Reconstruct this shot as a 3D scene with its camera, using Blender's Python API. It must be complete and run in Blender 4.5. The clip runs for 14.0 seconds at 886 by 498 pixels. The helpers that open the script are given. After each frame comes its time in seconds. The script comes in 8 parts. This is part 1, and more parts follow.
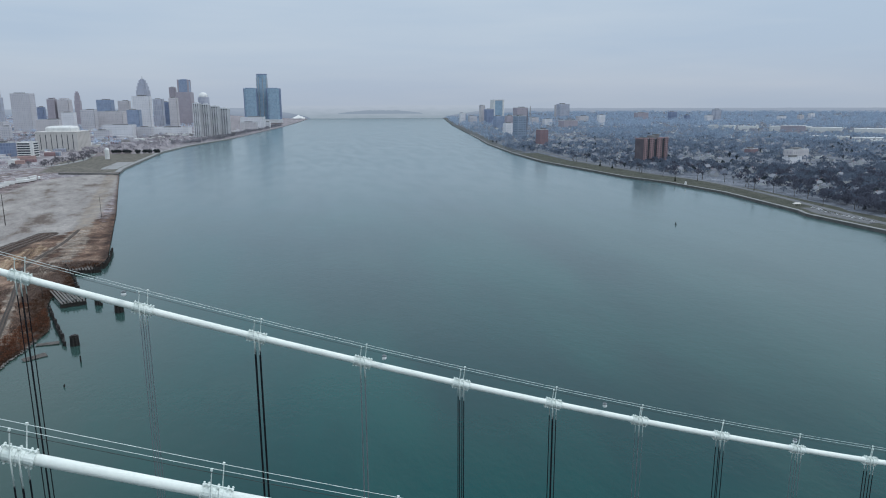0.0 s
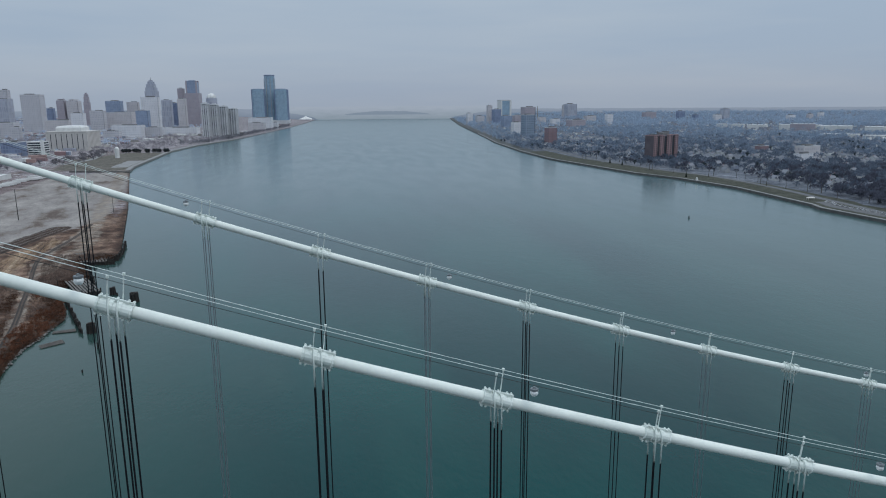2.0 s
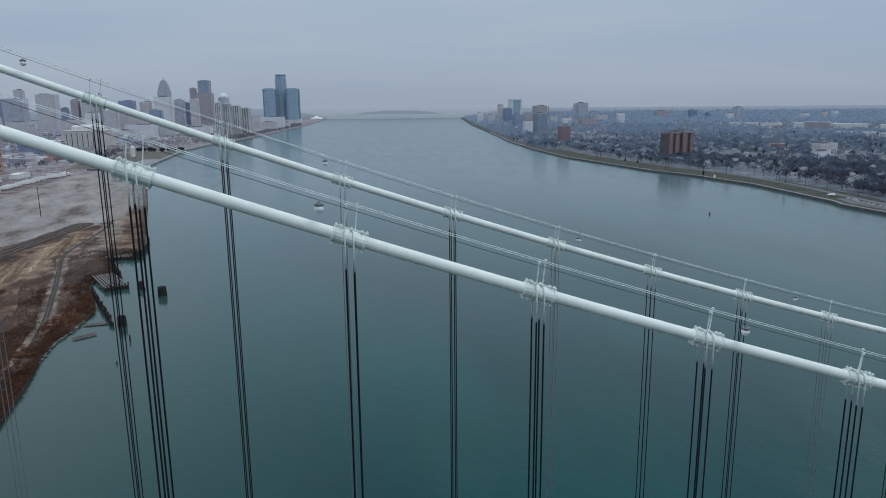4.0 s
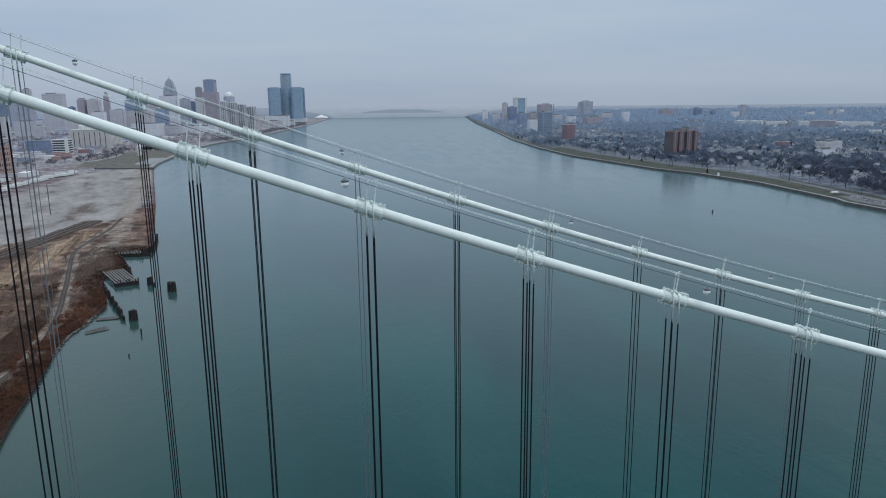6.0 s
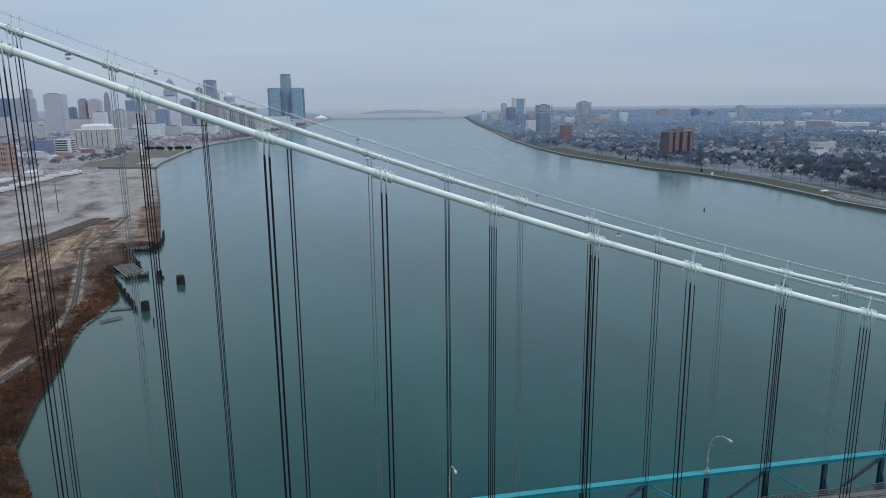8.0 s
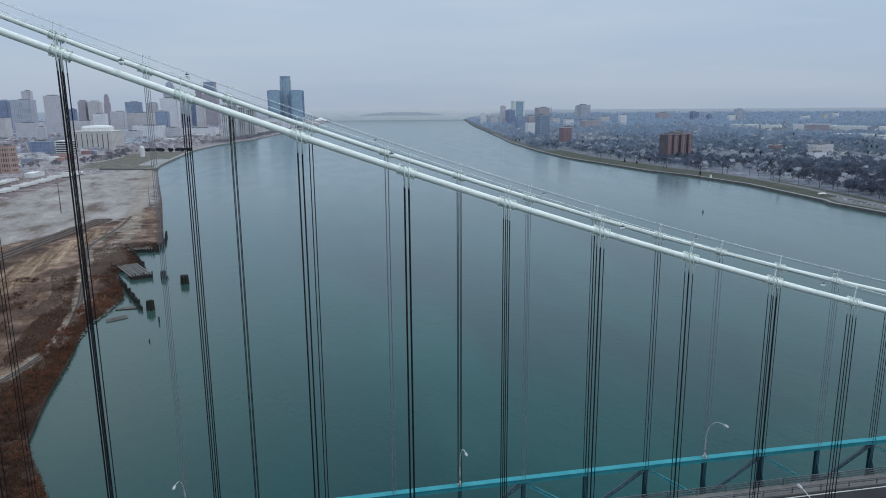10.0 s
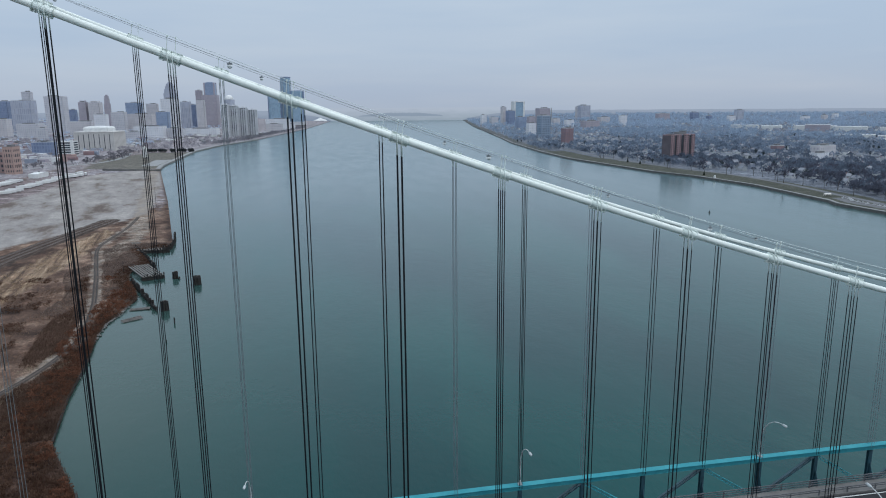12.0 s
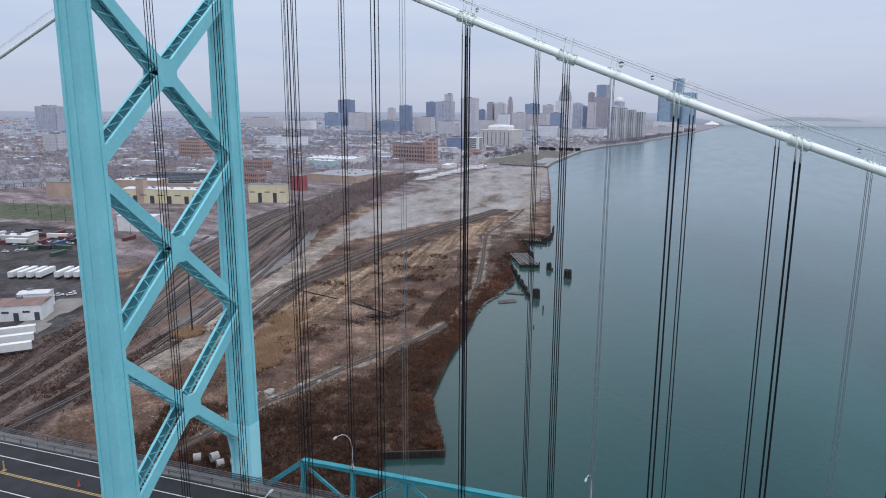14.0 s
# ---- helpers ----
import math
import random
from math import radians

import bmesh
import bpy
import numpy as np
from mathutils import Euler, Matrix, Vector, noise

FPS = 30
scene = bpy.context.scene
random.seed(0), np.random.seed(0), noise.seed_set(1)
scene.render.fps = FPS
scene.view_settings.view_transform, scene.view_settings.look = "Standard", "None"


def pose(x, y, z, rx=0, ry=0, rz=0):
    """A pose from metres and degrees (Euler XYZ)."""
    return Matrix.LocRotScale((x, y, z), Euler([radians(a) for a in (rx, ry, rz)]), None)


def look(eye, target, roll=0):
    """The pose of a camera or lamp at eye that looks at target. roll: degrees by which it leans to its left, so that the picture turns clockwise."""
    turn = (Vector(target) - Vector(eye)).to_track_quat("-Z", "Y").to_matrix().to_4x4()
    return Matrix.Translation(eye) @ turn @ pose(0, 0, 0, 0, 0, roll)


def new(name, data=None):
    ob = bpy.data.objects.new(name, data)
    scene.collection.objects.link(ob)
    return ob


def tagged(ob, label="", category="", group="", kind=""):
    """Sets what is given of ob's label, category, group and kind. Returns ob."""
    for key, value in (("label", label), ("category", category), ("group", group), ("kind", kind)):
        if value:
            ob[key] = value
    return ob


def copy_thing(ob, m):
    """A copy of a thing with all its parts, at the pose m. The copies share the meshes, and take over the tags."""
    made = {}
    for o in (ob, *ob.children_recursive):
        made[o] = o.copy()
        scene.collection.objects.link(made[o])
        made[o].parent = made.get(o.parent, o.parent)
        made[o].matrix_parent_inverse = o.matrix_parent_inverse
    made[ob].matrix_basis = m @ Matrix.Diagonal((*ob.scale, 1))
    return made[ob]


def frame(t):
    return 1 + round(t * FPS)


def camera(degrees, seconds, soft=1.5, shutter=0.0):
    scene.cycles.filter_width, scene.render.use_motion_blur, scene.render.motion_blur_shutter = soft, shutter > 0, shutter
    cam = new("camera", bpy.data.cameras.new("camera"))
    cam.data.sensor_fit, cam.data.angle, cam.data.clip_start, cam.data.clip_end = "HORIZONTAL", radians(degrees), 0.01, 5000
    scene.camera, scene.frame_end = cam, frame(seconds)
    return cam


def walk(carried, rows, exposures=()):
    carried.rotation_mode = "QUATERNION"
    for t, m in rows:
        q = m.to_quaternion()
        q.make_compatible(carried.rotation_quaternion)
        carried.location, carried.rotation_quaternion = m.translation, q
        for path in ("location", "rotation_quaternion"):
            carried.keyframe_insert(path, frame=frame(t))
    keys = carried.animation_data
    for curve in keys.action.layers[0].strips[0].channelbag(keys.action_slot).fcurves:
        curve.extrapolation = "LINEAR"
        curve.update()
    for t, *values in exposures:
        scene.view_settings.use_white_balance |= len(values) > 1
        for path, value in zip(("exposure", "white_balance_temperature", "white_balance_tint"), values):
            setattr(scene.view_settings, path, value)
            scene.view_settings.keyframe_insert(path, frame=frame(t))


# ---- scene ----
# Coordinates: the bridge runs along x, its western tower stands at x = 0; y points upstream, z = 0 is the river.


def eye_pose(x, y, z, up, lean, turn):
    """Turn to the left about z, then tilt (90 is level), then lean."""
    return (Matrix.Translation((x, y, z)) @ Matrix.Rotation(radians(turn), 4, "Z")
            @ Matrix.Rotation(radians(up), 4, "X") @ Matrix.Rotation(radians(lean), 4, "Z"))


cam = camera(65.83, 14.0, soft=1.05)
PATH = [
    (0.0, 82.91, -38.80, 102.55, 77.96, -0.22, -10.18),
    (0.5, 82.87, -38.66, 100.88, 77.93, -0.11, -10.21),
    (1.0, 82.39, -38.52, 99.27, 77.97, -0.15, -10.21),
    (1.5, 80.90, -38.19, 97.69, 78.02, -0.26, -9.89),
    (2.0, 78.57, -37.71, 96.08, 78.09, -0.41, -9.62),
    (2.5, 75.49, -37.11, 94.50, 78.12, -0.49, -9.38),
    (3.0, 72.15, -36.68, 93.76, 78.12, -0.57, -9.07),
    (3.2, 71.19, -36.57, 93.68, 78.12, -0.54, -9.02),
    (5.3, 69.36, -38.26, 93.28, 77.98, -0.64, -8.54),
    (5.5, 69.27, -39.15, 93.26, 77.98, -0.62, -8.50),
    (6.0, 69.02, -41.88, 93.22, 77.98, -0.61, -8.45),
    (6.5, 68.68, -45.39, 93.22, 77.98, -0.56, -8.42),
    (7.0, 68.27, -49.08, 93.19, 78.00, -0.64, -8.42),
    (7.5, 67.81, -53.28, 93.15, 78.04, -0.64, -8.44),
    (7.7, 67.58, -54.94, 93.16, 78.02, -0.63, -8.48),
    (9.8, 65.98, -60.83, 93.21, 78.12, -0.36, -8.62),
    (10.0, 65.33, -60.81, 93.16, 78.22, -0.44, -8.62),
    (10.5, 63.24, -60.44, 93.04, 78.32, -0.50, -8.67),
    (11.0, 60.41, -60.28, 93.27, 78.36, -0.56, -8.68),
    (11.5, 58.95, -60.04, 93.28, 78.30, -0.60, -8.65),
    (12.0, 58.16, -60.24, 93.39, 78.26, -0.45, -8.72),
    (12.3, 58.19, -60.15, 93.38, 78.25, -0.50, -8.65),
    (12.5, 58.21, -60.10, 93.37, 78.24, -0.54, -7.54),
    (12.6, 58.23, -60.05, 93.35, 78.30, -0.52, -4.90),
    (12.8, 58.25, -59.96, 93.31, 78.41, -0.48, 3.20),
    (13.0, 58.28, -59.87, 93.27, 78.52, -0.44, 11.43),
    (13.1, 58.29, -59.91, 93.26, 78.52, -0.32, 15.10),
    (13.2, 58.30, -59.95, 93.25, 78.51, -0.21, 18.35),
    (13.3, 58.31, -59.99, 93.23, 78.51, -0.10, 20.60),
    (13.5, 58.33, -60.06, 93.21, 78.50, 0.13, 22.18),
    (14.0, 58.37, -60.09, 93.15, 78.50, 0.20, 22.29),
]

LIGHT = [(0.0, 0.06, 6530, 7), (1.5, -0.17, 6500, 7), (2.0, -0.26, 6450, 7), (3.0, -0.34, 6370, 7), (5.5, -0.13, 6370, 7), (6.5, -0.12, 6370, 7), (7.5, -0.07, 6370, 7),
         (10.0, 0.0, 6370, 7), (12.5, 0.05, 6460, 8), (13.0, 0.10, 6520, 12), (13.3, 0.22, 6580, 15), (14.0, 0.26, 6590, 15)]
walk(cam, [(t, eye_pose(*row)) for t, *row in PATH], LIGHT)

# ---- overcast daylight ----
world = bpy.data.worlds.new("overcast_sky")
scene.world = world
world.use_nodes = True
wn, wl = world.node_tree.nodes, world.node_tree.links
wn.clear()
w_out = wn.new("ShaderNodeOutputWorld")
w_bg = wn.new("ShaderNodeBackground")
w_sky = wn.new("ShaderNodeTexSky")
w_sky.sky_type, w_sky.sun_disc = "NISHITA", False
w_sky.sun_elevation, w_sky.sun_rotation = radians(62), radians(122)
w_scale = wn.new("ShaderNodeVectorMath")
w_scale.operation = "SCALE"
w_scale.inputs["Scale"].default_value = 0.10
wl.new(w_sky.outputs[0], w_scale.inputs[0])
w_co = wn.new("ShaderNodeTexCoord")
w_sep = wn.new("ShaderNodeSeparateXYZ")
wl.new(w_co.outputs["Generated"], w_sep.inputs[0])
# layered cloud: long flat streaks near the horizon, brighter towards the zenith
w_map = wn.new("ShaderNodeMapping")
w_map.inputs["Scale"].default_value = (1.0, 1.0, 9.0)
wl.new(w_co.outputs["Generated"], w_map.inputs[0])
w_noise = wn.new("ShaderNodeTexNoise")
w_noise.inputs["Scale"].default_value, w_noise.inputs["Detail"].default_value = 2.1, 5.0
w_noise.inputs["Roughness"].default_value = 0.5
wl.new(w_map.outputs[0], w_noise.inputs["Vector"])
w_tone = wn.new("ShaderNodeValToRGB")
w_tone.color_ramp.elements[0].position, w_tone.color_ramp.elements[0].color = 0.36, (0.92, 0.955, 1.0, 1)
w_tone.color_ramp.elements[1].position, w_tone.color_ramp.elements[1].color = 0.66, (1.06, 1.045, 1.035, 1)
wl.new(w_noise.outputs[0], w_tone.inputs[0])
w_grad = wn.new("ShaderNodeValToRGB")
ramp = w_grad.color_ramp
ramp.elements[0].position, ramp.elements[0].color = 0.0, (0.418, 0.475, 0.580, 1)
ramp.elements[1].position, ramp.elements[1].color = 1.0, (1.20, 1.36, 1.54, 1)
for at, colour in ((0.02, (0.430, 0.49, 0.602, 1)), (0.07, (0.450, 0.527, 0.648, 1)), (0.16, (0.485, 0.575, 0.695, 1)), (0.30, (0.715, 0.835, 0.97, 1))):
    e = ramp.elements.new(at)
    e.color = colour
wl.new(w_sep.outputs["Z"], w_grad.inputs[0])
w_mul = wn.new("ShaderNodeMix")
w_mul.data_type, w_mul.blend_type = "RGBA", "MULTIPLY"
w_mul.inputs[0].default_value = 1.0
wl.new(w_grad.outputs[0], w_mul.inputs[6])
wl.new(w_tone.outputs[0], w_mul.inputs[7])
w_mix = wn.new("ShaderNodeMix")
w_mix.data_type = "RGBA"
w_mix.inputs[0].default_value = 0.93
wl.new(w_scale.outputs[0], w_mix.inputs[6])
wl.new(w_mul.outputs[2], w_mix.inputs[7])
wl.new(w_mix.outputs[2], w_bg.inputs[0])
w_bg.inputs[1].default_value = 1.0
wl.new(w_bg.outputs[0], w_out.inputs[0])

sun_data = bpy.data.lights.new("sun", "SUN")
sun_data.energy, sun_data.angle, sun_data.color = 0.9, radians(25), (1.0, 0.985, 0.965)
sun = new("sun", sun_data)
sun.matrix_world = look((170, -90, 400), (0, 0, 40))


# ---- materials ----
def nodes_of(name):
    m = bpy.data.materials.new(name)
    m.use_nodes = True
    nt = m.node_tree
    return m, nt.nodes, nt.links, nt.nodes["Principled BSDF"]


def surface(name, low, high, rough=0.7, scale=1.0, fine=8.0, bump=0.15, metal=0.0, depth=0.02, per_piece=0.0, spec=0.5):
    """A painted, stony or woody surface: two colours mixed by coarse stains and fine grain, with relief."""
    m, n, l, b = nodes_of(name)
    co = n.new("ShaderNodeTexCoord")
    big, small = n.new("ShaderNodeTexNoise"), n.new("ShaderNodeTexNoise")
    big.inputs["Scale"].default_value, big.inputs["Detail"].default_value = scale, 5.0
    small.inputs["Scale"].default_value, small.inputs["Detail"].default_value = scale * fine, 3.0
    l.new(co.outputs["Object"], big.inputs["Vector"])
    l.new(co.outputs["Object"], small.inputs["Vector"])
    add = n.new("ShaderNodeMath")
    add.operation = "MULTIPLY_ADD"
    add.inputs[1].default_value, add.inputs[2].default_value = 0.45, 0.0
    l.new(small.outputs[0], add.inputs[0])
    tot = n.new("ShaderNodeMath")
    tot.operation = "MULTIPLY_ADD"
    tot.inputs[1].default_value = 0.9
    l.new(big.outputs[0], tot.inputs[0])
    l.new(add.outputs[0], tot.inputs[2])
    last = tot.outputs[0]
    if per_piece:
        info = n.new("ShaderNodeObjectInfo")
        shift = n.new("ShaderNodeMath")
        shift.operation = "MULTIPLY_ADD"
        shift.inputs[1].default_value = per_piece
        l.new(info.outputs["Random"], shift.inputs[0])
        l.new(last, shift.inputs[2])
        last = shift.outputs[0]
    cr = n.new("ShaderNodeValToRGB")
    cr.color_ramp.elements[0].position, cr.color_ramp.elements[0].color = 0.42, (*low, 1)
    cr.color_ramp.elements[1].position, cr.color_ramp.elements[1].color = 0.95, (*high, 1)
    l.new(last, cr.inputs[0])
    l.new(cr.outputs[0], b.inputs["Base Color"])
    b.inputs["Roughness"].default_value, b.inputs["Metallic"].default_value = rough, metal
    b.inputs["Specular IOR Level"].default_value = spec
    if bump:
        bp = n.new("ShaderNodeBump")
        bp.inputs["Strength"].default_value, bp.inputs["Distance"].default_value = bump, depth
        l.new(small.outputs[0], bp.inputs["Height"])
        l.new(bp.outputs[0], b.inputs["Normal"])
    return m


def leafy(name, low, high, scale=0.02, fine=20):
    """Twigs and blades: thin, so that light reaches both of their sides."""
    m = surface(name, low, high, 0.95, scale, fine, 0.0)
    n, l = m.node_tree.nodes, m.node_tree.links
    flat, thin, mix = n.new("ShaderNodeBsdfDiffuse"), n.new("ShaderNodeBsdfTranslucent"), n.new("ShaderNodeMixShader")
    colour = n["Principled BSDF"].inputs["Base Color"].links[0].from_socket
    ramp_node = n["Principled BSDF"].inputs["Base Color"].links[0].from_node
    geo, vary = n.new("ShaderNodeNewGeometry"), n.new("ShaderNodeMath")
    vary.operation = "MULTIPLY_ADD"
    vary.inputs[1].default_value = 0.34
    before = ramp_node.inputs[0].links[0].from_socket
    l.new(geo.outputs["Random Per Island"], vary.inputs[0])
    l.new(before, vary.inputs[2])
    l.new(vary.outputs[0], ramp_node.inputs[0])
    ramp_node.color_ramp.elements[1].position = 1.0
    l.new(colour, flat.inputs["Color"])
    l.new(colour, thin.inputs["Color"])
    mix.inputs[0].default_value = 0.45
    l.new(flat.outputs[0], mix.inputs[1])
    l.new(thin.outputs[0], mix.inputs[2])
    l.new(mix.outputs[0], n["Material Output"].inputs[0])
    n.remove(n["Principled BSDF"])
    return m


CABLE_PAINT = surface("pale_green_paint", (0.665, 0.705, 0.665), (0.80, 0.83, 0.785), 0.75, 0.7, 9, 0.3, depth=0.01)
BAND_PAINT = surface("pale_green_cast_steel", (0.56, 0.625, 0.59), (0.76, 0.80, 0.765), 0.55, 2.5, 6, 0.25, depth=0.01)
TEAL = surface("teal_steel_paint", (0.17, 0.50, 0.56), (0.23, 0.61, 0.67), 0.5, 0.16, 14, 0.1, depth=0.01)
TEAL_TRUSS = surface("weathered_teal_paint", (0.13, 0.41, 0.47), (0.19, 0.51, 0.57), 0.5, 0.3, 12, 0.1, depth=0.01)
TEAL_LIGHT = surface("fresh_teal_paint", (0.30, 0.66, 0.72), (0.38, 0.74, 0.79), 0.5, 0.4, 10, 0.1, depth=0.01)
TEAL_SHADED = surface("shaded_teal_paint", (0.050, 0.205, 0.245), (0.085, 0.285, 0.325), 0.5, 0.5, 10, 0.1, depth=0.01)
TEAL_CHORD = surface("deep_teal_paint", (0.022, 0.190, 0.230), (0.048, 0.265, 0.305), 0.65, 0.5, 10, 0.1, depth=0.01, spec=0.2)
TEAL_DARK = surface("dark_blue_steel_paint", (0.007, 0.027, 0.039), (0.021, 0.072, 0.096), 0.5, 0.3, 10, 0.1, depth=0.01)
ROPE = surface("dark_wire_rope", (0.004, 0.005, 0.007), (0.012, 0.014, 0.018), 0.8, 2.0, 12, 0.3, depth=0.004, spec=0.15)
ROPE_GREY = surface("galvanised_wire_rope", (0.10, 0.12, 0.135), (0.18, 0.20, 0.215), 0.6, 2.0, 12, 0.2, depth=0.004)
WIRE_PALE = surface("pale_wire_rope", (0.55, 0.61, 0.60), (0.68, 0.74, 0.72), 0.5, 2.0, 12, 0.2, depth=0.004)
ASPHALT = surface("worn_asphalt", (0.015, 0.015, 0.018), (0.038, 0.037, 0.041), 0.9, 0.25, 30, 0.3, spec=0.25)
LINE_WHITE = surface("white_road_paint", (0.45, 0.45, 0.45), (0.7, 0.7, 0.68), 0.7, 1.2, 10, 0.1)
LINE_YELLOW = surface("yellow_road_paint", (0.30, 0.21, 0.08), (0.46, 0.34, 0.14), 0.7, 1.2, 10, 0.1)
DECK_STEEL = surface("dark_deck_steel", (0.06, 0.062, 0.068), (0.13, 0.13, 0.14), 0.7, 0.6, 10, 0.2)
DECK_CONCRETE = surface("dirty_deck_concrete", (0.085, 0.082, 0.082), (0.17, 0.165, 0.16), 0.9, 0.3, 12, 0.3)
CONCRETE = surface("weathered_concrete", (0.19, 0.18, 0.17), (0.34, 0.33, 0.31), 0.9, 0.35, 12, 0.3)
GALV = surface("galvanised_steel", (0.30, 0.31, 0.32), (0.46, 0.47, 0.48), 0.45, 1.5, 8, 0.1, metal=0.6)
POLE = surface("pale_grey_pole_paint", (0.38, 0.39, 0.39), (0.52, 0.53, 0.53), 0.45, 1.5, 8, 0.1)
LANTERN_LENS = surface("frosted_lantern_lens", (0.62, 0.64, 0.65), (0.78, 0.80, 0.80), 0.3, 2.0, 6, 0.05)
LAMP_WHITE = surface("white_lamp_plastic", (0.32, 0.345, 0.355), (0.44, 0.46, 0.47), 0.35, 2.0, 6, 0.05)
BLACK = surface("black_rubber", (0.012, 0.012, 0.013), (0.03, 0.03, 0.03), 0.7, 3.0, 8, 0.1)


# ---- mesh helpers ----
def link(name, bm, mat, smooth=False):
    me = bpy.data.meshes.new(name)
    bm.to_mesh(me)
    bm.free()
    if smooth:
        for f in me.polygons:
            f.use_smooth = True
    for m in (mat if isinstance(mat, (list, tuple)) else [mat]):
        me.materials.append(m)
    return new(name, me)


def part(name, bm, mat, parent, label="", smooth=False):
    ob = link(name, bm, mat, smooth)
    ob.parent = parent
    if label:
        ob["label"] = label
    return ob


def share(name, me, parent, m=None):
    """One more piece on a mesh that already exists."""
    ob = new(name, me)
    ob.parent = parent
    if m is not None:
        ob.matrix_basis = m
    return ob


def block(bm, c, s, m=None):
    """An axis-aligned block of size s about c."""
    vs = [bm.verts.new((c[0] + dx * s[0] / 2, c[1] + dy * s[1] / 2, c[2] + dz * s[2] / 2))
          for dz in (-1, 1) for dx, dy in ((-1, -1), (1, -1), (1, 1), (-1, 1))]
    if m is not None:
        for v in vs:
            v.co = m @ v.co
    fs = [bm.faces.new([vs[i] for i in q]) for q in ((3, 2, 1, 0), (4, 5, 6, 7), (0, 1, 5, 4), (1, 2, 6, 5), (2, 3, 7, 6), (3, 0, 4, 7))]
    return fs


def frame_of(p, q, side):
    """Axes for a bar from p to q: along, side, up."""
    p, q = Vector(p), Vector(q)
    a = (q - p).normalized()
    s = Vector(side)
    s = (s - a * s.dot(a)).normalized()
    return p, q, a, s, a.cross(s)


def bar(bm, p, q, w, h, side=(1, 0, 0)):
    """A straight square bar from p to q: w along side, h across it."""
    p, q, a, s, u = frame_of(p, q, side)
    vs = [bm.verts.new(o + s * (w / 2 * i) + u * (h / 2 * j)) for o in (p, q) for i, j in ((-1, -1), (1, -1), (1, 1), (-1, 1))]
    for f in ((3, 2, 1, 0), (4, 5, 6, 7), (0, 1, 5, 4), (1, 2, 6, 5), (2, 3, 7, 6), (3, 0, 4, 7)):
        bm.faces.new([vs[i] for i in f])


def pipe(bm, pts, radii, n=8, caps=True):
    """A round tube along points; radii a number or one for each point."""
    pts = [Vector(p) for p in pts]
    if not isinstance(radii, (list, tuple)):
        radii = [radii] * len(pts)
    rings = []
    for i, p in enumerate(pts):
        a = (pts[min(i + 1, len(pts) - 1)] - pts[max(i - 1, 0)]).normalized()
        s = a.cross(Vector((0, 1, 0)) if abs(a.y) < 0.9 else Vector((1, 0, 0))).normalized()
        u = a.cross(s)
        rings.append([bm.verts.new(p + (s * math.cos(2 * math.pi * k / n) + u * math.sin(2 * math.pi * k / n)) * radii[i]) for k in range(n)])
    for r0, r1 in zip(rings, rings[1:]):
        for k in range(n):
            bm.faces.new((r0[k], r0[(k + 1) % n], r1[(k + 1) % n], r1[k]))
    if caps:
        bm.faces.new(rings[0][::-1])
        bm.faces.new(rings[-1])


def thing(name, at=(0, 0, 0), label="", category="", group="", kind=""):
    e = new(name)
    e.location = at
    e.empty_display_size = 0.5
    return tagged(e, label, category, group, kind)


def sheet(name, verts, faces, mat, smooth=False):
    me = bpy.data.meshes.new(name)
    me.from_pydata(verts, [], faces)
    me.validate()
    for m in (mat if isinstance(mat, (list, tuple)) else [mat]):
        me.materials.append(m)
    if smooth:
        me.polygons.foreach_set("use_smooth", [True] * len(me.polygons))
    return new(name, me)


def lerp_table(table, v):
    return float(np.interp(v, [a for a, _ in table], [b for _, b in table]))


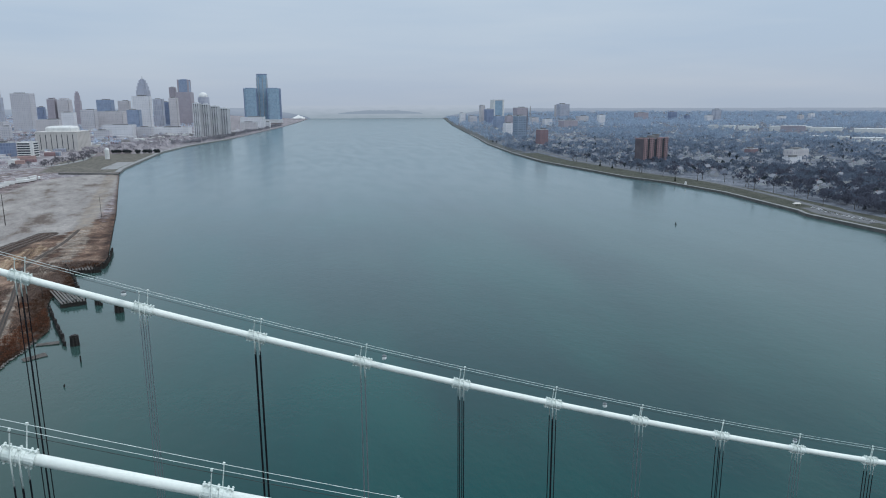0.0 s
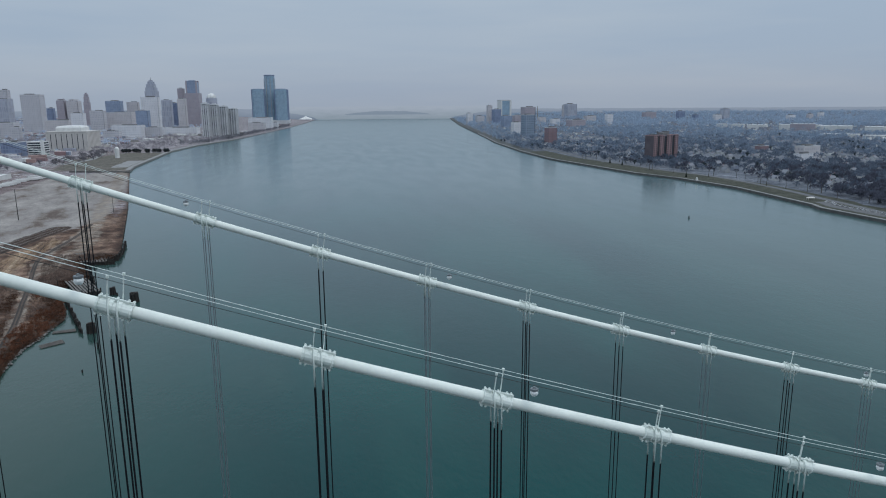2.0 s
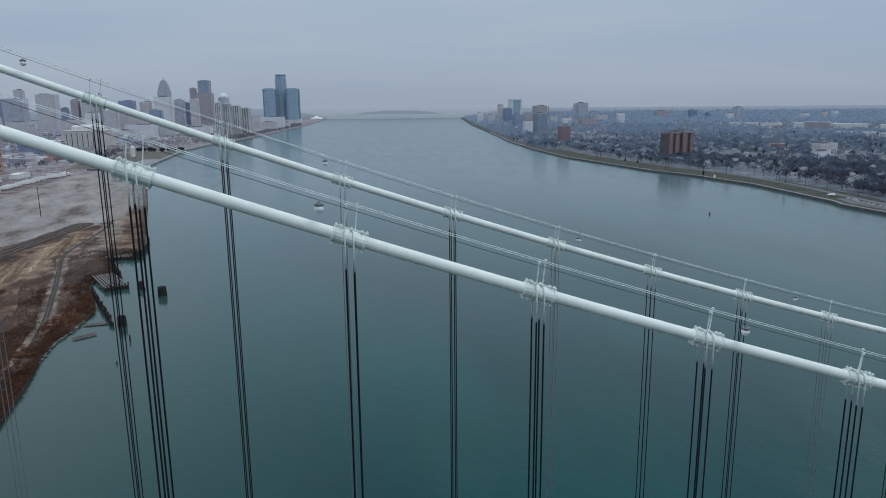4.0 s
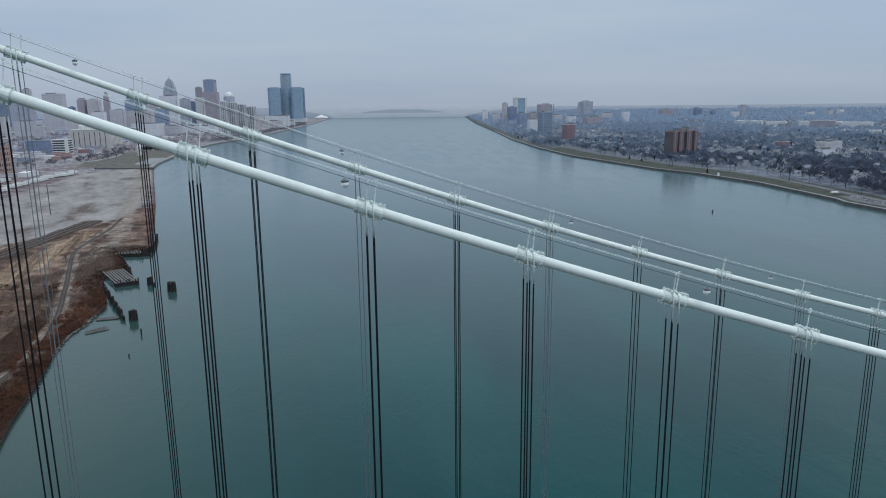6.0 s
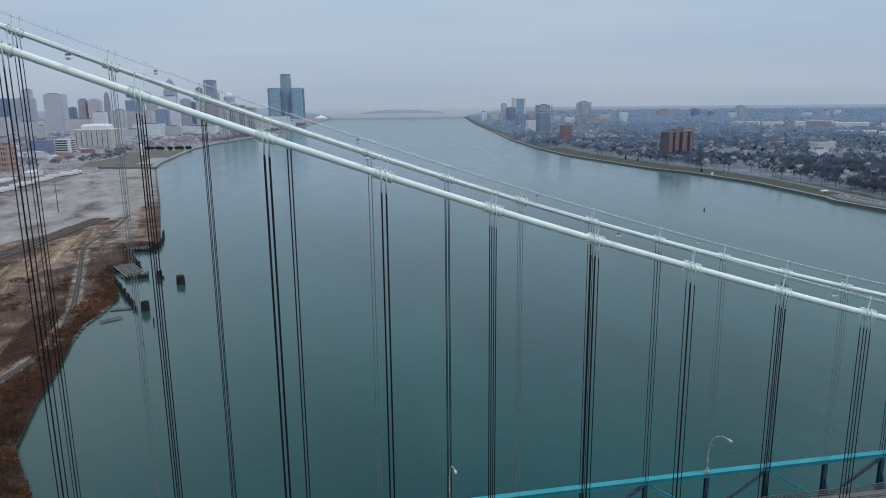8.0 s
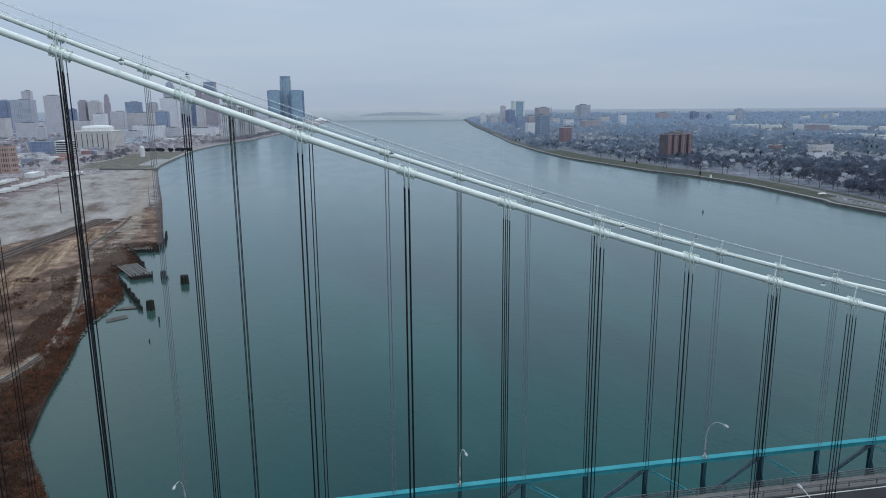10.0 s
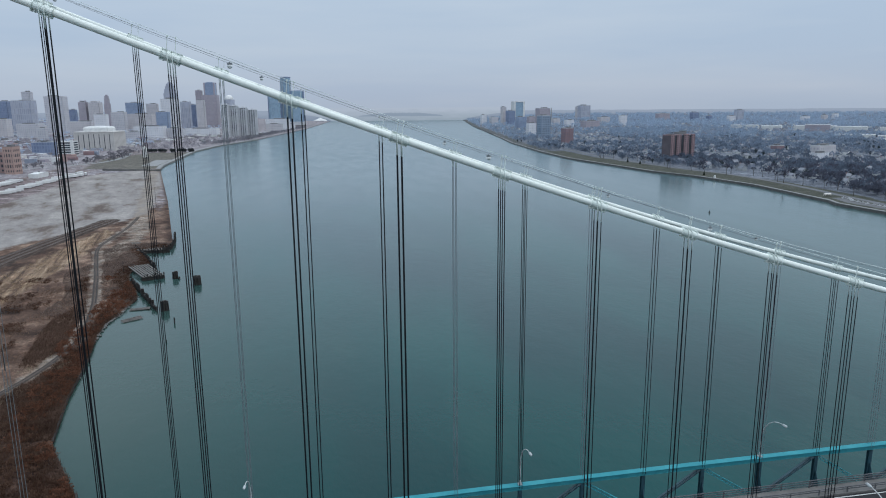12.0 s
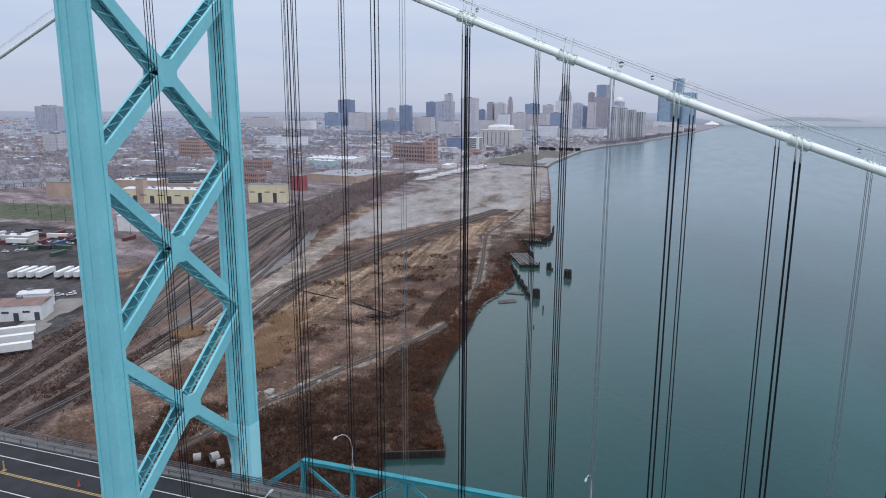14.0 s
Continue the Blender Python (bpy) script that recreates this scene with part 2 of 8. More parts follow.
# ---- river and land ----
def water_material():
    m, n, l, b = nodes_of("river_water")
    co = n.new("ShaderNodeTexCoord")
    where = n.new("ShaderNodeSeparateXYZ")
    l.new(co.outputs["Object"], where.inputs[0])

    def tex(scale, detail, stretch=(1.0, 1.0, 1.0), turn=0.0):
        mp, t = n.new("ShaderNodeMapping"), n.new("ShaderNodeTexNoise")
        mp.inputs["Scale"].default_value, mp.inputs["Rotation"].default_value = stretch, (0, 0, radians(turn))
        t.inputs["Scale"].default_value, t.inputs["Detail"].default_value = scale, detail
        l.new(co.outputs["Object"], mp.inputs[0])
        l.new(mp.outputs[0], t.inputs["Vector"])
        return t.outputs[0]

    def maths(op, a, b, c=None):
        q = n.new("ShaderNodeMath")
        q.operation = op
        for i, v in enumerate((a, b, c)):
            if v is None:
                continue
            if isinstance(v, (int, float)):
                q.inputs[i].default_value = v
            else:
                l.new(v, q.inputs[i])
        return q.outputs[0]

    def spread(v, lo, hi, to0=0.0, to1=1.0):
        r = n.new("ShaderNodeMapRange")
        r.interpolation_type = "SMOOTHSTEP"
        for k, x in (("From Min", lo), ("From Max", hi), ("To Min", to0), ("To Max", to1)):
            r.inputs[k].default_value = x
        l.new(v, r.inputs["Value"])
        return r.outputs[0]

    def blend(f, a, c):
        q = n.new("ShaderNodeMix")
        q.data_type = "RGBA"
        l.new(f, q.inputs[0])
        for i, v in ((6, a), (7, c)):
            if isinstance(v, tuple):
                q.inputs[i].default_value = v
            else:
                l.new(v, q.inputs[i])
        return q.outputs[2]

    big = tex(0.011, 9.0, (1.0, 0.35, 1.0))
    lanes = tex(0.05, 6.0, (1.0, 0.22, 1.0), -12.0)
    deep = blend(spread(big, 0.37, 0.63), (0.000, 0.026, 0.029, 1), (0.000, 0.045, 0.043, 1))
    # silty olive water along both banks, drifting out in plumes
    drift = maths("MULTIPLY_ADD", big, 160.0, where.outputs["X"])
    west = spread(maths("MULTIPLY_ADD", where.outputs["Y"], 0.16, drift), 190.0, 50.0)
    east = spread(maths("MULTIPLY_ADD", where.outputs["Y"], 0.04, drift), 300.0, 520.0)
    west = maths("MULTIPLY", west, spread(where.outputs["Y"], 30.0, 170.0, 0.3, 1.0))
    plume = spread(tex(0.016, 7.0, (1.0, 0.3, 1.0), -14.0), 0.54, 0.68, 0.0, 0.45)
    now = blend(plume, deep, (0.014, 0.056, 0.050, 1))
    now = blend(west, now, (0.030, 0.056, 0.048, 1))
    now = blend(east, now, (0.042, 0.080, 0.078, 1))
    # the far reach is paled: distance haze painted into the water colour
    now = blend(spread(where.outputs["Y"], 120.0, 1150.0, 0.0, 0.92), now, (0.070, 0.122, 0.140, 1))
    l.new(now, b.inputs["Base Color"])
    b.inputs["IOR"].default_value = 1.33
    b.inputs["Specular IOR Level"].default_value = 0.4
    b.inputs["Specular Tint"].default_value = (0.13, 0.65, 0.70, 1)
    # the wind dies away upriver; wind lanes roughen the surface in long streaks
    l.new(maths("ADD", spread(lanes, 0.38, 0.64, 0.13, 0.16), spread(where.outputs["Y"], 500.0, 1300.0, 0.0, 0.05)), b.inputs["Roughness"])
    prev = None
    for scale, detail, strength, depth in ((0.55, 4.0, 0.20, 0.35), (0.16, 4.0, 0.15, 0.8), (0.03, 3.0, 0.05, 1.2)):
        bp = n.new("ShaderNodeBump")
        bp.inputs["Distance"].default_value = depth
        l.new(spread(where.outputs["Y"], 350.0, 2200.0, strength, strength * 0.18), bp.inputs["Strength"])
        l.new(tex(scale, detail, (1.0, 0.6, 1.0), 20.0), bp.inputs["Height"])
        if prev is not None:
            l.new(prev, bp.inputs["Normal"])
        prev = bp.outputs[0]
    l.new(prev, b.inputs["Normal"])
    return m


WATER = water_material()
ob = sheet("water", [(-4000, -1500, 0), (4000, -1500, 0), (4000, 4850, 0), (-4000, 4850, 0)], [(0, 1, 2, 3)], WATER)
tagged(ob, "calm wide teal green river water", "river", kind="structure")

SHORE_W = [(-1500, 30), (40, -8), (75, -14.1), (82.5, -16.3), (91.9, -21.8), (99.4, -6.8), (103, -8), (134, -25), (165, -32), (198, -37), (232, -44), (250, -46), (262, -44), (275, -44), (288, -43), (300, -46),
           (312, -51), (326, -57), (340, -61), (352, -63), (362, -58), (374, -57), (381, -60), (392, -64), (404, -69), (409, -74), (412, -60), (436, -58), (481, -69), (661, -112), (1055, -212), (1129, -224), (1524, -247), (1745, -231), (2030, -178), (3120, -74), (3989, -18), (4850, 22)]
SHORE_E = [(-1500, 470), (423, 522), (512, 518), (530, 525), (668, 535), (775, 522), (850, 498), (1114, 467), (1323, 473), (1662, 502), (1944, 543), (3142, 699), (4850, 960)]


def shore_w(y):
    return lerp_table(SHORE_W, y)


def shore_e(y):
    return lerp_table(SHORE_E, y)


def near_curve(x, y, pts):
    """Distance from a polyline in plan."""
    best = 1e9
    for (ax, ay), (bx, by) in zip(pts, pts[1:]):
        dx, dy = bx - ax, by - ay
        t = max(0.0, min(1.0, ((x - ax) * dx + (y - ay) * dy) / (dx * dx + dy * dy)))
        best = min(best, math.hypot(x - ax - t * dx, y - ay - t * dy))
    return best


def in_plan(x, y, poly):
    inside = False
    for (ax, ay), (bx, by) in zip(poly, poly[1:] + poly[:1]):
        if (ay > y) != (by > y) and x < (bx - ax) * (y - ay) / (by - ay) + ax:
            inside = not inside
    return inside


def area(x, y, poly, soft):
    """1 well inside a plan, 0 outside, with a soft edge."""
    d = near_curve(x, y, poly + poly[:1])
    s = 0.5 + (0.5 if in_plan(x, y, poly) else -0.5) * min(1.0, d / soft)
    return s


def line(x, y, pts, half, soft):
    return max(0.0, min(1.0, 1 - (near_curve(x, y, pts) - half) / soft))


SAND = [(-196, 332), (-213, 391), (-259, 569), (-274, 725), (-286, 970), (-226, 1072), (-190, 990), (-140, 747), (-108, 574), (-120, 530), (-158, 451), (-174, 398), (-182, 352)]
GOLD = [(-139, 185), (-136, 236), (-134, 287), (-128, 366), (-121, 494), (-109, 480), (-106, 400), (-102, 309), (-107, 241), (-104, 189), (-94, 133), (-118, 130)]
TRACKBED = [(-128, 165), (-146, 228), (-150, 310), (-146, 410), (-131, 538)]
PALE_PATH = [(-118, 60), (-124, 91), (-130, 127), (-141, 173), (-162, 244), (-184, 320), (-200, 380)]
DIRT_ROAD = [(-74, 70), (-71, 87), (-70, 103), (-66, 118), (-62, 140), (-53, 169), (-49, 191), (-48, 220), (-56, 264), (-72, 320), (-100, 411), (-104, 449), (-105, 490), (-112, 554)]
SAND_ROAD = [(-87, 383), (-88, 461), (-140, 688), (-205, 985), (-222, 1100)]
MUD = [(-72, 98), (-66, 120), (-60, 145), (-53, 172), (-51, 192), (-68, 194), (-86, 178), (-90, 152), (-86, 126), (-82, 102)]
YARD = [(-150, 55), (-190, 84), (-197, 106), (-190, 127), (-239, 242), (-299, 399), (-340, 600), (-300, 620), (-230, 398), (-190, 297), (-154, 209), (-140, 148), (-128, 100), (-114, 58)]
LOT = [(-204, 110), (-186, 127), (-206, 160), (-232, 185), (-262, 215), (-318, 268), (-400, 312), (-490, 318), (-470, 240), (-330, 160), (-290, 120)]
FIELD = [(-500, 322), (-430, 338), (-519, 412), (-600, 390)]
PARK = [(-334, 1085), (-206, 1050), (-232, 1290), (-240, 1480), (-330, 1480), (-372, 1310)]
DARK_SCRUB = [(-14, 50), (-92, 50), (-66, 98), (-55, 130), (-47, 151), (-44, 178), (-46, 205), (-41, 235), (-26, 160), (-10, 105)]


def strip_land(name, shore, sign, ys, offs, zf, mat, label, cover=None):
    """Land as rows that follow the shore; sign -1 lies to smaller x. cover gives the ground cover at a place."""
    verts, faces, where = [], [], []
    cols = len(offs) + 1
    for y in ys:
        xs = lerp_table(shore, y)
        verts.append((xs, y, -2.0))
        where.append(0.0)
        for o in offs:
            x = xs + sign * o
            verts.append((x, y, zf(x, y, o)))
            where.append(o)
    for j in range(len(ys) - 1):
        for i in range(cols - 1):
            a = j * cols + i
            q = (a, a + 1, a + cols + 1, a + cols)
            faces.append(q if sign > 0 else q[::-1])
    me = bpy.data.meshes.new(name)
    me.from_pydata(verts, [], faces)
    me.materials.append(mat)
    if cover:
        rows = [cover(v[0], v[1], o) for v, o in zip(verts, where)]
        for k in rows[0]:
            at = me.attributes.new(k, "FLOAT", "POINT")
            at.data.foreach_set("value", [r[k] for r in rows])
    return tagged(new(name, me), label, "ground", kind="structure")


def spaced(*runs):
    out = []
    for a, b, s in runs:
        out += [float(v) for v in np.arange(a, b, s)]
    return out


def ground_material(name, base, covers, relief=0.35):
    """A bare ground colour with covers laid over it where the ground carries them, their edges broken by noise."""
    m, n, l, b = nodes_of(name)
    co = n.new("ShaderNodeTexCoord")

    def tex(scale, detail=5.0, stretch=None):
        t = n.new("ShaderNodeTexNoise")
        t.inputs["Scale"].default_value, t.inputs["Detail"].default_value, t.inputs["Roughness"].default_value = scale, detail, 0.68
        if stretch:
            turn, mp = n.new("ShaderNodeMapping"), n.new("ShaderNodeMapping")
            turn.inputs["Rotation"].default_value = (0, 0, radians(-stretch[0]))
            mp.inputs["Scale"].default_value = (1, 1 / stretch[1], 1)
            l.new(co.outputs["Object"], turn.inputs[0])
            l.new(turn.outputs[0], mp.inputs[0])
            l.new(mp.outputs[0], t.inputs["Vector"])
        else:
            l.new(co.outputs["Object"], t.inputs["Vector"])
        return t.outputs[0]

    def ramp_of(src, stops):
        r = n.new("ShaderNodeValToRGB")
        r.color_ramp.elements[0].position, r.color_ramp.elements[0].color = stops[0][0], (*stops[0][1], 1)
        r.color_ramp.elements[1].position, r.color_ramp.elements[1].color = stops[-1][0], (*stops[-1][1], 1)
        for p, c in stops[1:-1]:
            r.color_ramp.elements.new(p).color = (*c, 1)
        l.new(src, r.inputs[0])
        return r.outputs[0]

    edge, grain = tex(0.12, 6.0), tex(1.1, 4.0)
    now = ramp_of(tex(0.035, 8.0), base)
    masks = {}
    for k, stops, stretch in covers:
        at = n.new("ShaderNodeAttribute")
        at.attribute_name = k
        add = n.new("ShaderNodeMath")
        add.operation = "MULTIPLY_ADD"
        add.inputs[1].default_value = 1.1
        l.new(edge, add.inputs[0])
        l.new(at.outputs["Fac"], add.inputs[2])
        step = n.new("ShaderNodeMapRange")
        step.inputs["From Min"].default_value, step.inputs["From Max"].default_value = 0.92, 1.18
        l.new(add.outputs[0], step.inputs["Value"])
        masks[k] = step.outputs[0]
        mix = n.new("ShaderNodeMix")
        mix.data_type = "RGBA"
        l.new(step.outputs[0], mix.inputs[0])
        l.new(now, mix.inputs[6])
        l.new(ramp_of(tex(stretch[2] if stretch and len(stretch) > 2 else 0.06, 7.0, stretch), stops), mix.inputs[7])
        now = mix.outputs[2]
    fine = n.new("ShaderNodeMix")
    fine.data_type, fine.blend_type = "RGBA", "MULTIPLY"
    fine.inputs[0].default_value = 0.65
    l.new(now, fine.inputs[6])
    l.new(ramp_of(grain, [(0.34, (0.34, 0.33, 0.32)), (0.5, (0.90, 0.90, 0.90)), (0.66, (1.7, 1.66, 1.60))]), fine.inputs[7])
    clump = n.new("ShaderNodeMix")
    clump.data_type, clump.blend_type = "RGBA", "MULTIPLY"
    clump.inputs[0].default_value = 0.55
    l.new(fine.outputs[2], clump.inputs[6])
    l.new(ramp_of(tex(0.22, 9.0, (14, 1.6)), [(0.36, (0.38, 0.36, 0.35)), (0.5, (0.95, 0.95, 0.95)), (0.62, (1.5, 1.46, 1.42))]), clump.inputs[7])
    if "sand" in masks:
        # bare sand is smoother than the weeds round it
        for node in (fine, clump):
            calm = n.new("ShaderNodeMath")
            calm.operation = "MULTIPLY_ADD"
            calm.inputs[1].default_value, calm.inputs[2].default_value = -0.4, 0.6
            l.new(masks["sand"], calm.inputs[0])
            l.new(calm.outputs[0], node.inputs[0])
    l.new(clump.outputs[2], b.inputs["Base Color"])
    b.inputs["Roughness"].default_value = 0.95
    b.inputs["Specular IOR Level"].default_value = 0.2
    bp = n.new("ShaderNodeBump")
    bp.inputs["Strength"].default_value, bp.inputs["Distance"].default_value = relief, 0.4
    l.new(grain, bp.inputs["Height"])
    l.new(bp.outputs[0], b.inputs["Normal"])
    return m


GROUND_W = ground_material("waste_ground", [(0.36, (0.032, 0.018, 0.013)), (0.5, (0.096, 0.057, 0.042)), (0.62, (0.205, 0.142, 0.108))], [
    # the city and mauve covers are lightened by painted haze
    ("city", [(0.36, (0.128, 0.114, 0.126)), (0.5, (0.218, 0.200, 0.218)), (0.64, (0.34, 0.320, 0.342))], None),
    ("mauve", [(0.36, (0.080, 0.061, 0.063)), (0.5, (0.154, 0.123, 0.126)), (0.64, (0.255, 0.214, 0.218))], (70, 3, 0.05)),
    ("lawn", [(0.3, (0.050, 0.060, 0.036)), (0.7, (0.086, 0.096, 0.060))], None),
    ("turf", [(0.3, (0.086, 0.080, 0.070)), (0.7, (0.140, 0.130, 0.114))], None),
    ("gold", [(0.36, (0.068, 0.043, 0.033)), (0.5, (0.196, 0.131, 0.090)), (0.64, (0.350, 0.266, 0.192))], (11, 22, 0.26)),
    ("yard", [(0.36, (0.018, 0.012, 0.011)), (0.5, (0.054, 0.036, 0.032)), (0.64, (0.150, 0.108, 0.095))], (26, 16, 0.16)),
    ("sand", [(0.36, (0.105, 0.082, 0.072)), (0.42, (0.172, 0.148, 0.136)), (0.48, (0.218, 0.200, 0.194)), (0.56, (0.250, 0.230, 0.220)), (0.67, (0.325, 0.300, 0.284))], (14, 2.6, 0.035)),
    ("bed", [(0.35, (0.024, 0.016, 0.013)), (0.65, (0.085, 0.062, 0.052))], (9, 24, 0.4)),
    ("mud", [(0.35, (0.036, 0.026, 0.023)), (0.5, (0.064, 0.047, 0.042)), (0.65, (0.105, 0.084, 0.075))], (20, 2.5, 0.09)),
    ("path", [(0.35, (0.150, 0.122, 0.103)), (0.65, (0.265, 0.228, 0.196))], None),
    ("road", [(0.35, (0.028, 0.025, 0.026)), (0.65, (0.075, 0.068, 0.070))], None),
    ("scrub", [(0.36, (0.018, 0.010, 0.008)), (0.5, (0.050, 0.028, 0.021)), (0.64, (0.125, 0.076, 0.055))], None),
])


def cover_w(x, y, o):
    c = dict.fromkeys(("city", "mauve", "lawn", "turf", "gold", "yard", "sand", "bed", "mud", "path", "road", "scrub"), 0.0)
    if y > 1600 or o > 700:
        c["city"] = max(0.0, min(1.0, (y - 900) / 110.0)) if y > 900 else 1.0
        return c
    c["city"] = max(0.0, min(1.0, (y - 930) / 120.0, 1.0)) if x > -300 else max(0.0, min(1.0, (-(x + 330) - (y - 600) * 0.02) / 60.0))
    c["city"] = max(c["city"], 0.55 * max(0.0, min(1.0, (y - 480) / 160.0)))
    if x < -230:
        c["mauve"] = max(0.0, min(1.0, (-x - 230) / 60.0, (1050 - y) / 250.0))
    if y < 1200:
        c["sand"] = area(x, y, SAND, 10)
        c["gold"] = area(x, y, GOLD, 9)
        c["yard"] = area(x, y, YARD, 10)
        c["scrub"] = max(area(x, y, DARK_SCRUB, 8), 0.75 * max(0.0, 1 - o / 14.0) if y < 640 else 0.6 * max(0.0, 1 - o / 9.0))
        c["mud"] = 0.2 * area(x, y, MUD, 12)
        c["scrub"] = min(c["scrub"], 1 - c["mud"])
        c["bed"] = line(x, y, TRACKBED, 6.0, 6)
        c["path"] = max(line(x, y, PALE_PATH, 5.5, 4) * 1.15 * max(0.0, min(1.0, (y - 80) / 30.0)), line(x, y, SAND_ROAD, 5, 9) * 0.55, line(x, y, DIRT_ROAD, 2.6, 4) * 0.56)
        c["road"] = area(x, y, LOT, 8)
    c["turf"] = area(x, y, PARK, 20)
    c["lawn"] = area(x, y, FIELD, 15)
    return c


YS_W = spaced((-1500, 40, 110), (40, 76, 4)) + [76.0, 79.0, 82.5, 85.0, 88.0, 91.9, 93.0, 95.0, 97.0, 99.4] + spaced((103, 500, 3), (500, 1150, 6), (1150, 2200, 25), (2200, 4850, 90)) + [4850.0]
OFF_W = [0.0, 0.6, 2, 4, 6.5] + spaced((9, 150, 3), (150, 420, 6), (420, 1000, 25), (1000, 4000, 150))


def far_rise(x, y, o):
    """The land climbs gently far from the bridge."""
    return max(0.0, math.hypot(x - 60, y) - 2300) / 2400 * 30 * max(0.0, min(1.0, (o - 90) / 500.0))


def height_w(x, y, o):
    base = 2.4 + 0.9 * noise.noise((x * 0.02, y * 0.02, 0)) + 0.35 * noise.noise((x * 0.09, y * 0.09, 3.1))
    k = min(1.0, o / 9.0)
    edge = 0.5 if y < 405 else 1.8
    return edge + (base - edge) * k if y < 1050 and o < 900 else 2.2 + (base - 2.2) * min(1.0, o / 40.0) * 0.5 + far_rise(x, y, o)


strip_land("ground", SHORE_W, -1, YS_W, OFF_W, height_w, GROUND_W, "brown waste ground, rail yard and city ground along the river", cover_w)

# the base tones are blued, with the far bank's haze painted in
GROUND_E = ground_material("winter_parkland", [(0.34, (0.075, 0.085, 0.108)), (0.5, (0.118, 0.132, 0.162)), (0.66, (0.185, 0.202, 0.240))], [
    ("lawn", [(0.3, (0.040, 0.044, 0.035)), (0.7, (0.074, 0.076, 0.062))], None),
])
YS_E = spaced((-1500, 380, 120), (380, 1400, 10), (1400, 2200, 40), (2200, 4850, 150)) + [4850.0]
OFF_E = [0.0, 0.8, 5, 8] + spaced((12, 80, 6), (80, 400, 25), (400, 3600, 150))


def height_e(x, y, o):
    return far_rise(x, y, o) + 2.2 + min(o, 60) * 0.03 + min(o, 2500) * 0.002


strip_land("ground", SHORE_E, 1, YS_E, OFF_E, height_e, GROUND_E, "dull green riverside park and town ground",
           lambda x, y, o: {"lawn": 1.0 if o < 46 and y < 1300 else 0.55 if o < 25 else 0.0})


def land_z(x, y):
    """Height of the ground at a place."""
    if x < 200:
        return height_w(x, y, max(0.0, shore_w(y) - x))
    return height_e(x, y, max(0.0, x - shore_e(y)))


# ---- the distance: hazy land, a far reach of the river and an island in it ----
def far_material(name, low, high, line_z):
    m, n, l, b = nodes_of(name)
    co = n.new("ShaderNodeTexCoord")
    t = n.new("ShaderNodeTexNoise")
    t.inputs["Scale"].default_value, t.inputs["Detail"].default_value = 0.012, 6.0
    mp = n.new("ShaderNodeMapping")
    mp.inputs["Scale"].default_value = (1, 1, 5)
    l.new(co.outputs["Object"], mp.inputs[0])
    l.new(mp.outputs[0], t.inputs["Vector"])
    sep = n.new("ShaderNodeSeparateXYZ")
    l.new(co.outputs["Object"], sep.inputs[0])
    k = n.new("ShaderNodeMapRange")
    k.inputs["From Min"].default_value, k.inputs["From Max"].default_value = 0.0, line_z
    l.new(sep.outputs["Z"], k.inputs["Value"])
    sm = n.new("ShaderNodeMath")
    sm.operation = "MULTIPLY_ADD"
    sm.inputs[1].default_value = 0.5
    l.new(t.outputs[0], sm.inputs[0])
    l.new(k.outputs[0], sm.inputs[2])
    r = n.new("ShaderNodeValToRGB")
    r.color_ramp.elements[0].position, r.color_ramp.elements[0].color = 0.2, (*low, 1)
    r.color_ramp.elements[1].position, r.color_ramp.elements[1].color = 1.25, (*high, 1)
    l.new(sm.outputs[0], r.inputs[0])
    # the strips glow: haze is put into their emission, paling with height
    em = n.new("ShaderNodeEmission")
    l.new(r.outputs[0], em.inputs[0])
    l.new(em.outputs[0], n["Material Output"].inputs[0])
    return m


def backdrop(name, a0, a1, r, z1, mat, label, uneven, fade0=0.0, fade1=0.0, z0=-2):
    """A far strip of land along a bearing; fade0 and fade1 are the degrees over which its ends sink into the water."""
    verts, faces = [], []
    for i in range(241):
        d = (a1 - a0) * i / 240
        a = radians(a0 + d)
        top = z1 + uneven * noise.noise((i * 0.25, 1.7, a0)) + uneven * 0.6 * noise.noise((i * 0.9, 4.1, a0))
        k = min(1.0, d / fade0 if fade0 else 1.0, (a1 - a0 - d) / fade1 if fade1 else 1.0)
        top = z0 + (top - z0) * k ** 0.6
        x, y = 60 + r * math.sin(a), r * math.cos(a)
        verts += [(x, y, z0 - 1), (x, y, top)]
    faces = [(2 * i, 2 * i + 2, 2 * i + 3, 2 * i + 1) for i in range(240)]
    return tagged(sheet(name, verts, faces, mat), label, "distant land", kind="structure")


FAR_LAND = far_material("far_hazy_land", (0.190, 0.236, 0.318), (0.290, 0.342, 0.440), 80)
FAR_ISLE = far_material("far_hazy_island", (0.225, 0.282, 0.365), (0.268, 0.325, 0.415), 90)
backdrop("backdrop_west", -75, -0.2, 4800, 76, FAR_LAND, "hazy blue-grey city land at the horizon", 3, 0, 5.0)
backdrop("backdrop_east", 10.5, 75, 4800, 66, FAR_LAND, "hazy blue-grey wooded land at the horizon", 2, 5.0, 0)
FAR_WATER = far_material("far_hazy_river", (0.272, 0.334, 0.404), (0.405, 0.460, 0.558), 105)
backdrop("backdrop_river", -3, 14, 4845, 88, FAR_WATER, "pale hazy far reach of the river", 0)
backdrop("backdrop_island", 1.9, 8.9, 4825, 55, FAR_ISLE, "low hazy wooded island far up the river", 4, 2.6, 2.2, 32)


# ---- the bridge ----
HALF = 10.44          # cables and trusses stand this far from the road's middle
PANEL = 7.62
FIRST = 39.8          # band number 0
SPAN_END = 300.0


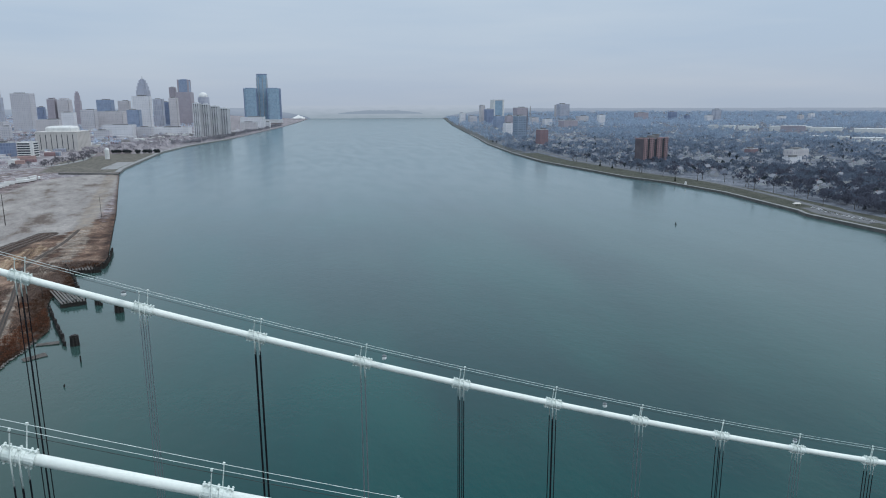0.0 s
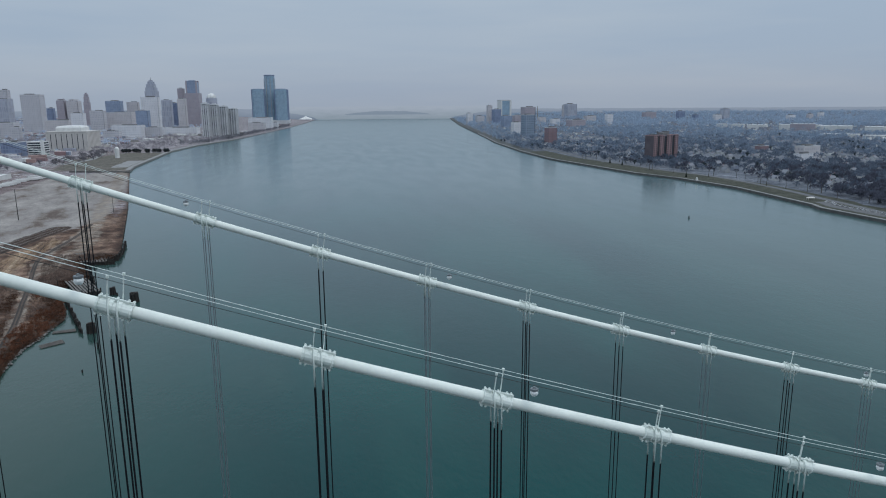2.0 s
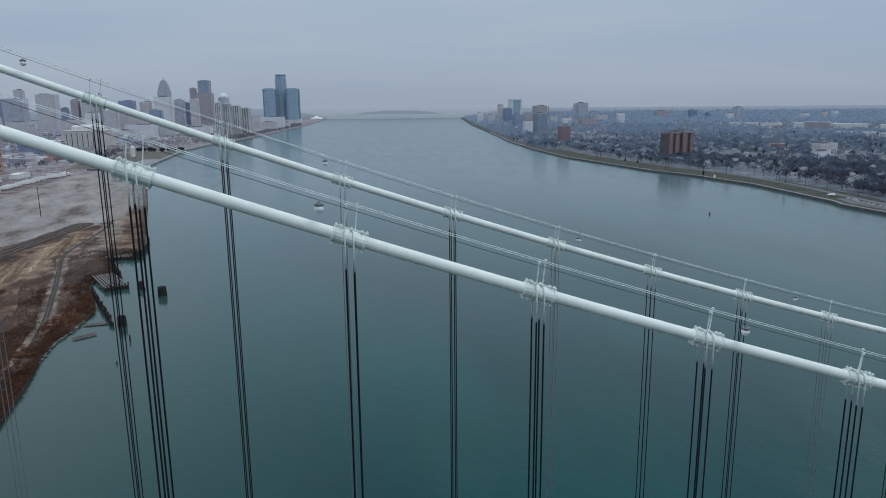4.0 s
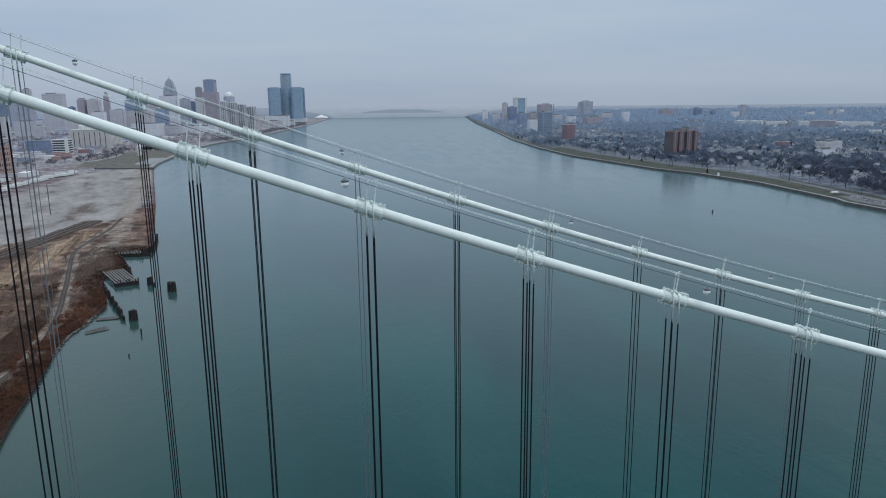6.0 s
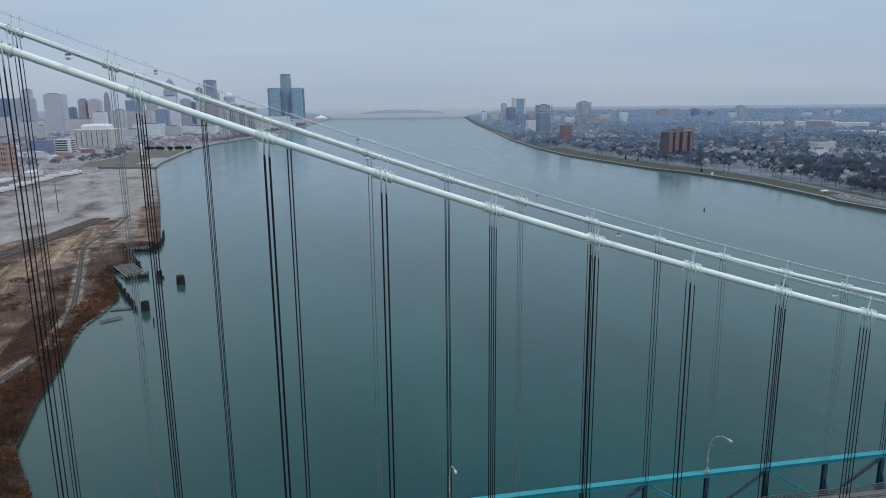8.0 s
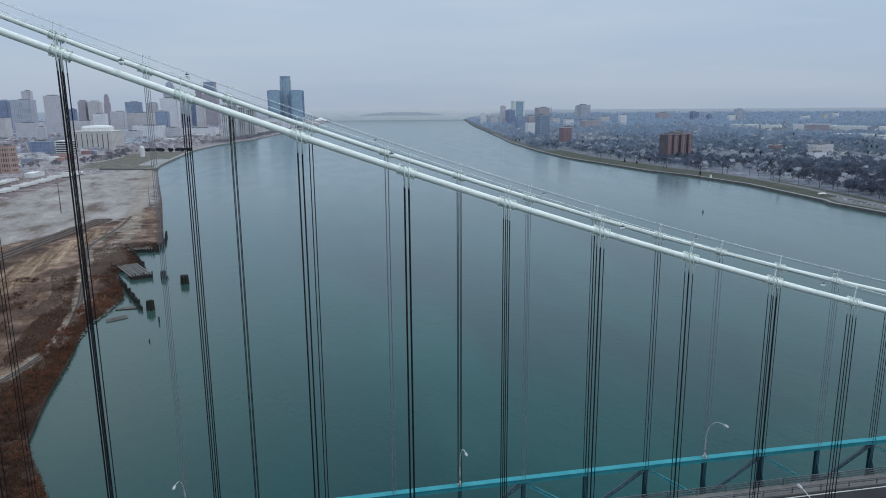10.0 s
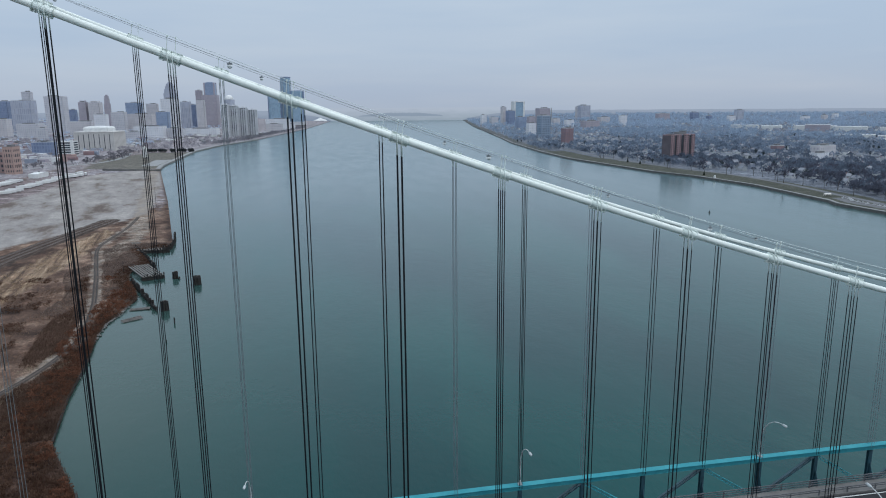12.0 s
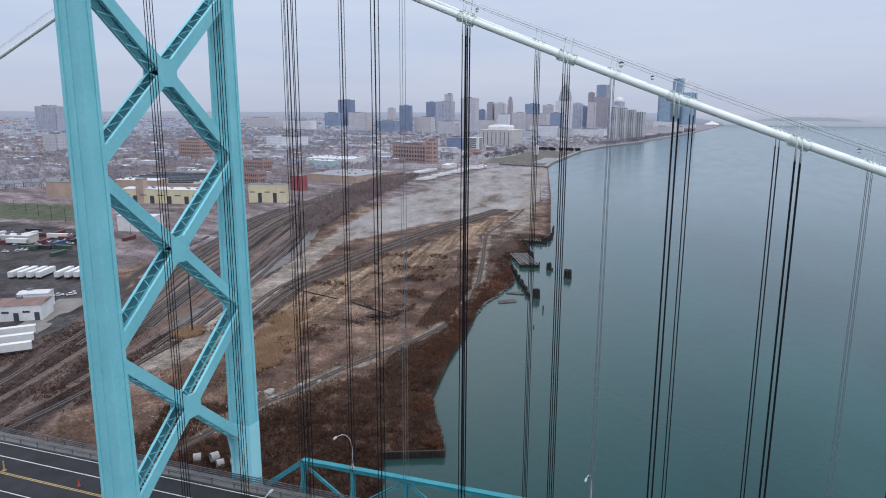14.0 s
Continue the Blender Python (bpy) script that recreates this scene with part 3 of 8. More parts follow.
def cable_z(x):
    return 52.57 + 0.000832 * (x - 278.0) ** 2 if x >= 0 else 116.6 + 0.407 * x


def chord_z(x):
    x = min(x, 203.0)
    return 47.0 + 0.0475 * x - 0.000117 * x * x


def road_z(x):
    return chord_z(x) - 4.4 if x > 0 else 42.6 + 0.043 * x


def leg_size(z):
    """Width along the bridge and across it."""
    k = (117.0 - z) / 74.0
    return 2.5 + 0.9 * k, 1.75 + 0.45 * k


def tower_leg(bm, y):
    """A stepped box column: proud corner strips, recessed faces."""
    zs = [3.0, 43.0, 60.0, 77.0, 97.0, 117.5]
    rings = []
    for z in zs:
        a, b = (s / 2 for s in leg_size(z))
        e, d = 0.42, 0.13
        prof = [(-a, -b), (-a + e, -b), (-a + e, -b + d), (-0.12, -b + d), (-0.12, -b + 0.02), (0.12, -b + 0.02), (0.12, -b + d), (a - e, -b + d), (a - e, -b), (a, -b),
                (a, -b + e), (a - d, -b + e), (a - d, b - e), (a, b - e),
                (a, b), (a - e, b), (a - e, b - d), (0.12, b - d), (0.12, b - 0.02), (-0.12, b - 0.02), (-0.12, b - d), (-a + e, b - d), (-a + e, b), (-a, b),
                (-a, b - e), (-a + d, b - e), (-a + d, -b + e), (-a, -b + e)]
        rings.append([bm.verts.new((px, y + py, z)) for px, py in prof])
    n = len(rings[0])
    for r0, r1 in zip(rings, rings[1:]):
        for k in range(n):
            bm.faces.new((r0[k], r0[(k + 1) % n], r1[(k + 1) % n], r1[k]))
    bm.faces.new(rings[-1])


def build_tower():
    t = thing("bridge_tower", (0, 0, 3), "tall teal painted steel suspension bridge tower with X bracing", "bridge tower")
    off = Matrix.Translation((0, 0, -3))
    for y in (-HALF, HALF):
        bm = bmesh.new()
        tower_leg(bm, y)
        bm.transform(off)
        leg = part("leg", bm, TEAL, t)
        # splice plates every few metres
        for z in (52.0, 64.0, 76.5, 89.0, 101.0):
            a, b = leg_size(z)
            for sx in (-1, 1):
                bm = bmesh.new()
                block(bm, (sx * (a / 2 - 0.21), y - b / 2 - 0.012, z - 3), (0.40, 0.03, 0.9))
                part("splice_plate", bm, TEAL, leg)
            bm = bmesh.new()
            block(bm, (a / 2 + 0.012, y - b / 2 + 0.21, z - 3), (0.03, 0.40, 0.9))
            part("splice_plate", bm, TEAL, leg)
        bm = bmesh.new()
        bar(bm, (-1.6, y, 114.6), (1.6, y, 114.6), 1.5, 1.0, (0, 1, 0))
        pipe(bm, [(-1.5, y, 115.3), (-0.7, y, 115.75), (0, y, 115.85), (0.7, y, 115.75), (1.5, y, 115.3)], 0.5, 10)
        part("cable_saddle", bm, TEAL, t)
        if y > 0:
            a, b = leg_size(47.0)
            bm = bmesh.new()
            for s in (1,):
                block(bm, (0, y - b / 2 - 0.012, 47.0 - 3), (a * 0.99, 0.03, 8.3))
                block(bm, (a / 2 + 0.012, y, 47.0 - 3), (0.03, b * 0.98, 8.3))
            part("repainted_panel", bm, TEAL_LIGHT, leg, "paler freshly painted teal panel")
    # X braces: two solid plates a member with lacing bars between
    nodes = [(97.0, 9.0), (77.3, 9.0), (58.0, 8.95)]
    for zc, half in nodes:
        for s in (-1, 1):
            p = Vector((0, -HALF + 0.6, zc - s * half))
            q = Vector((0, HALF - 0.6, zc + s * half))
            depth = 1.35 if s > 0 else 1.25
            wide = 1.05
            brace = thing("cross_brace", (0, 0, 0))
            brace.parent = t
            brace.location = (0, 0, -3)
            for sx in (-1, 1):
                bm = bmesh.new()
                bar(bm, p + Vector((sx * wide, 0, 0)), q + Vector((sx * wide, 0, 0)), 0.09, depth)
                part("web_plate", bm, TEAL, brace)
                # added dark sheet inside each web: the brace's inner shade as colour
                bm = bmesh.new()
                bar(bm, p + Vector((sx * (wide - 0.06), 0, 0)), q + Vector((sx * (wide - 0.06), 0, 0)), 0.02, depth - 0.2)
                part("inner_face", bm, TEAL_SHADED, brace, "inner face painted dark for shade")
                bm = bmesh.new()
                a = (q - p).normalized()
                up = a.cross(Vector((1, 0, 0)))
                for e in (-1, 1):
                    o = Vector((sx * (wide - 0.16), 0, 0)) + up * (e * (depth / 2 - 0.04))
                    bar(bm, p + o, q + o, 0.30, 0.07)
                part("flange", bm, TEAL, brace)
            bm = bmesh.new()
            a = (q - p).normalized()
            up = a.cross(Vector((1, 0, 0)))
            length = (q - p).length
            n = int(length / 1.05)
            for e in (-1, 1):
                for i in range(n):
                    s0, s1 = length * i / n, length * (i + 1) / n
                    sx = 1 if i % 2 else -1
                    o = up * (e * (depth / 2 - 0.1))
                    bar(bm, p + a * s0 + o + Vector((sx * (wide - 0.1), 0, 0)), p + a * s1 + o + Vector((-sx * (wide - 0.1), 0, 0)), 0.13, 0.04, up)
            part("lacing", bm, TEAL, brace)
        # gussets at the crossing and at the legs
        for sx in (-1, 1):
            bm = bmesh.new()
            ring = [(-1.35, -0.55), (-0.75, -1.5), (0.75, -1.5), (1.35, -0.55), (1.35, 0.55), (0.75, 1.5), (-0.75, 1.5), (-1.35, 0.55)]
            f = [[bm.verts.new((sx * 1.05 + d, y, zc + z - 3)) for y, z in ring] for d in (-0.065, 0.065)]
            bm.faces.new(f[0][::-1])
            bm.faces.new(f[1])
            for k in range(8):
                bm.faces.new((f[0][k], f[0][(k + 1) % 8], f[1][(k + 1) % 8], f[1][k]))
            part("centre_gusset", bm, TEAL, t)
    # knee plates below the lowest braces
    for y in (-1, 1):
        for sx in (-1, 1):
            bm = bmesh.new()
            ring = [(y * (HALF - 0.5), 50.6), (y * (HALF - 0.5), 43.6), (y * (HALF - 1.1), 43.6), (y * (HALF - 2.3), 49.8)]
            f = [[bm.verts.new((sx * 1.05 + d, a, b - 3)) for a, b in ring] for d in (-0.05, 0.05)]
            bm.faces.new(f[0])
            bm.faces.new(f[1][::-1])
            for k in range(4):
                bm.faces.new((f[0][k], f[1][k], f[1][(k + 1) % 4], f[0][(k + 1) % 4]))
            bmesh.ops.recalc_face_normals(bm, faces=bm.faces)
            part("knee_plate", bm, TEAL_LIGHT if y > 0 else TEAL, t)
    return t


build_tower()
bm = bmesh.new()
for y in (-HALF, HALF):
    block(bm, (0, y, 0.2), (9, 9, 5.6))
    block(bm, (0, y, 3.3), (6.5, 6.5, 0.8))
bmesh.ops.bevel(bm, geom=[e for e in bm.edges], offset=0.12, segments=1, affect="EDGES")
tagged(link("tower_pier", bm, CONCRETE), "grey weathered concrete pier under the tower legs", "bridge pier", kind="structure")


def cable_path(y, dz=0.0, dy=0.0):
    xs = [-175, -120, -60, -12] + [v for v in np.arange(0, SPAN_END + 1, PANEL / 2)]
    pts = []
    for x in xs:
        sl = (cable_z(x + 0.1) - cable_z(x - 0.1)) / 0.2 if abs(x) > 0.2 else 0
        k = 1 / math.hypot(1, sl)
        pts.append((x + (0.15 if dz else 0), y + dy, cable_z(x) + dz))
    return pts


def lathe(bm, profile, n=14):
    """Rings (x, radius) about the x axis."""
    rings = [[bm.verts.new((x, r * math.cos(2 * math.pi * k / n), r * math.sin(2 * math.pi * k / n))) for k in range(n)] for x, r in profile]
    for r0, r1 in zip(rings, rings[1:]):
        for k in range(n):
            bm.faces.new((r0[k], r1[k], r1[(k + 1) % n], r0[(k + 1) % n]))
    bm.faces.new(rings[0])
    bm.faces.new(rings[-1][::-1])


def mesh_of(name, bm, mat, smooth=False):
    ob = link(name, bm, mat, smooth)
    me = ob.data
    bpy.data.objects.remove(ob)
    return me


# shared pieces of the cable bands
bm = bmesh.new()
r, R = 0.285, 0.335
lathe(bm, [(-0.68, 0.25), (-0.68, R), (-0.60, R), (-0.58, r), (-0.26, r), (-0.25, R - 0.02), (-0.07, R - 0.02), (-0.06, r), (0.06, r), (0.07, R - 0.02), (0.25, R - 0.02), (0.26, r), (0.58, r), (0.60, R), (0.68, R), (0.68, 0.25)])
for side in (-1, 1):
    block(bm, (0, 0, side * 0.32), (1.3, 0.07, 0.12))
BAND = mesh_of("cable_band", bm, BAND_PAINT)
bm = bmesh.new()
pipe(bm, [(0, -0.17, 0), (0, 0.17, 0)], 0.025, 6)
pipe(bm, [(0, 0.07, 0), (0, 0.14, 0)], 0.058, 6)
pipe(bm, [(0, -0.14, 0), (0, -0.07, 0)], 0.058, 6)
BOLT = mesh_of("bolt", bm, BAND_PAINT)
bm = bmesh.new()
bar(bm, (0, 0, 0.2), (0, 0, 1.32), 0.04, 0.04)
bar(bm, (-0.05, 0, 1.30), (0.05, 0, 1.30), 0.09, 0.10, (0, 1, 0))
STANCHION = mesh_of("stanchion", bm, BAND_PAINT)
# rope loop over the band, painted, with the two white-wrapped tails
bm = bmesh.new()
arc = [(0, 0.34 * math.cos(a), 0.34 * math.sin(a)) for a in np.linspace(0, math.pi, 9)]
pipe(bm, [(0, 0.34, -1.25)] + arc + [(0, -0.34, -1.25)], 0.036, 7)
LOOP = mesh_of("rope_loop", bm, BAND_PAINT, True)
bm = bmesh.new()
pipe(bm, [(0, 0, 0), (0, 0, -1)], 0.038, 6, False)
TAIL = mesh_of("rope", bm, ROPE, True)
bm = bmesh.new()
pipe(bm, [(0, 0, 0), (0, 0, -1)], 0.028, 6, False)
TAIL_GREY = mesh_of("rope", bm, ROPE_GREY, True)
GREY_BAYS = (-2, 1, 4, 6, 9, 11, 14)   # newer bare galvanised ropes on the upstream cable


def build_cables():
    for y in (-HALF, HALF):
        bm = bmesh.new()
        pipe(bm, cable_path(y), 0.245, 16)
        main = tagged(link("main_cable", bm, CABLE_PAINT, True), "thick pale green wrapped main suspension cable", "bridge cable", "main cables")
        for dy in (-0.27, 0.27):
            bm = bmesh.new()
            pipe(bm, cable_path(y, 1.30, dy), 0.014, 5, False)
            part("hand_rope", bm, WIRE_PALE, main)
        bm = bmesh.new()
        pipe(bm, cable_path(y, 1.12, -0.30), 0.012, 5, False)
        part("lighting_wire", bm, BLACK, main, "black lighting wire along the hand rope")
        for k in range(-4, 35):
            x = FIRST + k * PANEL
            if x > SPAN_END:
                break
            sl = (cable_z(x + 0.1) - cable_z(x - 0.1)) / 0.2
            m = Matrix.Translation((x, y, cable_z(x))) @ Matrix.Rotation(-math.atan(sl), 4, "Y")
            band = share("cable_band", BAND, main, m)
            if k < 17:
                for bx in (-0.62, -0.42, 0.0, 0.42, 0.62):
                    for side in (-1, 1):
                        share("bolt", BOLT, band, Matrix.Translation((bx, 0, side * 0.365)))
            for side in (-1, 1):
                share("stanchion", STANCHION, band, Matrix.Rotation(math.atan(sl) + 0.12, 4, "Y") @ Matrix.Translation((0.22 * side, side * 0.27, 0)))
            # suspender: two ropes looped over the band make four tails
            hang = thing("suspender", (x, y, cable_z(x)), "pale galvanised suspender ropes hanging from the main cable" if y > 0 and k in GREY_BAYS else "dark steel suspender ropes hanging from the main cable", "suspender rope", "suspender ropes")
            for dx in (-0.16, 0.16):
                zo = sl * dx
                share("rope_loop", LOOP, hang, Matrix.Translation((dx, 0, zo)))
                for dy in (-0.34, 0.34):
                    drop = cable_z(x) + zo - 1.2 - (chord_z(x) - (0.35 if x > 5 else 1.0))
                    share("rope", TAIL_GREY if y > 0 and k in GREY_BAYS else TAIL, hang, Matrix.Translation((dx, dy, zo - 1.2)) @ Matrix.Diagonal((1, 1, drop, 1)))


build_cables()

# necklace lights on the lighting wire, every second bay
bm = bmesh.new()
pipe(bm, [(0, 0, 0.0), (0, 0, -0.08)], [0.05, 0.08], 10)
pipe(bm, [(0, 0, -0.08), (0, 0, -0.18)], [0.17, 0.17], 12)
for zz in (-0.10, -0.14):
    pipe(bm, [(0, 0, zz), (0, 0, zz - 0.02)], 0.185, 12)
LHOUSE = mesh_of("housing", bm, ROPE_GREY)
bm = bmesh.new()
pipe(bm, [(0, 0, -0.18), (0, 0, -0.30), (0, 0, -0.40), (0, 0, -0.45)], [0.165, 0.18, 0.14, 0.05], 12)
LLENS = mesh_of("lens", bm, LANTERN_LENS, True)
for y in (-HALF, HALF):
    for i in range(-3, 13):
        x = 69.2 + i * 17.95
        e = thing("cable_light", (x, y - 0.30, cable_z(x) + 1.12), "small white lantern hanging from the cable lighting wire", "lantern", "cable lanterns")
        share("housing", LHOUSE, e)
        share("lens", LLENS, e)


# ---- deck and stiffening trusses ----
def strip(bm, y0, y1, zf, thick, xs):
    """A slab along the bridge between y0 and y1, its top at zf(x)."""
    rows = [[bm.verts.new((x, y, zf(x) - t)) for y, t in ((y0, 0), (y1, 0), (y1, thick), (y0, thick))] for x in xs]
    for a, b in zip(rows, rows[1:]):
        for k in range(4):
            bm.faces.new((a[k], b[k], b[(k + 1) % 4], a[(k + 1) % 4]))
    bm.faces.new(rows[0])
    bm.faces.new(rows[-1][::-1])


XS = [float(v) for v in np.arange(-180, SPAN_END + 1, PANEL)]
bm = bmesh.new()
strip(bm, -7.2, 7.2, road_z, 0.5, XS)
tagged(link("road", bm, ASPHALT), "dark worn asphalt bridge roadway", "road", kind="structure")
bm = bmesh.new()
for y0, y1 in ((-9.9, -7.2), (7.2, 9.3)):
    strip(bm, y0, y1, lambda x: road_z(x) + 0.22, 0.7, XS)
tagged(link("pavement", bm, DECK_CONCRETE), "grey concrete walkway and kerb beside the bridge road", "pavement", kind="structure")
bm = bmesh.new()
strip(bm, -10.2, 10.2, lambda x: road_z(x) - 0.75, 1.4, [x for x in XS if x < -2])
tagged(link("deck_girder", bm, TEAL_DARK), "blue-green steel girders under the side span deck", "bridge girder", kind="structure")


def road_lines():
    for y, mat, dash in ((0.13, LINE_YELLOW, 0), (-0.13, LINE_YELLOW, 0), (3.6, LINE_WHITE, 0), (-3.6, LINE_WHITE, 0), (6.8, LINE_WHITE, 0), (-6.8, LINE_WHITE, 0)):
        bm = bmesh.new()
        strip(bm, y - 0.07, y + 0.07, lambda x: road_z(x) + 0.012, 0.02, XS)
        ob = link("road_line", bm, mat)
        tagged(ob, "painted lane line on the bridge road", "road marking", kind="structure")


road_lines()


def railing(y, x0, x1, post, rails, tall):
    top = thing("railing", (0, 0, 0), "low grey metal railing along the bridge walkway", "railing", "bridge railings")
    xs = [v for v in np.arange(x0, x1, post)]
    bm = bmesh.new()
    bar(bm, (0, 0, 0), (0, 0, tall), 0.12, 0.10)
    me = mesh_of("post", bm, DECK_STEEL)
    for x in xs:
        share("post", me, top, Matrix.Translation((x, y, road_z(x) + 0.22)))
    for h in rails:
        bm = bmesh.new()
        strip(bm, y - 0.05, y + 0.05, lambda x: road_z(x) + 0.22 + h, 0.10, [float(v) for v in np.linspace(x0, x1, 30)])
        part("rail", bm, DECK_STEEL, top)


railing(9.15, -175, SPAN_END - 1, PANEL / 2, (0.35, 0.65, 0.95), 0.95)
railing(7.35, -175, SPAN_END - 1, PANEL / 2, (0.55, 0.8), 0.8)


def build_truss(y):
    t = thing("stiffening_truss", (0, y, 43), "teal painted steel stiffening truss beside the bridge road", "bridge truss", "stiffening trusses")
    o = Matrix.Translation((0, -y, -43))
    ks = [k for k in range(-4, 34)]
    xs = [FIRST + k * PANEL for k in ks]
    xs = [x for x in xs if x < SPAN_END]

    def add(name, bm, mat=TEAL_TRUSS, label=""):
        bm.transform(o)
        return part(name, bm, mat, t, label)
    bm = bmesh.new()
    strip(bm, y - 0.32, y + 0.32, chord_z, 0.55, xs)
    strip(bm, y - 0.42, y + 0.42, lambda x: chord_z(x) + 0.03, 0.05, xs)
    add("top_chord", bm, TEAL_CHORD)
    bm = bmesh.new()
    strip(bm, y - 0.32, y + 0.32, lambda x: chord_z(x) - 5.6, 0.6, [2.4] + xs)
    add("bottom_chord", bm)
    x0 = xs[0]
    bm = bmesh.new()
    bar(bm, (x0 + 0.1, y, chord_z(x0) - 0.3), (2.6, y, chord_z(x0) - 5.7), 0.55, 0.6, (0, 1, 0))
    add("end_post", bm, TEAL_CHORD)
    for i, x in enumerate(xs):
        top, low = chord_z(x) - 0.5, chord_z(x) - 5.7
        bm = bmesh.new()
        for s in (-1, 1):
            bar(bm, (x, y + s * 0.2, low), (x, y + s * 0.2, top), 0.42, 0.10, (1, 0, 0))
        bar(bm, (x, y, low), (x, y, top), 0.06, 0.36, (1, 0, 0))
        s = -1 if y > 0 else 1
        # inclined stay from the walkway up to the chord
        # foot widened by a bracket plate
        v = [bm.verts.new((x + dx, y + s * q, z)) for dx in (-0.04, 0.04) for q, z in ((0.2, low + 1.2), (1.15, low + 1.2), (0.2, low + 3.6))]
        for q in ((0, 1, 2), (5, 4, 3), (0, 3, 4, 1), (1, 4, 5, 2), (2, 5, 3, 0)):
            bm.faces.new([v[i] for i in q])
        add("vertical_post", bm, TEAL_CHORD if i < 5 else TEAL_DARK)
        if i + 1 < len(xs):
            xn = xs[i + 1]
            a = (x, y, chord_z(x) - 0.6) if i % 2 == 0 else (x, y, chord_z(x) - 5.6)
            b = (xn, y, chord_z(xn) - 5.6) if i % 2 == 0 else (xn, y, chord_z(xn) - 0.6)
            a, b = Vector(a), Vector(b)
            bm = bmesh.new()
            d = (b - a).normalized()
            up = d.cross(Vector((0, 1, 0)))
            for e in (-1, 1):
                bar(bm, a + up * (e * 0.17), b + up * (e * 0.17), 0.30, 0.07, (0, 1, 0))
            n = 18
            length = (b - a).length
            for j in range(n):
                e = 1 if j % 2 else -1
                bar(bm, a + d * (length * j / n) + up * (e * 0.15), a + d * (length * (j + 1) / n) - up * (e * 0.15), 0.05, 0.05, (0, 1, 0))
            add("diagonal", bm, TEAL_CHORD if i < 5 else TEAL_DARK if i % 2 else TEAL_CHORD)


build_truss(-HALF)
build_truss(HALF)


def street_lamp():
    t = thing("street_lamp", (0, 0, 0), "grey curved street lamp fixed on the teal truss chord", "street lamp", "bridge street lamps")
    bm = bmesh.new()
    arc = [(0, -4.0 * (1 - math.cos(a)), 2.4 + 3.6 * math.sin(a)) for a in np.linspace(0.0, math.pi * 0.47, 13)]
    pipe(bm, [(0, 0, 0), (0, 0, 0.6)], [0.15, 0.11], 10)
    pipe(bm, [(0, 0, 0.6), (0, 0, 1.5)] + arc, [0.10, 0.085] + [0.07 - 0.0022 * k for k in range(13)], 8)
    part("pole", bm, POLE, t, smooth=True)
    bm = bmesh.new()
    block(bm, (0, 0, 0.05), (0.5, 0.5, 0.1))
    part("base_plate", bm, GALV, t)
    bm = bmesh.new()
    pipe(bm, [(0, -3.55, 5.98), (0, -3.8, 6.0), (0, -4.25, 6.02), (0, -4.38, 6.02)], [0.06, 0.15, 0.15, 0.05], 10)
    part("lamp_head", bm, LAMP_WHITE, t, "white lamp head", True)
    return t


lamp = street_lamp()
first = True
for k in (-3, 1, 5, 9, 13, 17, 21):
    x = FIRST + k * PANEL
    for y in (HALF, -HALF):
        m = Matrix.Translation((x, y, chord_z(x) + 0.03)) @ Matrix.Rotation(0 if y > 0 else math.pi, 4, "Z")
        if first:
            lamp.matrix_basis = m
            first = False
        else:
            copy_thing(lamp, m)


# ---- buildings: materials ----
def facade(name, wall, glass, wide, tall, joint=0.35, rough=0.6, tint=0.25):
    """Far facades: rows of windows in a wall, in true storey heights."""
    m, n, l, b = nodes_of(name)
    if not any(k in name for k in ("blue", "dark", "teal")):
        wall = (wall[0] * 1.07, wall[1] * 1.01, wall[2] * 0.92)
        glass = tuple(0.65 * g * k + 0.35 * c for g, k, c in zip(glass, (1.05, 1.0, 0.93), wall))
    co = n.new("ShaderNodeTexCoord")
    sep, com = n.new("ShaderNodeSeparateXYZ"), n.new("ShaderNodeCombineXYZ")
    l.new(co.outputs["Object"], sep.inputs[0])
    add = n.new("ShaderNodeMath")
    l.new(sep.outputs["X"], add.inputs[0])
    l.new(sep.outputs["Y"], add.inputs[1])
    l.new(add.outputs[0], com.inputs[0])
    l.new(sep.outputs["Z"], com.inputs[1])
    br = n.new("ShaderNodeTexBrick")
    br.offset = 0.0
    br.inputs["Scale"].default_value = 1.0
    br.inputs["Brick Width"].default_value, br.inputs["Row Height"].default_value = wide * 1.8, tall * 1.8
    br.inputs["Mortar Size"].default_value = joint * tall * 0.8
    br.inputs["Mortar Smooth"].default_value = 0.05
    g2 = tuple(min(1.0, c * (1 + tint) + 0.02) for c in glass)
    br.inputs["Color1"].default_value, br.inputs["Color2"].default_value = (*glass, 1), (*g2, 1)
    br.inputs["Mortar"].default_value = (*wall, 1)
    l.new(com.outputs[0], br.inputs["Vector"])
    st = n.new("ShaderNodeTexNoise")
    st.inputs["Scale"].default_value, st.inputs["Detail"].default_value = 0.05, 5.0
    l.new(co.outputs["Object"], st.inputs["Vector"])
    mr = n.new("ShaderNodeMapRange")
    mr.inputs["To Min"].default_value, mr.inputs["To Max"].default_value = 0.78, 1.15
    l.new(st.outputs[0], mr.inputs["Value"])
    mul = n.new("ShaderNodeVectorMath")
    mul.operation = "SCALE"
    l.new(br.outputs["Color"], mul.inputs[0])
    l.new(mr.outputs[0], mul.inputs["Scale"])
    l.new(mul.outputs[0], b.inputs["Base Color"])
    b.inputs["Roughness"].default_value = rough
    return m


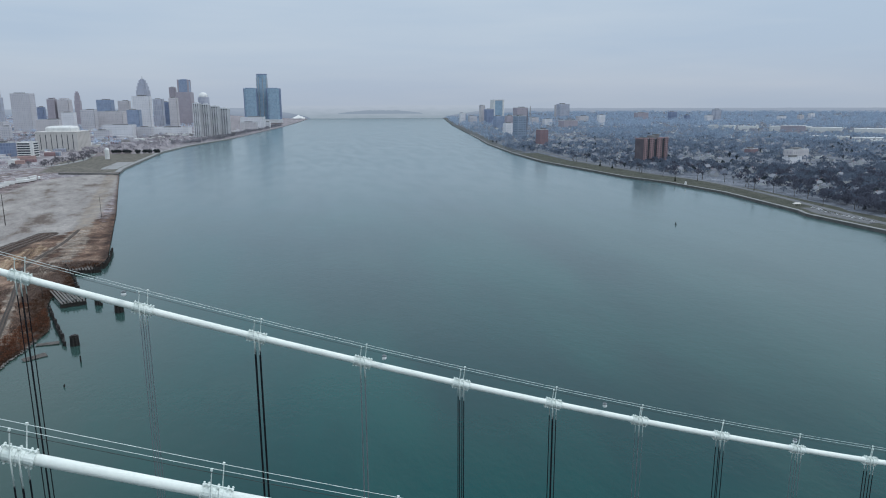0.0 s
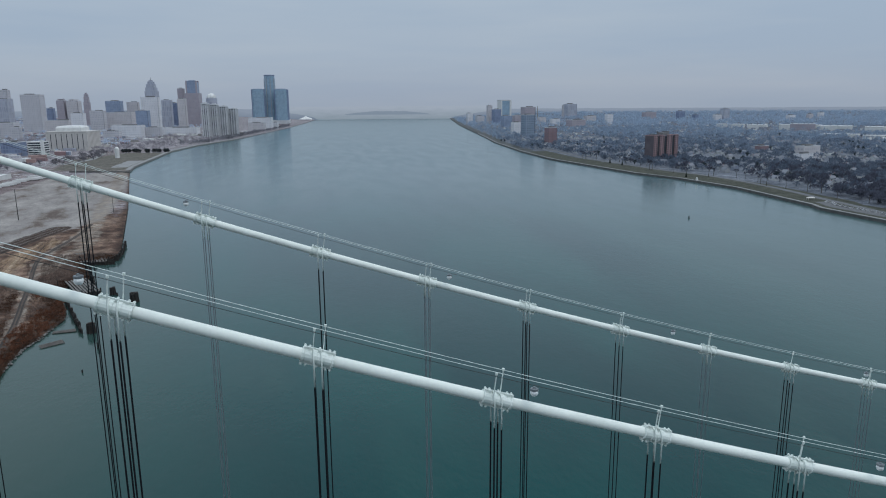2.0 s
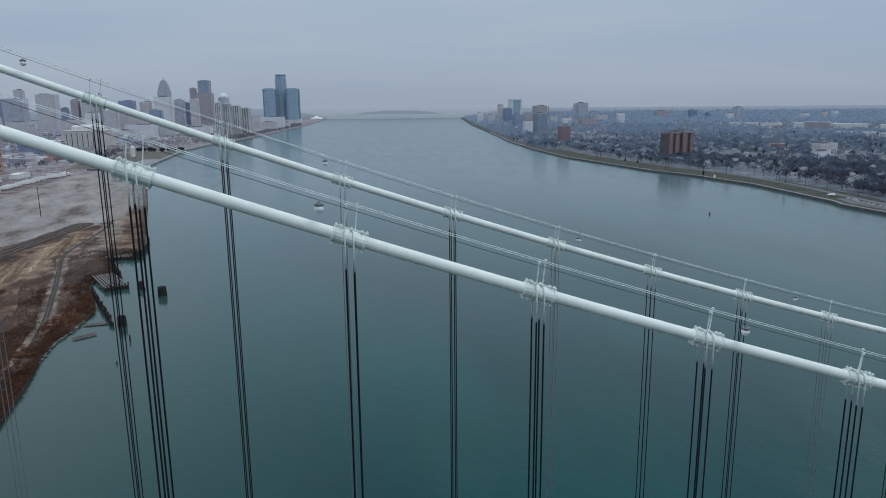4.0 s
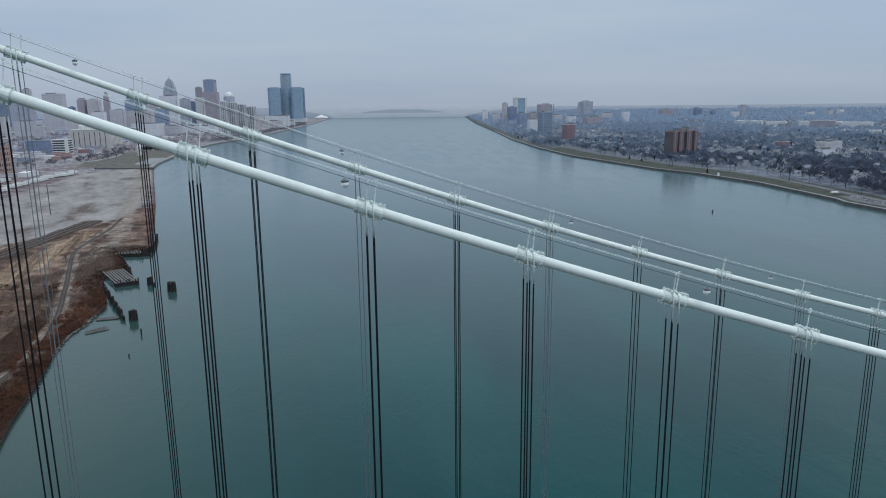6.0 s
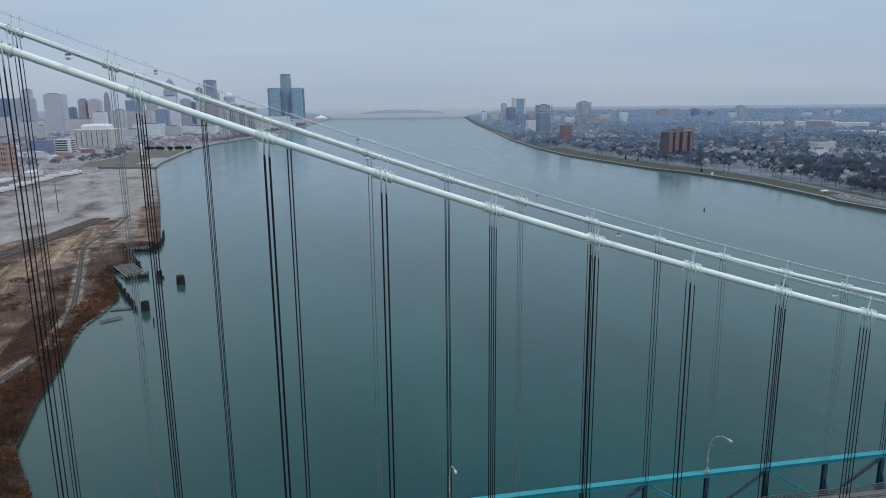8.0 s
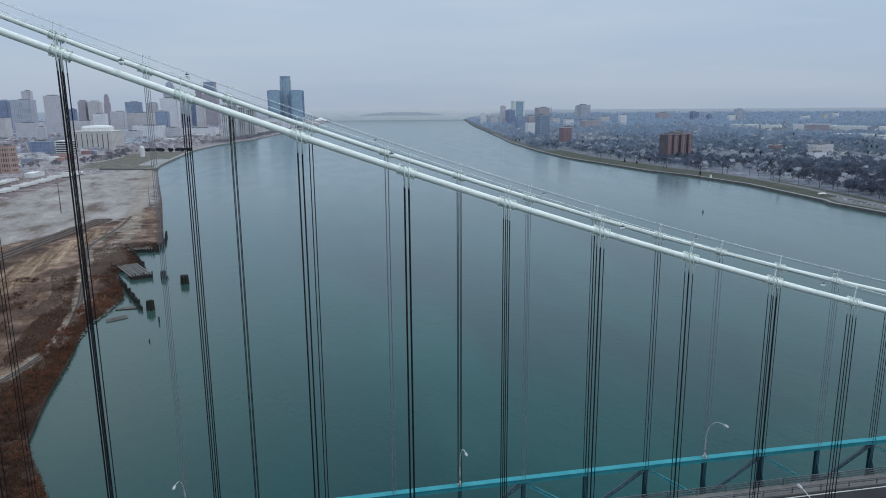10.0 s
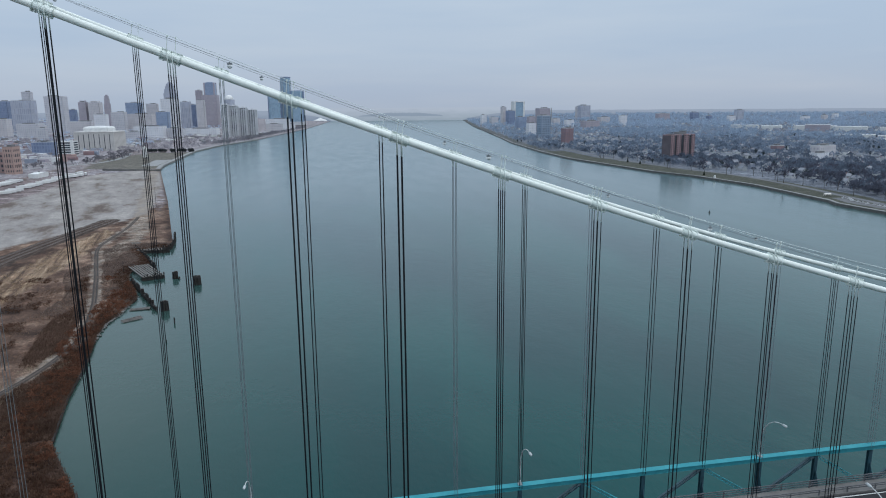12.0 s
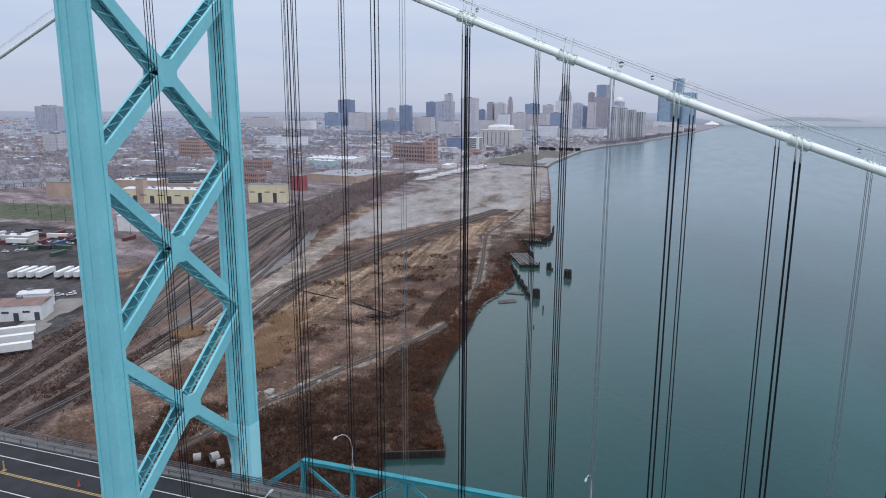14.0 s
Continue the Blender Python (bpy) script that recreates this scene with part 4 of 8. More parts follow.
# facade colours are lifted and blued to paint in the distance haze
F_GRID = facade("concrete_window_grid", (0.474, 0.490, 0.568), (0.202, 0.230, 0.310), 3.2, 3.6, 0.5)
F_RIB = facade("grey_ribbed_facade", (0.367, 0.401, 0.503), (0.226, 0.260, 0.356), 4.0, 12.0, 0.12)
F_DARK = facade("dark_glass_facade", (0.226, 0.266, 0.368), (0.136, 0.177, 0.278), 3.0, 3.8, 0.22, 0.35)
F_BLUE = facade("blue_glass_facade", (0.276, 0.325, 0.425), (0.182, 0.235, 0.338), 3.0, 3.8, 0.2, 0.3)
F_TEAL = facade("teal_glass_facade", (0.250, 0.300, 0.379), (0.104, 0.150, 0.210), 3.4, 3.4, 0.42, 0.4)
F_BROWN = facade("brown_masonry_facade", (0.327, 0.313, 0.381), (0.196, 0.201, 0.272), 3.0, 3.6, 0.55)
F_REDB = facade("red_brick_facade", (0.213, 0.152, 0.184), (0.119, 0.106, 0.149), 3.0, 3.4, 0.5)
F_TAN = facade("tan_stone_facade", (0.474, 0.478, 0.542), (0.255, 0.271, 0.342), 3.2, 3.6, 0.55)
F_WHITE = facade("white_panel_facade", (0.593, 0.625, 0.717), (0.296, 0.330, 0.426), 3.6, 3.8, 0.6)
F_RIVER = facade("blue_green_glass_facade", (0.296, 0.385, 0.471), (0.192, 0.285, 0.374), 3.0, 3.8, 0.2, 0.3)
PALE_CAST = surface("pale_cast_concrete", (0.47, 0.475, 0.50), (0.62, 0.625, 0.65), 0.85, 0.08, 12, 0.2)
ROOF_GREY = surface("grey_felt_roof", (0.11, 0.11, 0.115), (0.20, 0.20, 0.205), 0.9, 0.05, 9, 0.2)
ROOF_PALE = surface("pale_membrane_roof", (0.38, 0.385, 0.405), (0.62, 0.625, 0.645), 0.8, 0.05, 9, 0.2)
ROOF_FELT = surface("weathered_pale_felt_roof", (0.17, 0.165, 0.172), (0.31, 0.305, 0.315), 0.9, 0.06, 9, 0.2)
ROOF_RUST = surface("rusty_brown_roof", (0.12, 0.075, 0.065), (0.24, 0.15, 0.13), 0.85, 0.2, 8, 0.2)
PAINT_WHITE = surface("white_wall_paint", (0.50, 0.50, 0.50), (0.70, 0.70, 0.69), 0.7, 0.15, 10, 0.1)
PAINT_CREAM = surface("cream_wall_paint", (0.40, 0.37, 0.32), (0.55, 0.52, 0.46), 0.7, 0.15, 10, 0.1)
PAINT_YELLOW = surface("yellow_wall_paint", (0.52, 0.45, 0.29), (0.66, 0.59, 0.42), 0.7, 0.15, 10, 0.1)
PAINT_RED = surface("red_wall_paint", (0.25, 0.06, 0.07), (0.36, 0.10, 0.11), 0.7, 0.15, 10, 0.1)
PAINT_TEAL = surface("pale_teal_wall_paint", (0.28, 0.38, 0.40), (0.40, 0.50, 0.52), 0.7, 0.15, 10, 0.1)
BRICK_TAN = surface("tan_brick", (0.33, 0.24, 0.19), (0.45, 0.345, 0.28), 0.85, 0.12, 14, 0.2)
BRICK_RED = surface("red_brick", (0.265, 0.176, 0.165), (0.375, 0.262, 0.245), 0.85, 0.12, 14, 0.2)
BRICK_ORANGE = surface("orange_red_brick", (0.33, 0.222, 0.195), (0.44, 0.315, 0.28), 0.85, 0.12, 14, 0.2)
SHADED_BRICK = surface("shaded_brown_brick", (0.085, 0.072, 0.085), (0.140, 0.118, 0.132), 0.9, 0.12, 14, 0.2)
BRICK_TOWER = surface("dull_red_brick", (0.205, 0.132, 0.140), (0.300, 0.198, 0.206), 0.85, 0.12, 14, 0.2)
BEIGE = surface("beige_concrete", (0.45, 0.425, 0.41), (0.60, 0.575, 0.555), 0.85, 0.08, 12, 0.2)
GLASS_DARK = surface("dark_window_glass", (0.035, 0.042, 0.052), (0.075, 0.088, 0.105), 0.2, 0.3, 6, 0.0)
WOOD_OLD = surface("weathered_timber", (0.007, 0.006, 0.006), (0.030, 0.025, 0.022), 0.9, 0.8, 9, 0.4)
WOOD_GREY = surface("grey_weathered_planks", (0.04, 0.035, 0.032), (0.14, 0.128, 0.12), 0.9, 0.8, 9, 0.4, per_piece=0.15)
ROCK = surface("grey_rock", (0.06, 0.056, 0.053), (0.18, 0.172, 0.165), 0.9, 0.6, 8, 0.4, per_piece=0.2)


def based(name, label, x, y, top, turn, category, group=""):
    z = land_z(x, y) - 0.3
    e = thing(name, (x, y, z), label, category, group)
    e.rotation_euler = (0, 0, radians(turn))
    return e, top - z


def roof_kit(e, w, d, h, lip, seed, mat=None):
    """Parapet, lift house and small plant on a flat roof."""
    rnd = random.Random(seed)
    bm = bmesh.new()
    for sx, sy, lx, ly in ((0, -1, w, 0.5), (0, 1, w, 0.5), (-1, 0, 0.5, d), (1, 0, 0.5, d)):
        block(bm, (sx * (w / 2 - 0.26), sy * (d / 2 - 0.26), h + 0.5), (lx, ly, 1.0))
    part("parapet", bm, mat or ROOF_PALE, e)
    bm = bmesh.new()
    block(bm, (w * rnd.uniform(-0.15, 0.15), d * rnd.uniform(-0.1, 0.1), h + 0.5 + lip / 2), (w * 0.45, d * 0.5, lip + 1.0))
    part("lift_house", bm, ROOF_GREY, e)
    for i in range(3):
        bm = bmesh.new()
        block(bm, (w * rnd.uniform(-0.4, 0.4), d * rnd.uniform(-0.4, 0.4), h + 0.9), (rnd.uniform(2, 4), rnd.uniform(2, 4), 1.8))
        part("roof_plant", bm, GALV, e)


def far_block(label, x, y, w, d, top, turn, skin=F_GRID, lip=2.5, lumps=0):
    e, h = based("office_building", label, x, y, top, turn, "building")
    bm = bmesh.new()
    block(bm, (0, 0, h / 2), (w, d, h))
    part("wall", bm, skin, e)
    n = max(2, int(w / 14))
    if h > 35:
        bm0 = bmesh.new()
        block(bm0, (0, 0, h / 2), (0.9, 0.7, h))
        me = mesh_of("pier", bm0, skin)
        for i in range(n + 1):
            share("pier", me, e, Matrix.Translation((-w / 2 + w * i / n, -d / 2, 0)))
        for i in range(max(2, int(d / 16)) + 1):
            share("pier", me, e, Matrix.Translation((w / 2, -d / 2 + d * i / max(2, int(d / 16)), 0)))
    roof_kit(e, w, d, h, lip, label)
    rnd = random.Random(label)
    for i in range(lumps):
        bm = bmesh.new()
        block(bm, (-w * 0.42 + w * 0.84 * (i + 0.5) / lumps, 0, h + 3), (w * 0.12, d * 0.5, rnd.uniform(5, 8)))
        part("roof_turret", bm, skin, e)


def framed_tower(label, x, y, w, d, top, turn):
    """A glass slab between white end walls, under a white cornice."""
    e, h = based("hotel_tower", label, x, y, top, turn, "tower")
    bm = bmesh.new()
    block(bm, (0, 0, h / 2), (w - 14, d, h))
    part("glass_wall", bm, F_RIVER, e)
    for px, wide in ((-w / 2 + 3, 8), (w / 2 - 5, 12)):
        bm = bmesh.new()
        block(bm, (px, 0, h / 2), (wide, d + 3, h))
        part("end_wall", bm, PAINT_WHITE, e)
    bm = bmesh.new()
    block(bm, (0, 0, h + 2), (w + 2, d + 3, 5))
    part("cornice", bm, PAINT_WHITE, e)


def stepped_tower(label, x, y, w, d, top, turn, skin=F_BROWN, crown=None):
    e, h = based("office_tower", label, x, y, top, turn, "tower")
    for k, (s, z0, z1) in enumerate(((1.0, 0, 0.72), (0.80, 0.72, 0.88), (0.62, 0.88, 0.96), (0.36, 0.96, 1.0))):
        if crown and k:
            s, z0, z1 = ((0, 0, 0), (0.74, 0.72, 0.97), (0.60, 0.97, 1.0), (0.4, 1.0, 1.01))[k]
        bm = bmesh.new()
        block(bm, (0, 0, h * (z0 + z1) / 2), (w * s, d * s, h * (z1 - z0)))
        part("tier", bm, F_BLUE if crown and k else skin, e)
    if crown:
        for sx in (-1, 1):
            for sy in (-1, 1):
                bm = bmesh.new()
                block(bm, (sx * w * 0.33, sy * d * 0.33, h * 0.86), (w * 0.1, d * 0.1, h * 0.28))
                part("corner_pier", bm, skin, e)


def spire_tower(label, x, y, w, d, top, turn, skin=F_RIB):
    e, h = based("office_tower", label, x, y, top, turn, "tower")
    for s, z0, z1 in ((1.0, 0, 0.70), (0.86, 0.70, 0.78), (0.70, 0.78, 0.85), (0.52, 0.85, 0.905), (0.30, 0.905, 0.935)):
        bm = bmesh.new()
        block(bm, (0, 0, h * (z0 + z1) / 2), (w * s, d * s, h * (z1 - z0)))
        part("tier", bm, skin, e)
    bm = bmesh.new()
    pipe(bm, [(0, 0, h * 0.93), (0, 0, h)], [w * 0.06, 0.5], 8)
    part("spire", bm, GALV, e)


def dome_tower(label, x, y, w, d, top, turn, skin=F_RIB):
    e, h = based("office_tower", label, x, y, top, turn, "tower")
    bm = bmesh.new()
    pipe(bm, [(0, 0, 0), (0, 0, h * 0.84)], w * 0.52, 16)
    part("wall", bm, skin, e)
    bm = bmesh.new()
    pipe(bm, [(0, 0, h * 0.84 + 0.01)] + [(0, 0, h * (0.86 + 0.13 * math.sin(a))) for a in np.linspace(0.1, 1.5, 6)],
         [w * 0.44] + [w * 0.42 * math.cos(a) + 0.2 for a in np.linspace(0.1, 1.5, 6)], 16)
    part("dome", bm, PAINT_WHITE, e, "pale dome", True)


def ribbed_slab(label, x, y, w, d, top, turn):
    e, h = based("apartment_building", label, x, y, top, turn, "apartment building", "riverside apartment slabs")
    bm = bmesh.new()
    block(bm, (0, 0, h / 2), (w - 1.6, d - 1.6, h - 0.5))
    part("glazing", bm, GLASS_DARK, e)
    bm = bmesh.new()
    block(bm, (0, 0, 0), (w - 0.9, d - 0.9, 1.5))
    floor_me = mesh_of("floor_band", bm, PALE_CAST)
    for i in range(int(h / 3.3)):
        share("floor_band", floor_me, e, Matrix.Translation((0, 0, 1.5 + i * 3.3)))
    bm = bmesh.new()
    block(bm, (0, 0, h / 2), (2.2, 1.2, h))
    rib = mesh_of("rib", bm, PALE_CAST)
    for fx in (-0.5, -0.18, 0.18, 0.5):
        share("rib", rib, e, Matrix.Translation((fx * (w - 2.2), -d / 2, 0)))
    for fy in (-0.3, 0.0, 0.3, 0.5):
        share("rib", rib, e, Matrix.Translation((w / 2 - 0.5, fy * (d - 2.2), 0)))
    bm = bmesh.new()
    block(bm, (0, 0, h + 1.2), (w, d, 2.6))
    block(bm, (0, 0, h + 3.5), (w * 0.5, d * 0.5, 3))
    part("roof", bm, PALE_CAST, e)


def window_rows(e, w, d, h, floors, bays, wall, sides=("front", "right")):
    """Piers and storey bands proud of a dark glazed core."""
    bm = bmesh.new()
    block(bm, (0, 0, h / 2), (w - 0.9, d - 0.9, h - 0.2))
    part("glazing", bm, GLASS_DARK, e)
    step = h / floors
    bm = bmesh.new()
    block(bm, (0, 0, 0), (w, d, step * 0.42))
    band = mesh_of("storey_band", bm, wall)
    for i in range(floors + 1):
        share("storey_band", band, e, Matrix.Translation((0, 0, min(h - step * 0.21, max(step * 0.21, i * step)))))
    pw = w / bays
    bm = bmesh.new()
    block(bm, (0, 0, h / 2), (pw * 0.45, 0.5, h - 0.05))
    pier = mesh_of("pier", bm, wall)
    for i in range(bays + 1):
        for sy in (-1, 1):
            share("pier", pier, e, Matrix.Translation((max(-w / 2 + pw * 0.225, min(w / 2 - pw * 0.225, -w / 2 + i * pw)), sy * (d / 2 - 0.22), 0)))
    nb = max(2, int(d / pw))
    for i in range(nb + 1):
        for sx in (-1, 1):
            share("pier", pier, e, Matrix.Translation((sx * (w / 2 - 0.22), max(-d / 2 + 1, min(d / 2 - 1, -d / 2 + i * d / nb)), 0)) @ Matrix.Rotation(math.pi / 2, 4, "Z"))


def brick_block(label, x, y, w, d, top, turn, floors=4, bays=10):
    e, h = based("factory", label, x, y, top, turn, "factory building")
    window_rows(e, w, d, h, floors, bays, BRICK_RED if "red" in label else BRICK_ORANGE if "orange" in label else BRICK_RED)
    roof_kit(e, w, d, h, 2.5, label, BRICK_RED)


def low_shed(label, x, y, w, d, top, turn, wall=PAINT_WHITE, roof=ROOF_GREY, doors=0, monitors=0):
    e, h = based("warehouse", label, x, y, top, turn, "warehouse")
    h = max(5.0, h)
    bm = bmesh.new()
    block(bm, (0, 0, h / 2), (w, d, h))
    part("wall", bm, wall, e)
    bm = bmesh.new()
    rise = 0.9 if d > 12 else 0.6
    v = [bm.verts.new(p) for p in ((-w / 2 - 0.3, -d / 2 - 0.3, h + 0.02), (w / 2 + 0.3, -d / 2 - 0.3, h + 0.02), (w / 2 + 0.3, d / 2 + 0.3, h + 0.02), (-w / 2 - 0.3, d / 2 + 0.3, h + 0.02),
                                   (-w / 2 - 0.3, 0, h + rise), (w / 2 + 0.3, 0, h + rise))]
    for q in ((0, 1, 5, 4), (2, 3, 4, 5), (0, 4, 3), (1, 2, 5), (3, 2, 1, 0)):
        bm.faces.new([v[i] for i in q])
    part("roof", bm, roof, e)
    rnd = random.Random(label)
    bm = bmesh.new()
    block(bm, (0, 0, 0), (2.4, 1.6, 1.2))
    me = mesh_of("roof_light", bm, ROOF_GREY)
    for i in range(int(w / 9)):
        share("roof_light", me, e, Matrix.Translation((-w / 2 + 4 + i * 9 + rnd.uniform(-1, 1), rnd.choice((-1, 1)) * d * 0.22, h + rise * 0.56 + 0.5)))
    if monitors:
        bm = bmesh.new()
        block(bm, (0, 0, 0), (w * 0.86, 2.6, 1.9))
        me = mesh_of("roof_monitor", bm, GLASS_DARK)
        for i in range(monitors):
            share("roof_monitor", me, e, Matrix.Translation((0, -d * 0.42 + d * 0.84 * i / (monitors - 1), h + 1.2)))
    if doors:
        bm = bmesh.new()
        block(bm, (0, 0, 0), (w / doors * 0.5, 0.16, h * 0.55))
        me = mesh_of("loading_door", bm, GLASS_DARK)
        bm = bmesh.new()
        block(bm, (0, 0, 0), (w / doors * 0.7, 0.12, 0.9))
        wm = mesh_of("window_strip", bm, GLASS_DARK)
        for i in range(doors):
            px = -w / 2 + w * (i + 0.5) / doors
            share("loading_door" if i % 2 else "window_strip", me if i % 2 else wm, e, Matrix.Translation((px, -d / 2 - 0.04, h * 0.28 if i % 2 else h * 0.6)))


def arena(label, x, y, w, d, top, turn):
    e, h = based("arena", label, x, y, top, turn, "arena")
    bm = bmesh.new()
    block(bm, (0, 0, h / 2), (w - 2, d - 2, h))
    part("wall", bm, BEIGE, e)
    bm = bmesh.new()
    block(bm, (0, 0, h * 0.58), (2.4, 1.6, h * 0.78))
    fin = mesh_of("fin", bm, BEIGE)
    bm = bmesh.new()
    block(bm, (0, 0, h * 0.5), (1.3, 0.5, h * 0.8))
    slot = mesh_of("window_slot", bm, GLASS_DARK)
    n = 15
    for i in range(n + 1):
        share("fin", fin, e, Matrix.Translation((-w / 2 + 1.2 + (w - 2.4) * i / n, -d / 2 + 0.9, 0)))
        if i < n and i % 2:
            share("window_slot", slot, e, Matrix.Translation((-w / 2 + 1.2 + (w - 2.4) * (i + 0.5) / n, -d / 2 + 0.95, 0)))
    for i in range(11):
        share("fin", fin, e, Matrix.Translation((w / 2 - 0.9, -d / 2 + 1.2 + (d - 2.4) * i / 10, 0)) @ Matrix.Rotation(math.pi / 2, 4, "Z"))
    bm = bmesh.new()
    block(bm, (0, 0, h + 0.8), (w, d, 1.8))
    part("roof_edge", bm, BEIGE, e)
    bm = bmesh.new()
    vs = []
    for sx, sz in ((0.62, h + 1.7), (0.62, h + 9), (0.54, h + 12.5), (0.3, h + 13.5)):
        vs.append([bm.verts.new((w * sx * px, d * sx * py, sz)) for px, py in ((-0.5, -0.5), (0.5, -0.5), (0.5, 0.5), (-0.5, 0.5))])
    for a, b in zip(vs, vs[1:]):
        for k in range(4):
            bm.faces.new((a[k], a[(k + 1) % 4], b[(k + 1) % 4], b[k]))
    bm.faces.new(vs[-1])
    part("roof", bm, PAINT_WHITE, e, "white raised roof")


def louvre_block(label, x, y, w, d, top, turn):
    e, h = based("car_park", label, x, y, top, turn, "car park")
    bm = bmesh.new()
    block(bm, (0, 0, h / 2), (w - 1.5, d - 1.5, h - 0.6))
    part("interior", bm, GLASS_DARK, e)
    bm = bmesh.new()
    block(bm, (0, 0, 0), (w, d, 1.7))
    me = mesh_of("parapet_band", bm, PAINT_WHITE)
    n = 6
    for i in range(n + 1):
        share("parapet_band", me, e, Matrix.Translation((0, 0, 1.0 + (h - 1.5) * i / n)))
    bm = bmesh.new()
    block(bm, (w / 2 - 2, -d / 2 + 2, h / 2 + 1.5), (5, 5, h + 3))
    part("stair_tower", bm, PAINT_WHITE, e)


def red_tower(label, x, y, w, d, top, turn):
    e, h = based("apartment_building", label, x, y, top, turn, "apartment building")
    bm = bmesh.new()
    block(bm, (0, 0, h / 2), (w - 2, d - 4, h))
    part("core", bm, F_DARK, e)
    # panel over the left flank, with its shade put into the brick colour
    bm = bmesh.new()
    block(bm, (-w * 0.495 - 0.15, 0, h / 2), (0.5, d - 0.6, h - 1))
    part("end_wall", bm, SHADED_BRICK, e, "windowless end wall painted dark for shade")
    # four brick bays with balcony recesses between
    cells = [(-0.42, 0.15), (-0.17, 0.17), (0.14, 0.20), (0.42, 0.14)]
    for c, s in cells:
        bm = bmesh.new()
        block(bm, (c * w, 0, h / 2 + 0.4), (s * w, d, h + 0.8))
        part("brick_bay", bm, BRICK_TOWER, e)
        bm = bmesh.new()
        block(bm, (0, 0, 0), (s * w * 0.2, 0.15, 1.7))
        win = mesh_of("window", bm, GLASS_DARK)
        for f in range(13):
            for k in (-0.28, 0.28):
                share("window", win, e, Matrix.Translation((c * w + k * s * w, -d / 2 - 0.03, 2.2 + f * h / 13.2)))
    for c in (-0.30, -0.015, 0.295):
        bm = bmesh.new()
        block(bm, (0, 0, 0), (w * 0.11, 0.25, 1.1))
        rail = mesh_of("balcony_rail", bm, GLASS_DARK)
        bm = bmesh.new()
        block(bm, (0, 0.6, 0), (w * 0.11, 1.5, 0.25))
        slab = mesh_of("balcony_slab", bm, BRICK_RED)
        bm = bmesh.new()
        block(bm, (c * w, -d / 2 + 1.6, h / 2), (w * 0.11, 0.1, h - 1))
        part("balcony_glazing", bm, GLASS_DARK, e)
        for f in range(13):
            share("balcony_rail", rail, e, Matrix.Translation((c * w, -d / 2 + 0.15, 2.6 + f * h / 13.2)))
            share("balcony_slab", slab, e, Matrix.Translation((c * w, -d / 2 + 0.3, 2.0 + f * h / 13.2)))
    for sx in (-1, 1):
        bm = bmesh.new()
        for f in range(13):
            block(bm, (sx * (w / 2 - 0.9), -d * 0.2, 2.4 + f * h / 13.2), (0.3, 1.5, 1.5))
            block(bm, (sx * (w / 2 - 0.9), d * 0.2, 2.4 + f * h / 13.2), (0.3, 1.5, 1.5))
        part("side_windows", bm, GLASS_DARK, e)
    for c, s, t in ((0.0, 0.2, 4.5), (0.14, 0.08, 6.5), (-0.35, 0.1, 2.2)):
        bm = bmesh.new()
        block(bm, (c * w, 0, h + t / 2), (s * w, d * 0.6, t))
        part("lift_house", bm, ROOF_GREY, e)


def round_towers(x, y):
    """The glass cluster by the river: one tall cylinder among four lower towers on a podium."""
    z = land_z(x, y)
    e = thing("glass_tower_cluster", (x, y, z), "blue glass cylinder tower among lower octagonal glass towers", "tower cluster")
    bm = bmesh.new()
    block(bm, (0, 0, 9), (190, 150, 18))
    part("podium", bm, ROOF_PALE, e)
    bm = bmesh.new()
    pipe(bm, [(0, 0, 10), (0, 0, 244)], 26.5, 28)
    core = part("cylinder_tower", bm, F_RIVER, e)
    bm = bmesh.new()
    pipe(bm, [(0, 0, 243), (0, 0, 248)], 27.5, 28)
    part("crown_ring", bm, F_DARK, core)
    for a in range(8):
        bm = bmesh.new()
        pipe(bm, [(27.0 * math.cos(a * math.pi / 4 + 0.2), 27.0 * math.sin(a * math.pi / 4 + 0.2), 10), (27.0 * math.cos(a * math.pi / 4 + 0.2), 27.0 * math.sin(a * math.pi / 4 + 0.2), 230)], 1.6, 6)
        part("rib", bm, GALV, core)
    for sx in (-1, 1):
        for sy in (-1, 1):
            bm = bmesh.new()
            block(bm, (sx * 57, sy * 46, 92), (58, 48, 164))
            vert = [ed for ed in bm.edges if abs(ed.verts[0].co.z - ed.verts[1].co.z) > 10]
            bmesh.ops.bevel(bm, geom=vert, offset=9, segments=1, affect="EDGES")
            t = part("octagon_tower", bm, F_RIVER, e)
            bm = bmesh.new()
            block(bm, (sx * 57, sy * 46, 175), (46, 34, 4))
            part("roof_plant", bm, F_DARK, t)
            for px in (-30, 30):
                bm = bmesh.new()
                pipe(bm, [(sx * 57 + px, sy * 46, 10), (sx * 57 + px, sy * 46, 175)], 4.5, 8)
                part("lift_shaft", bm, F_DARK, t)


round_towers(-193, 3720)
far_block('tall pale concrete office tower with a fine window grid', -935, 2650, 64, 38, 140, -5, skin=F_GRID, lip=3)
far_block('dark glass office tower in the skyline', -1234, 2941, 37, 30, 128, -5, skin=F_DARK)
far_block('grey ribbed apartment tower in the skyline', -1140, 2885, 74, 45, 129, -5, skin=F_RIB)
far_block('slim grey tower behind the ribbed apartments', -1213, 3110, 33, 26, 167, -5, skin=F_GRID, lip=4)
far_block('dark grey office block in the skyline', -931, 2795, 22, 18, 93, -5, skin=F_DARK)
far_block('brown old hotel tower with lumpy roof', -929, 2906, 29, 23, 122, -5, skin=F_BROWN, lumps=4)
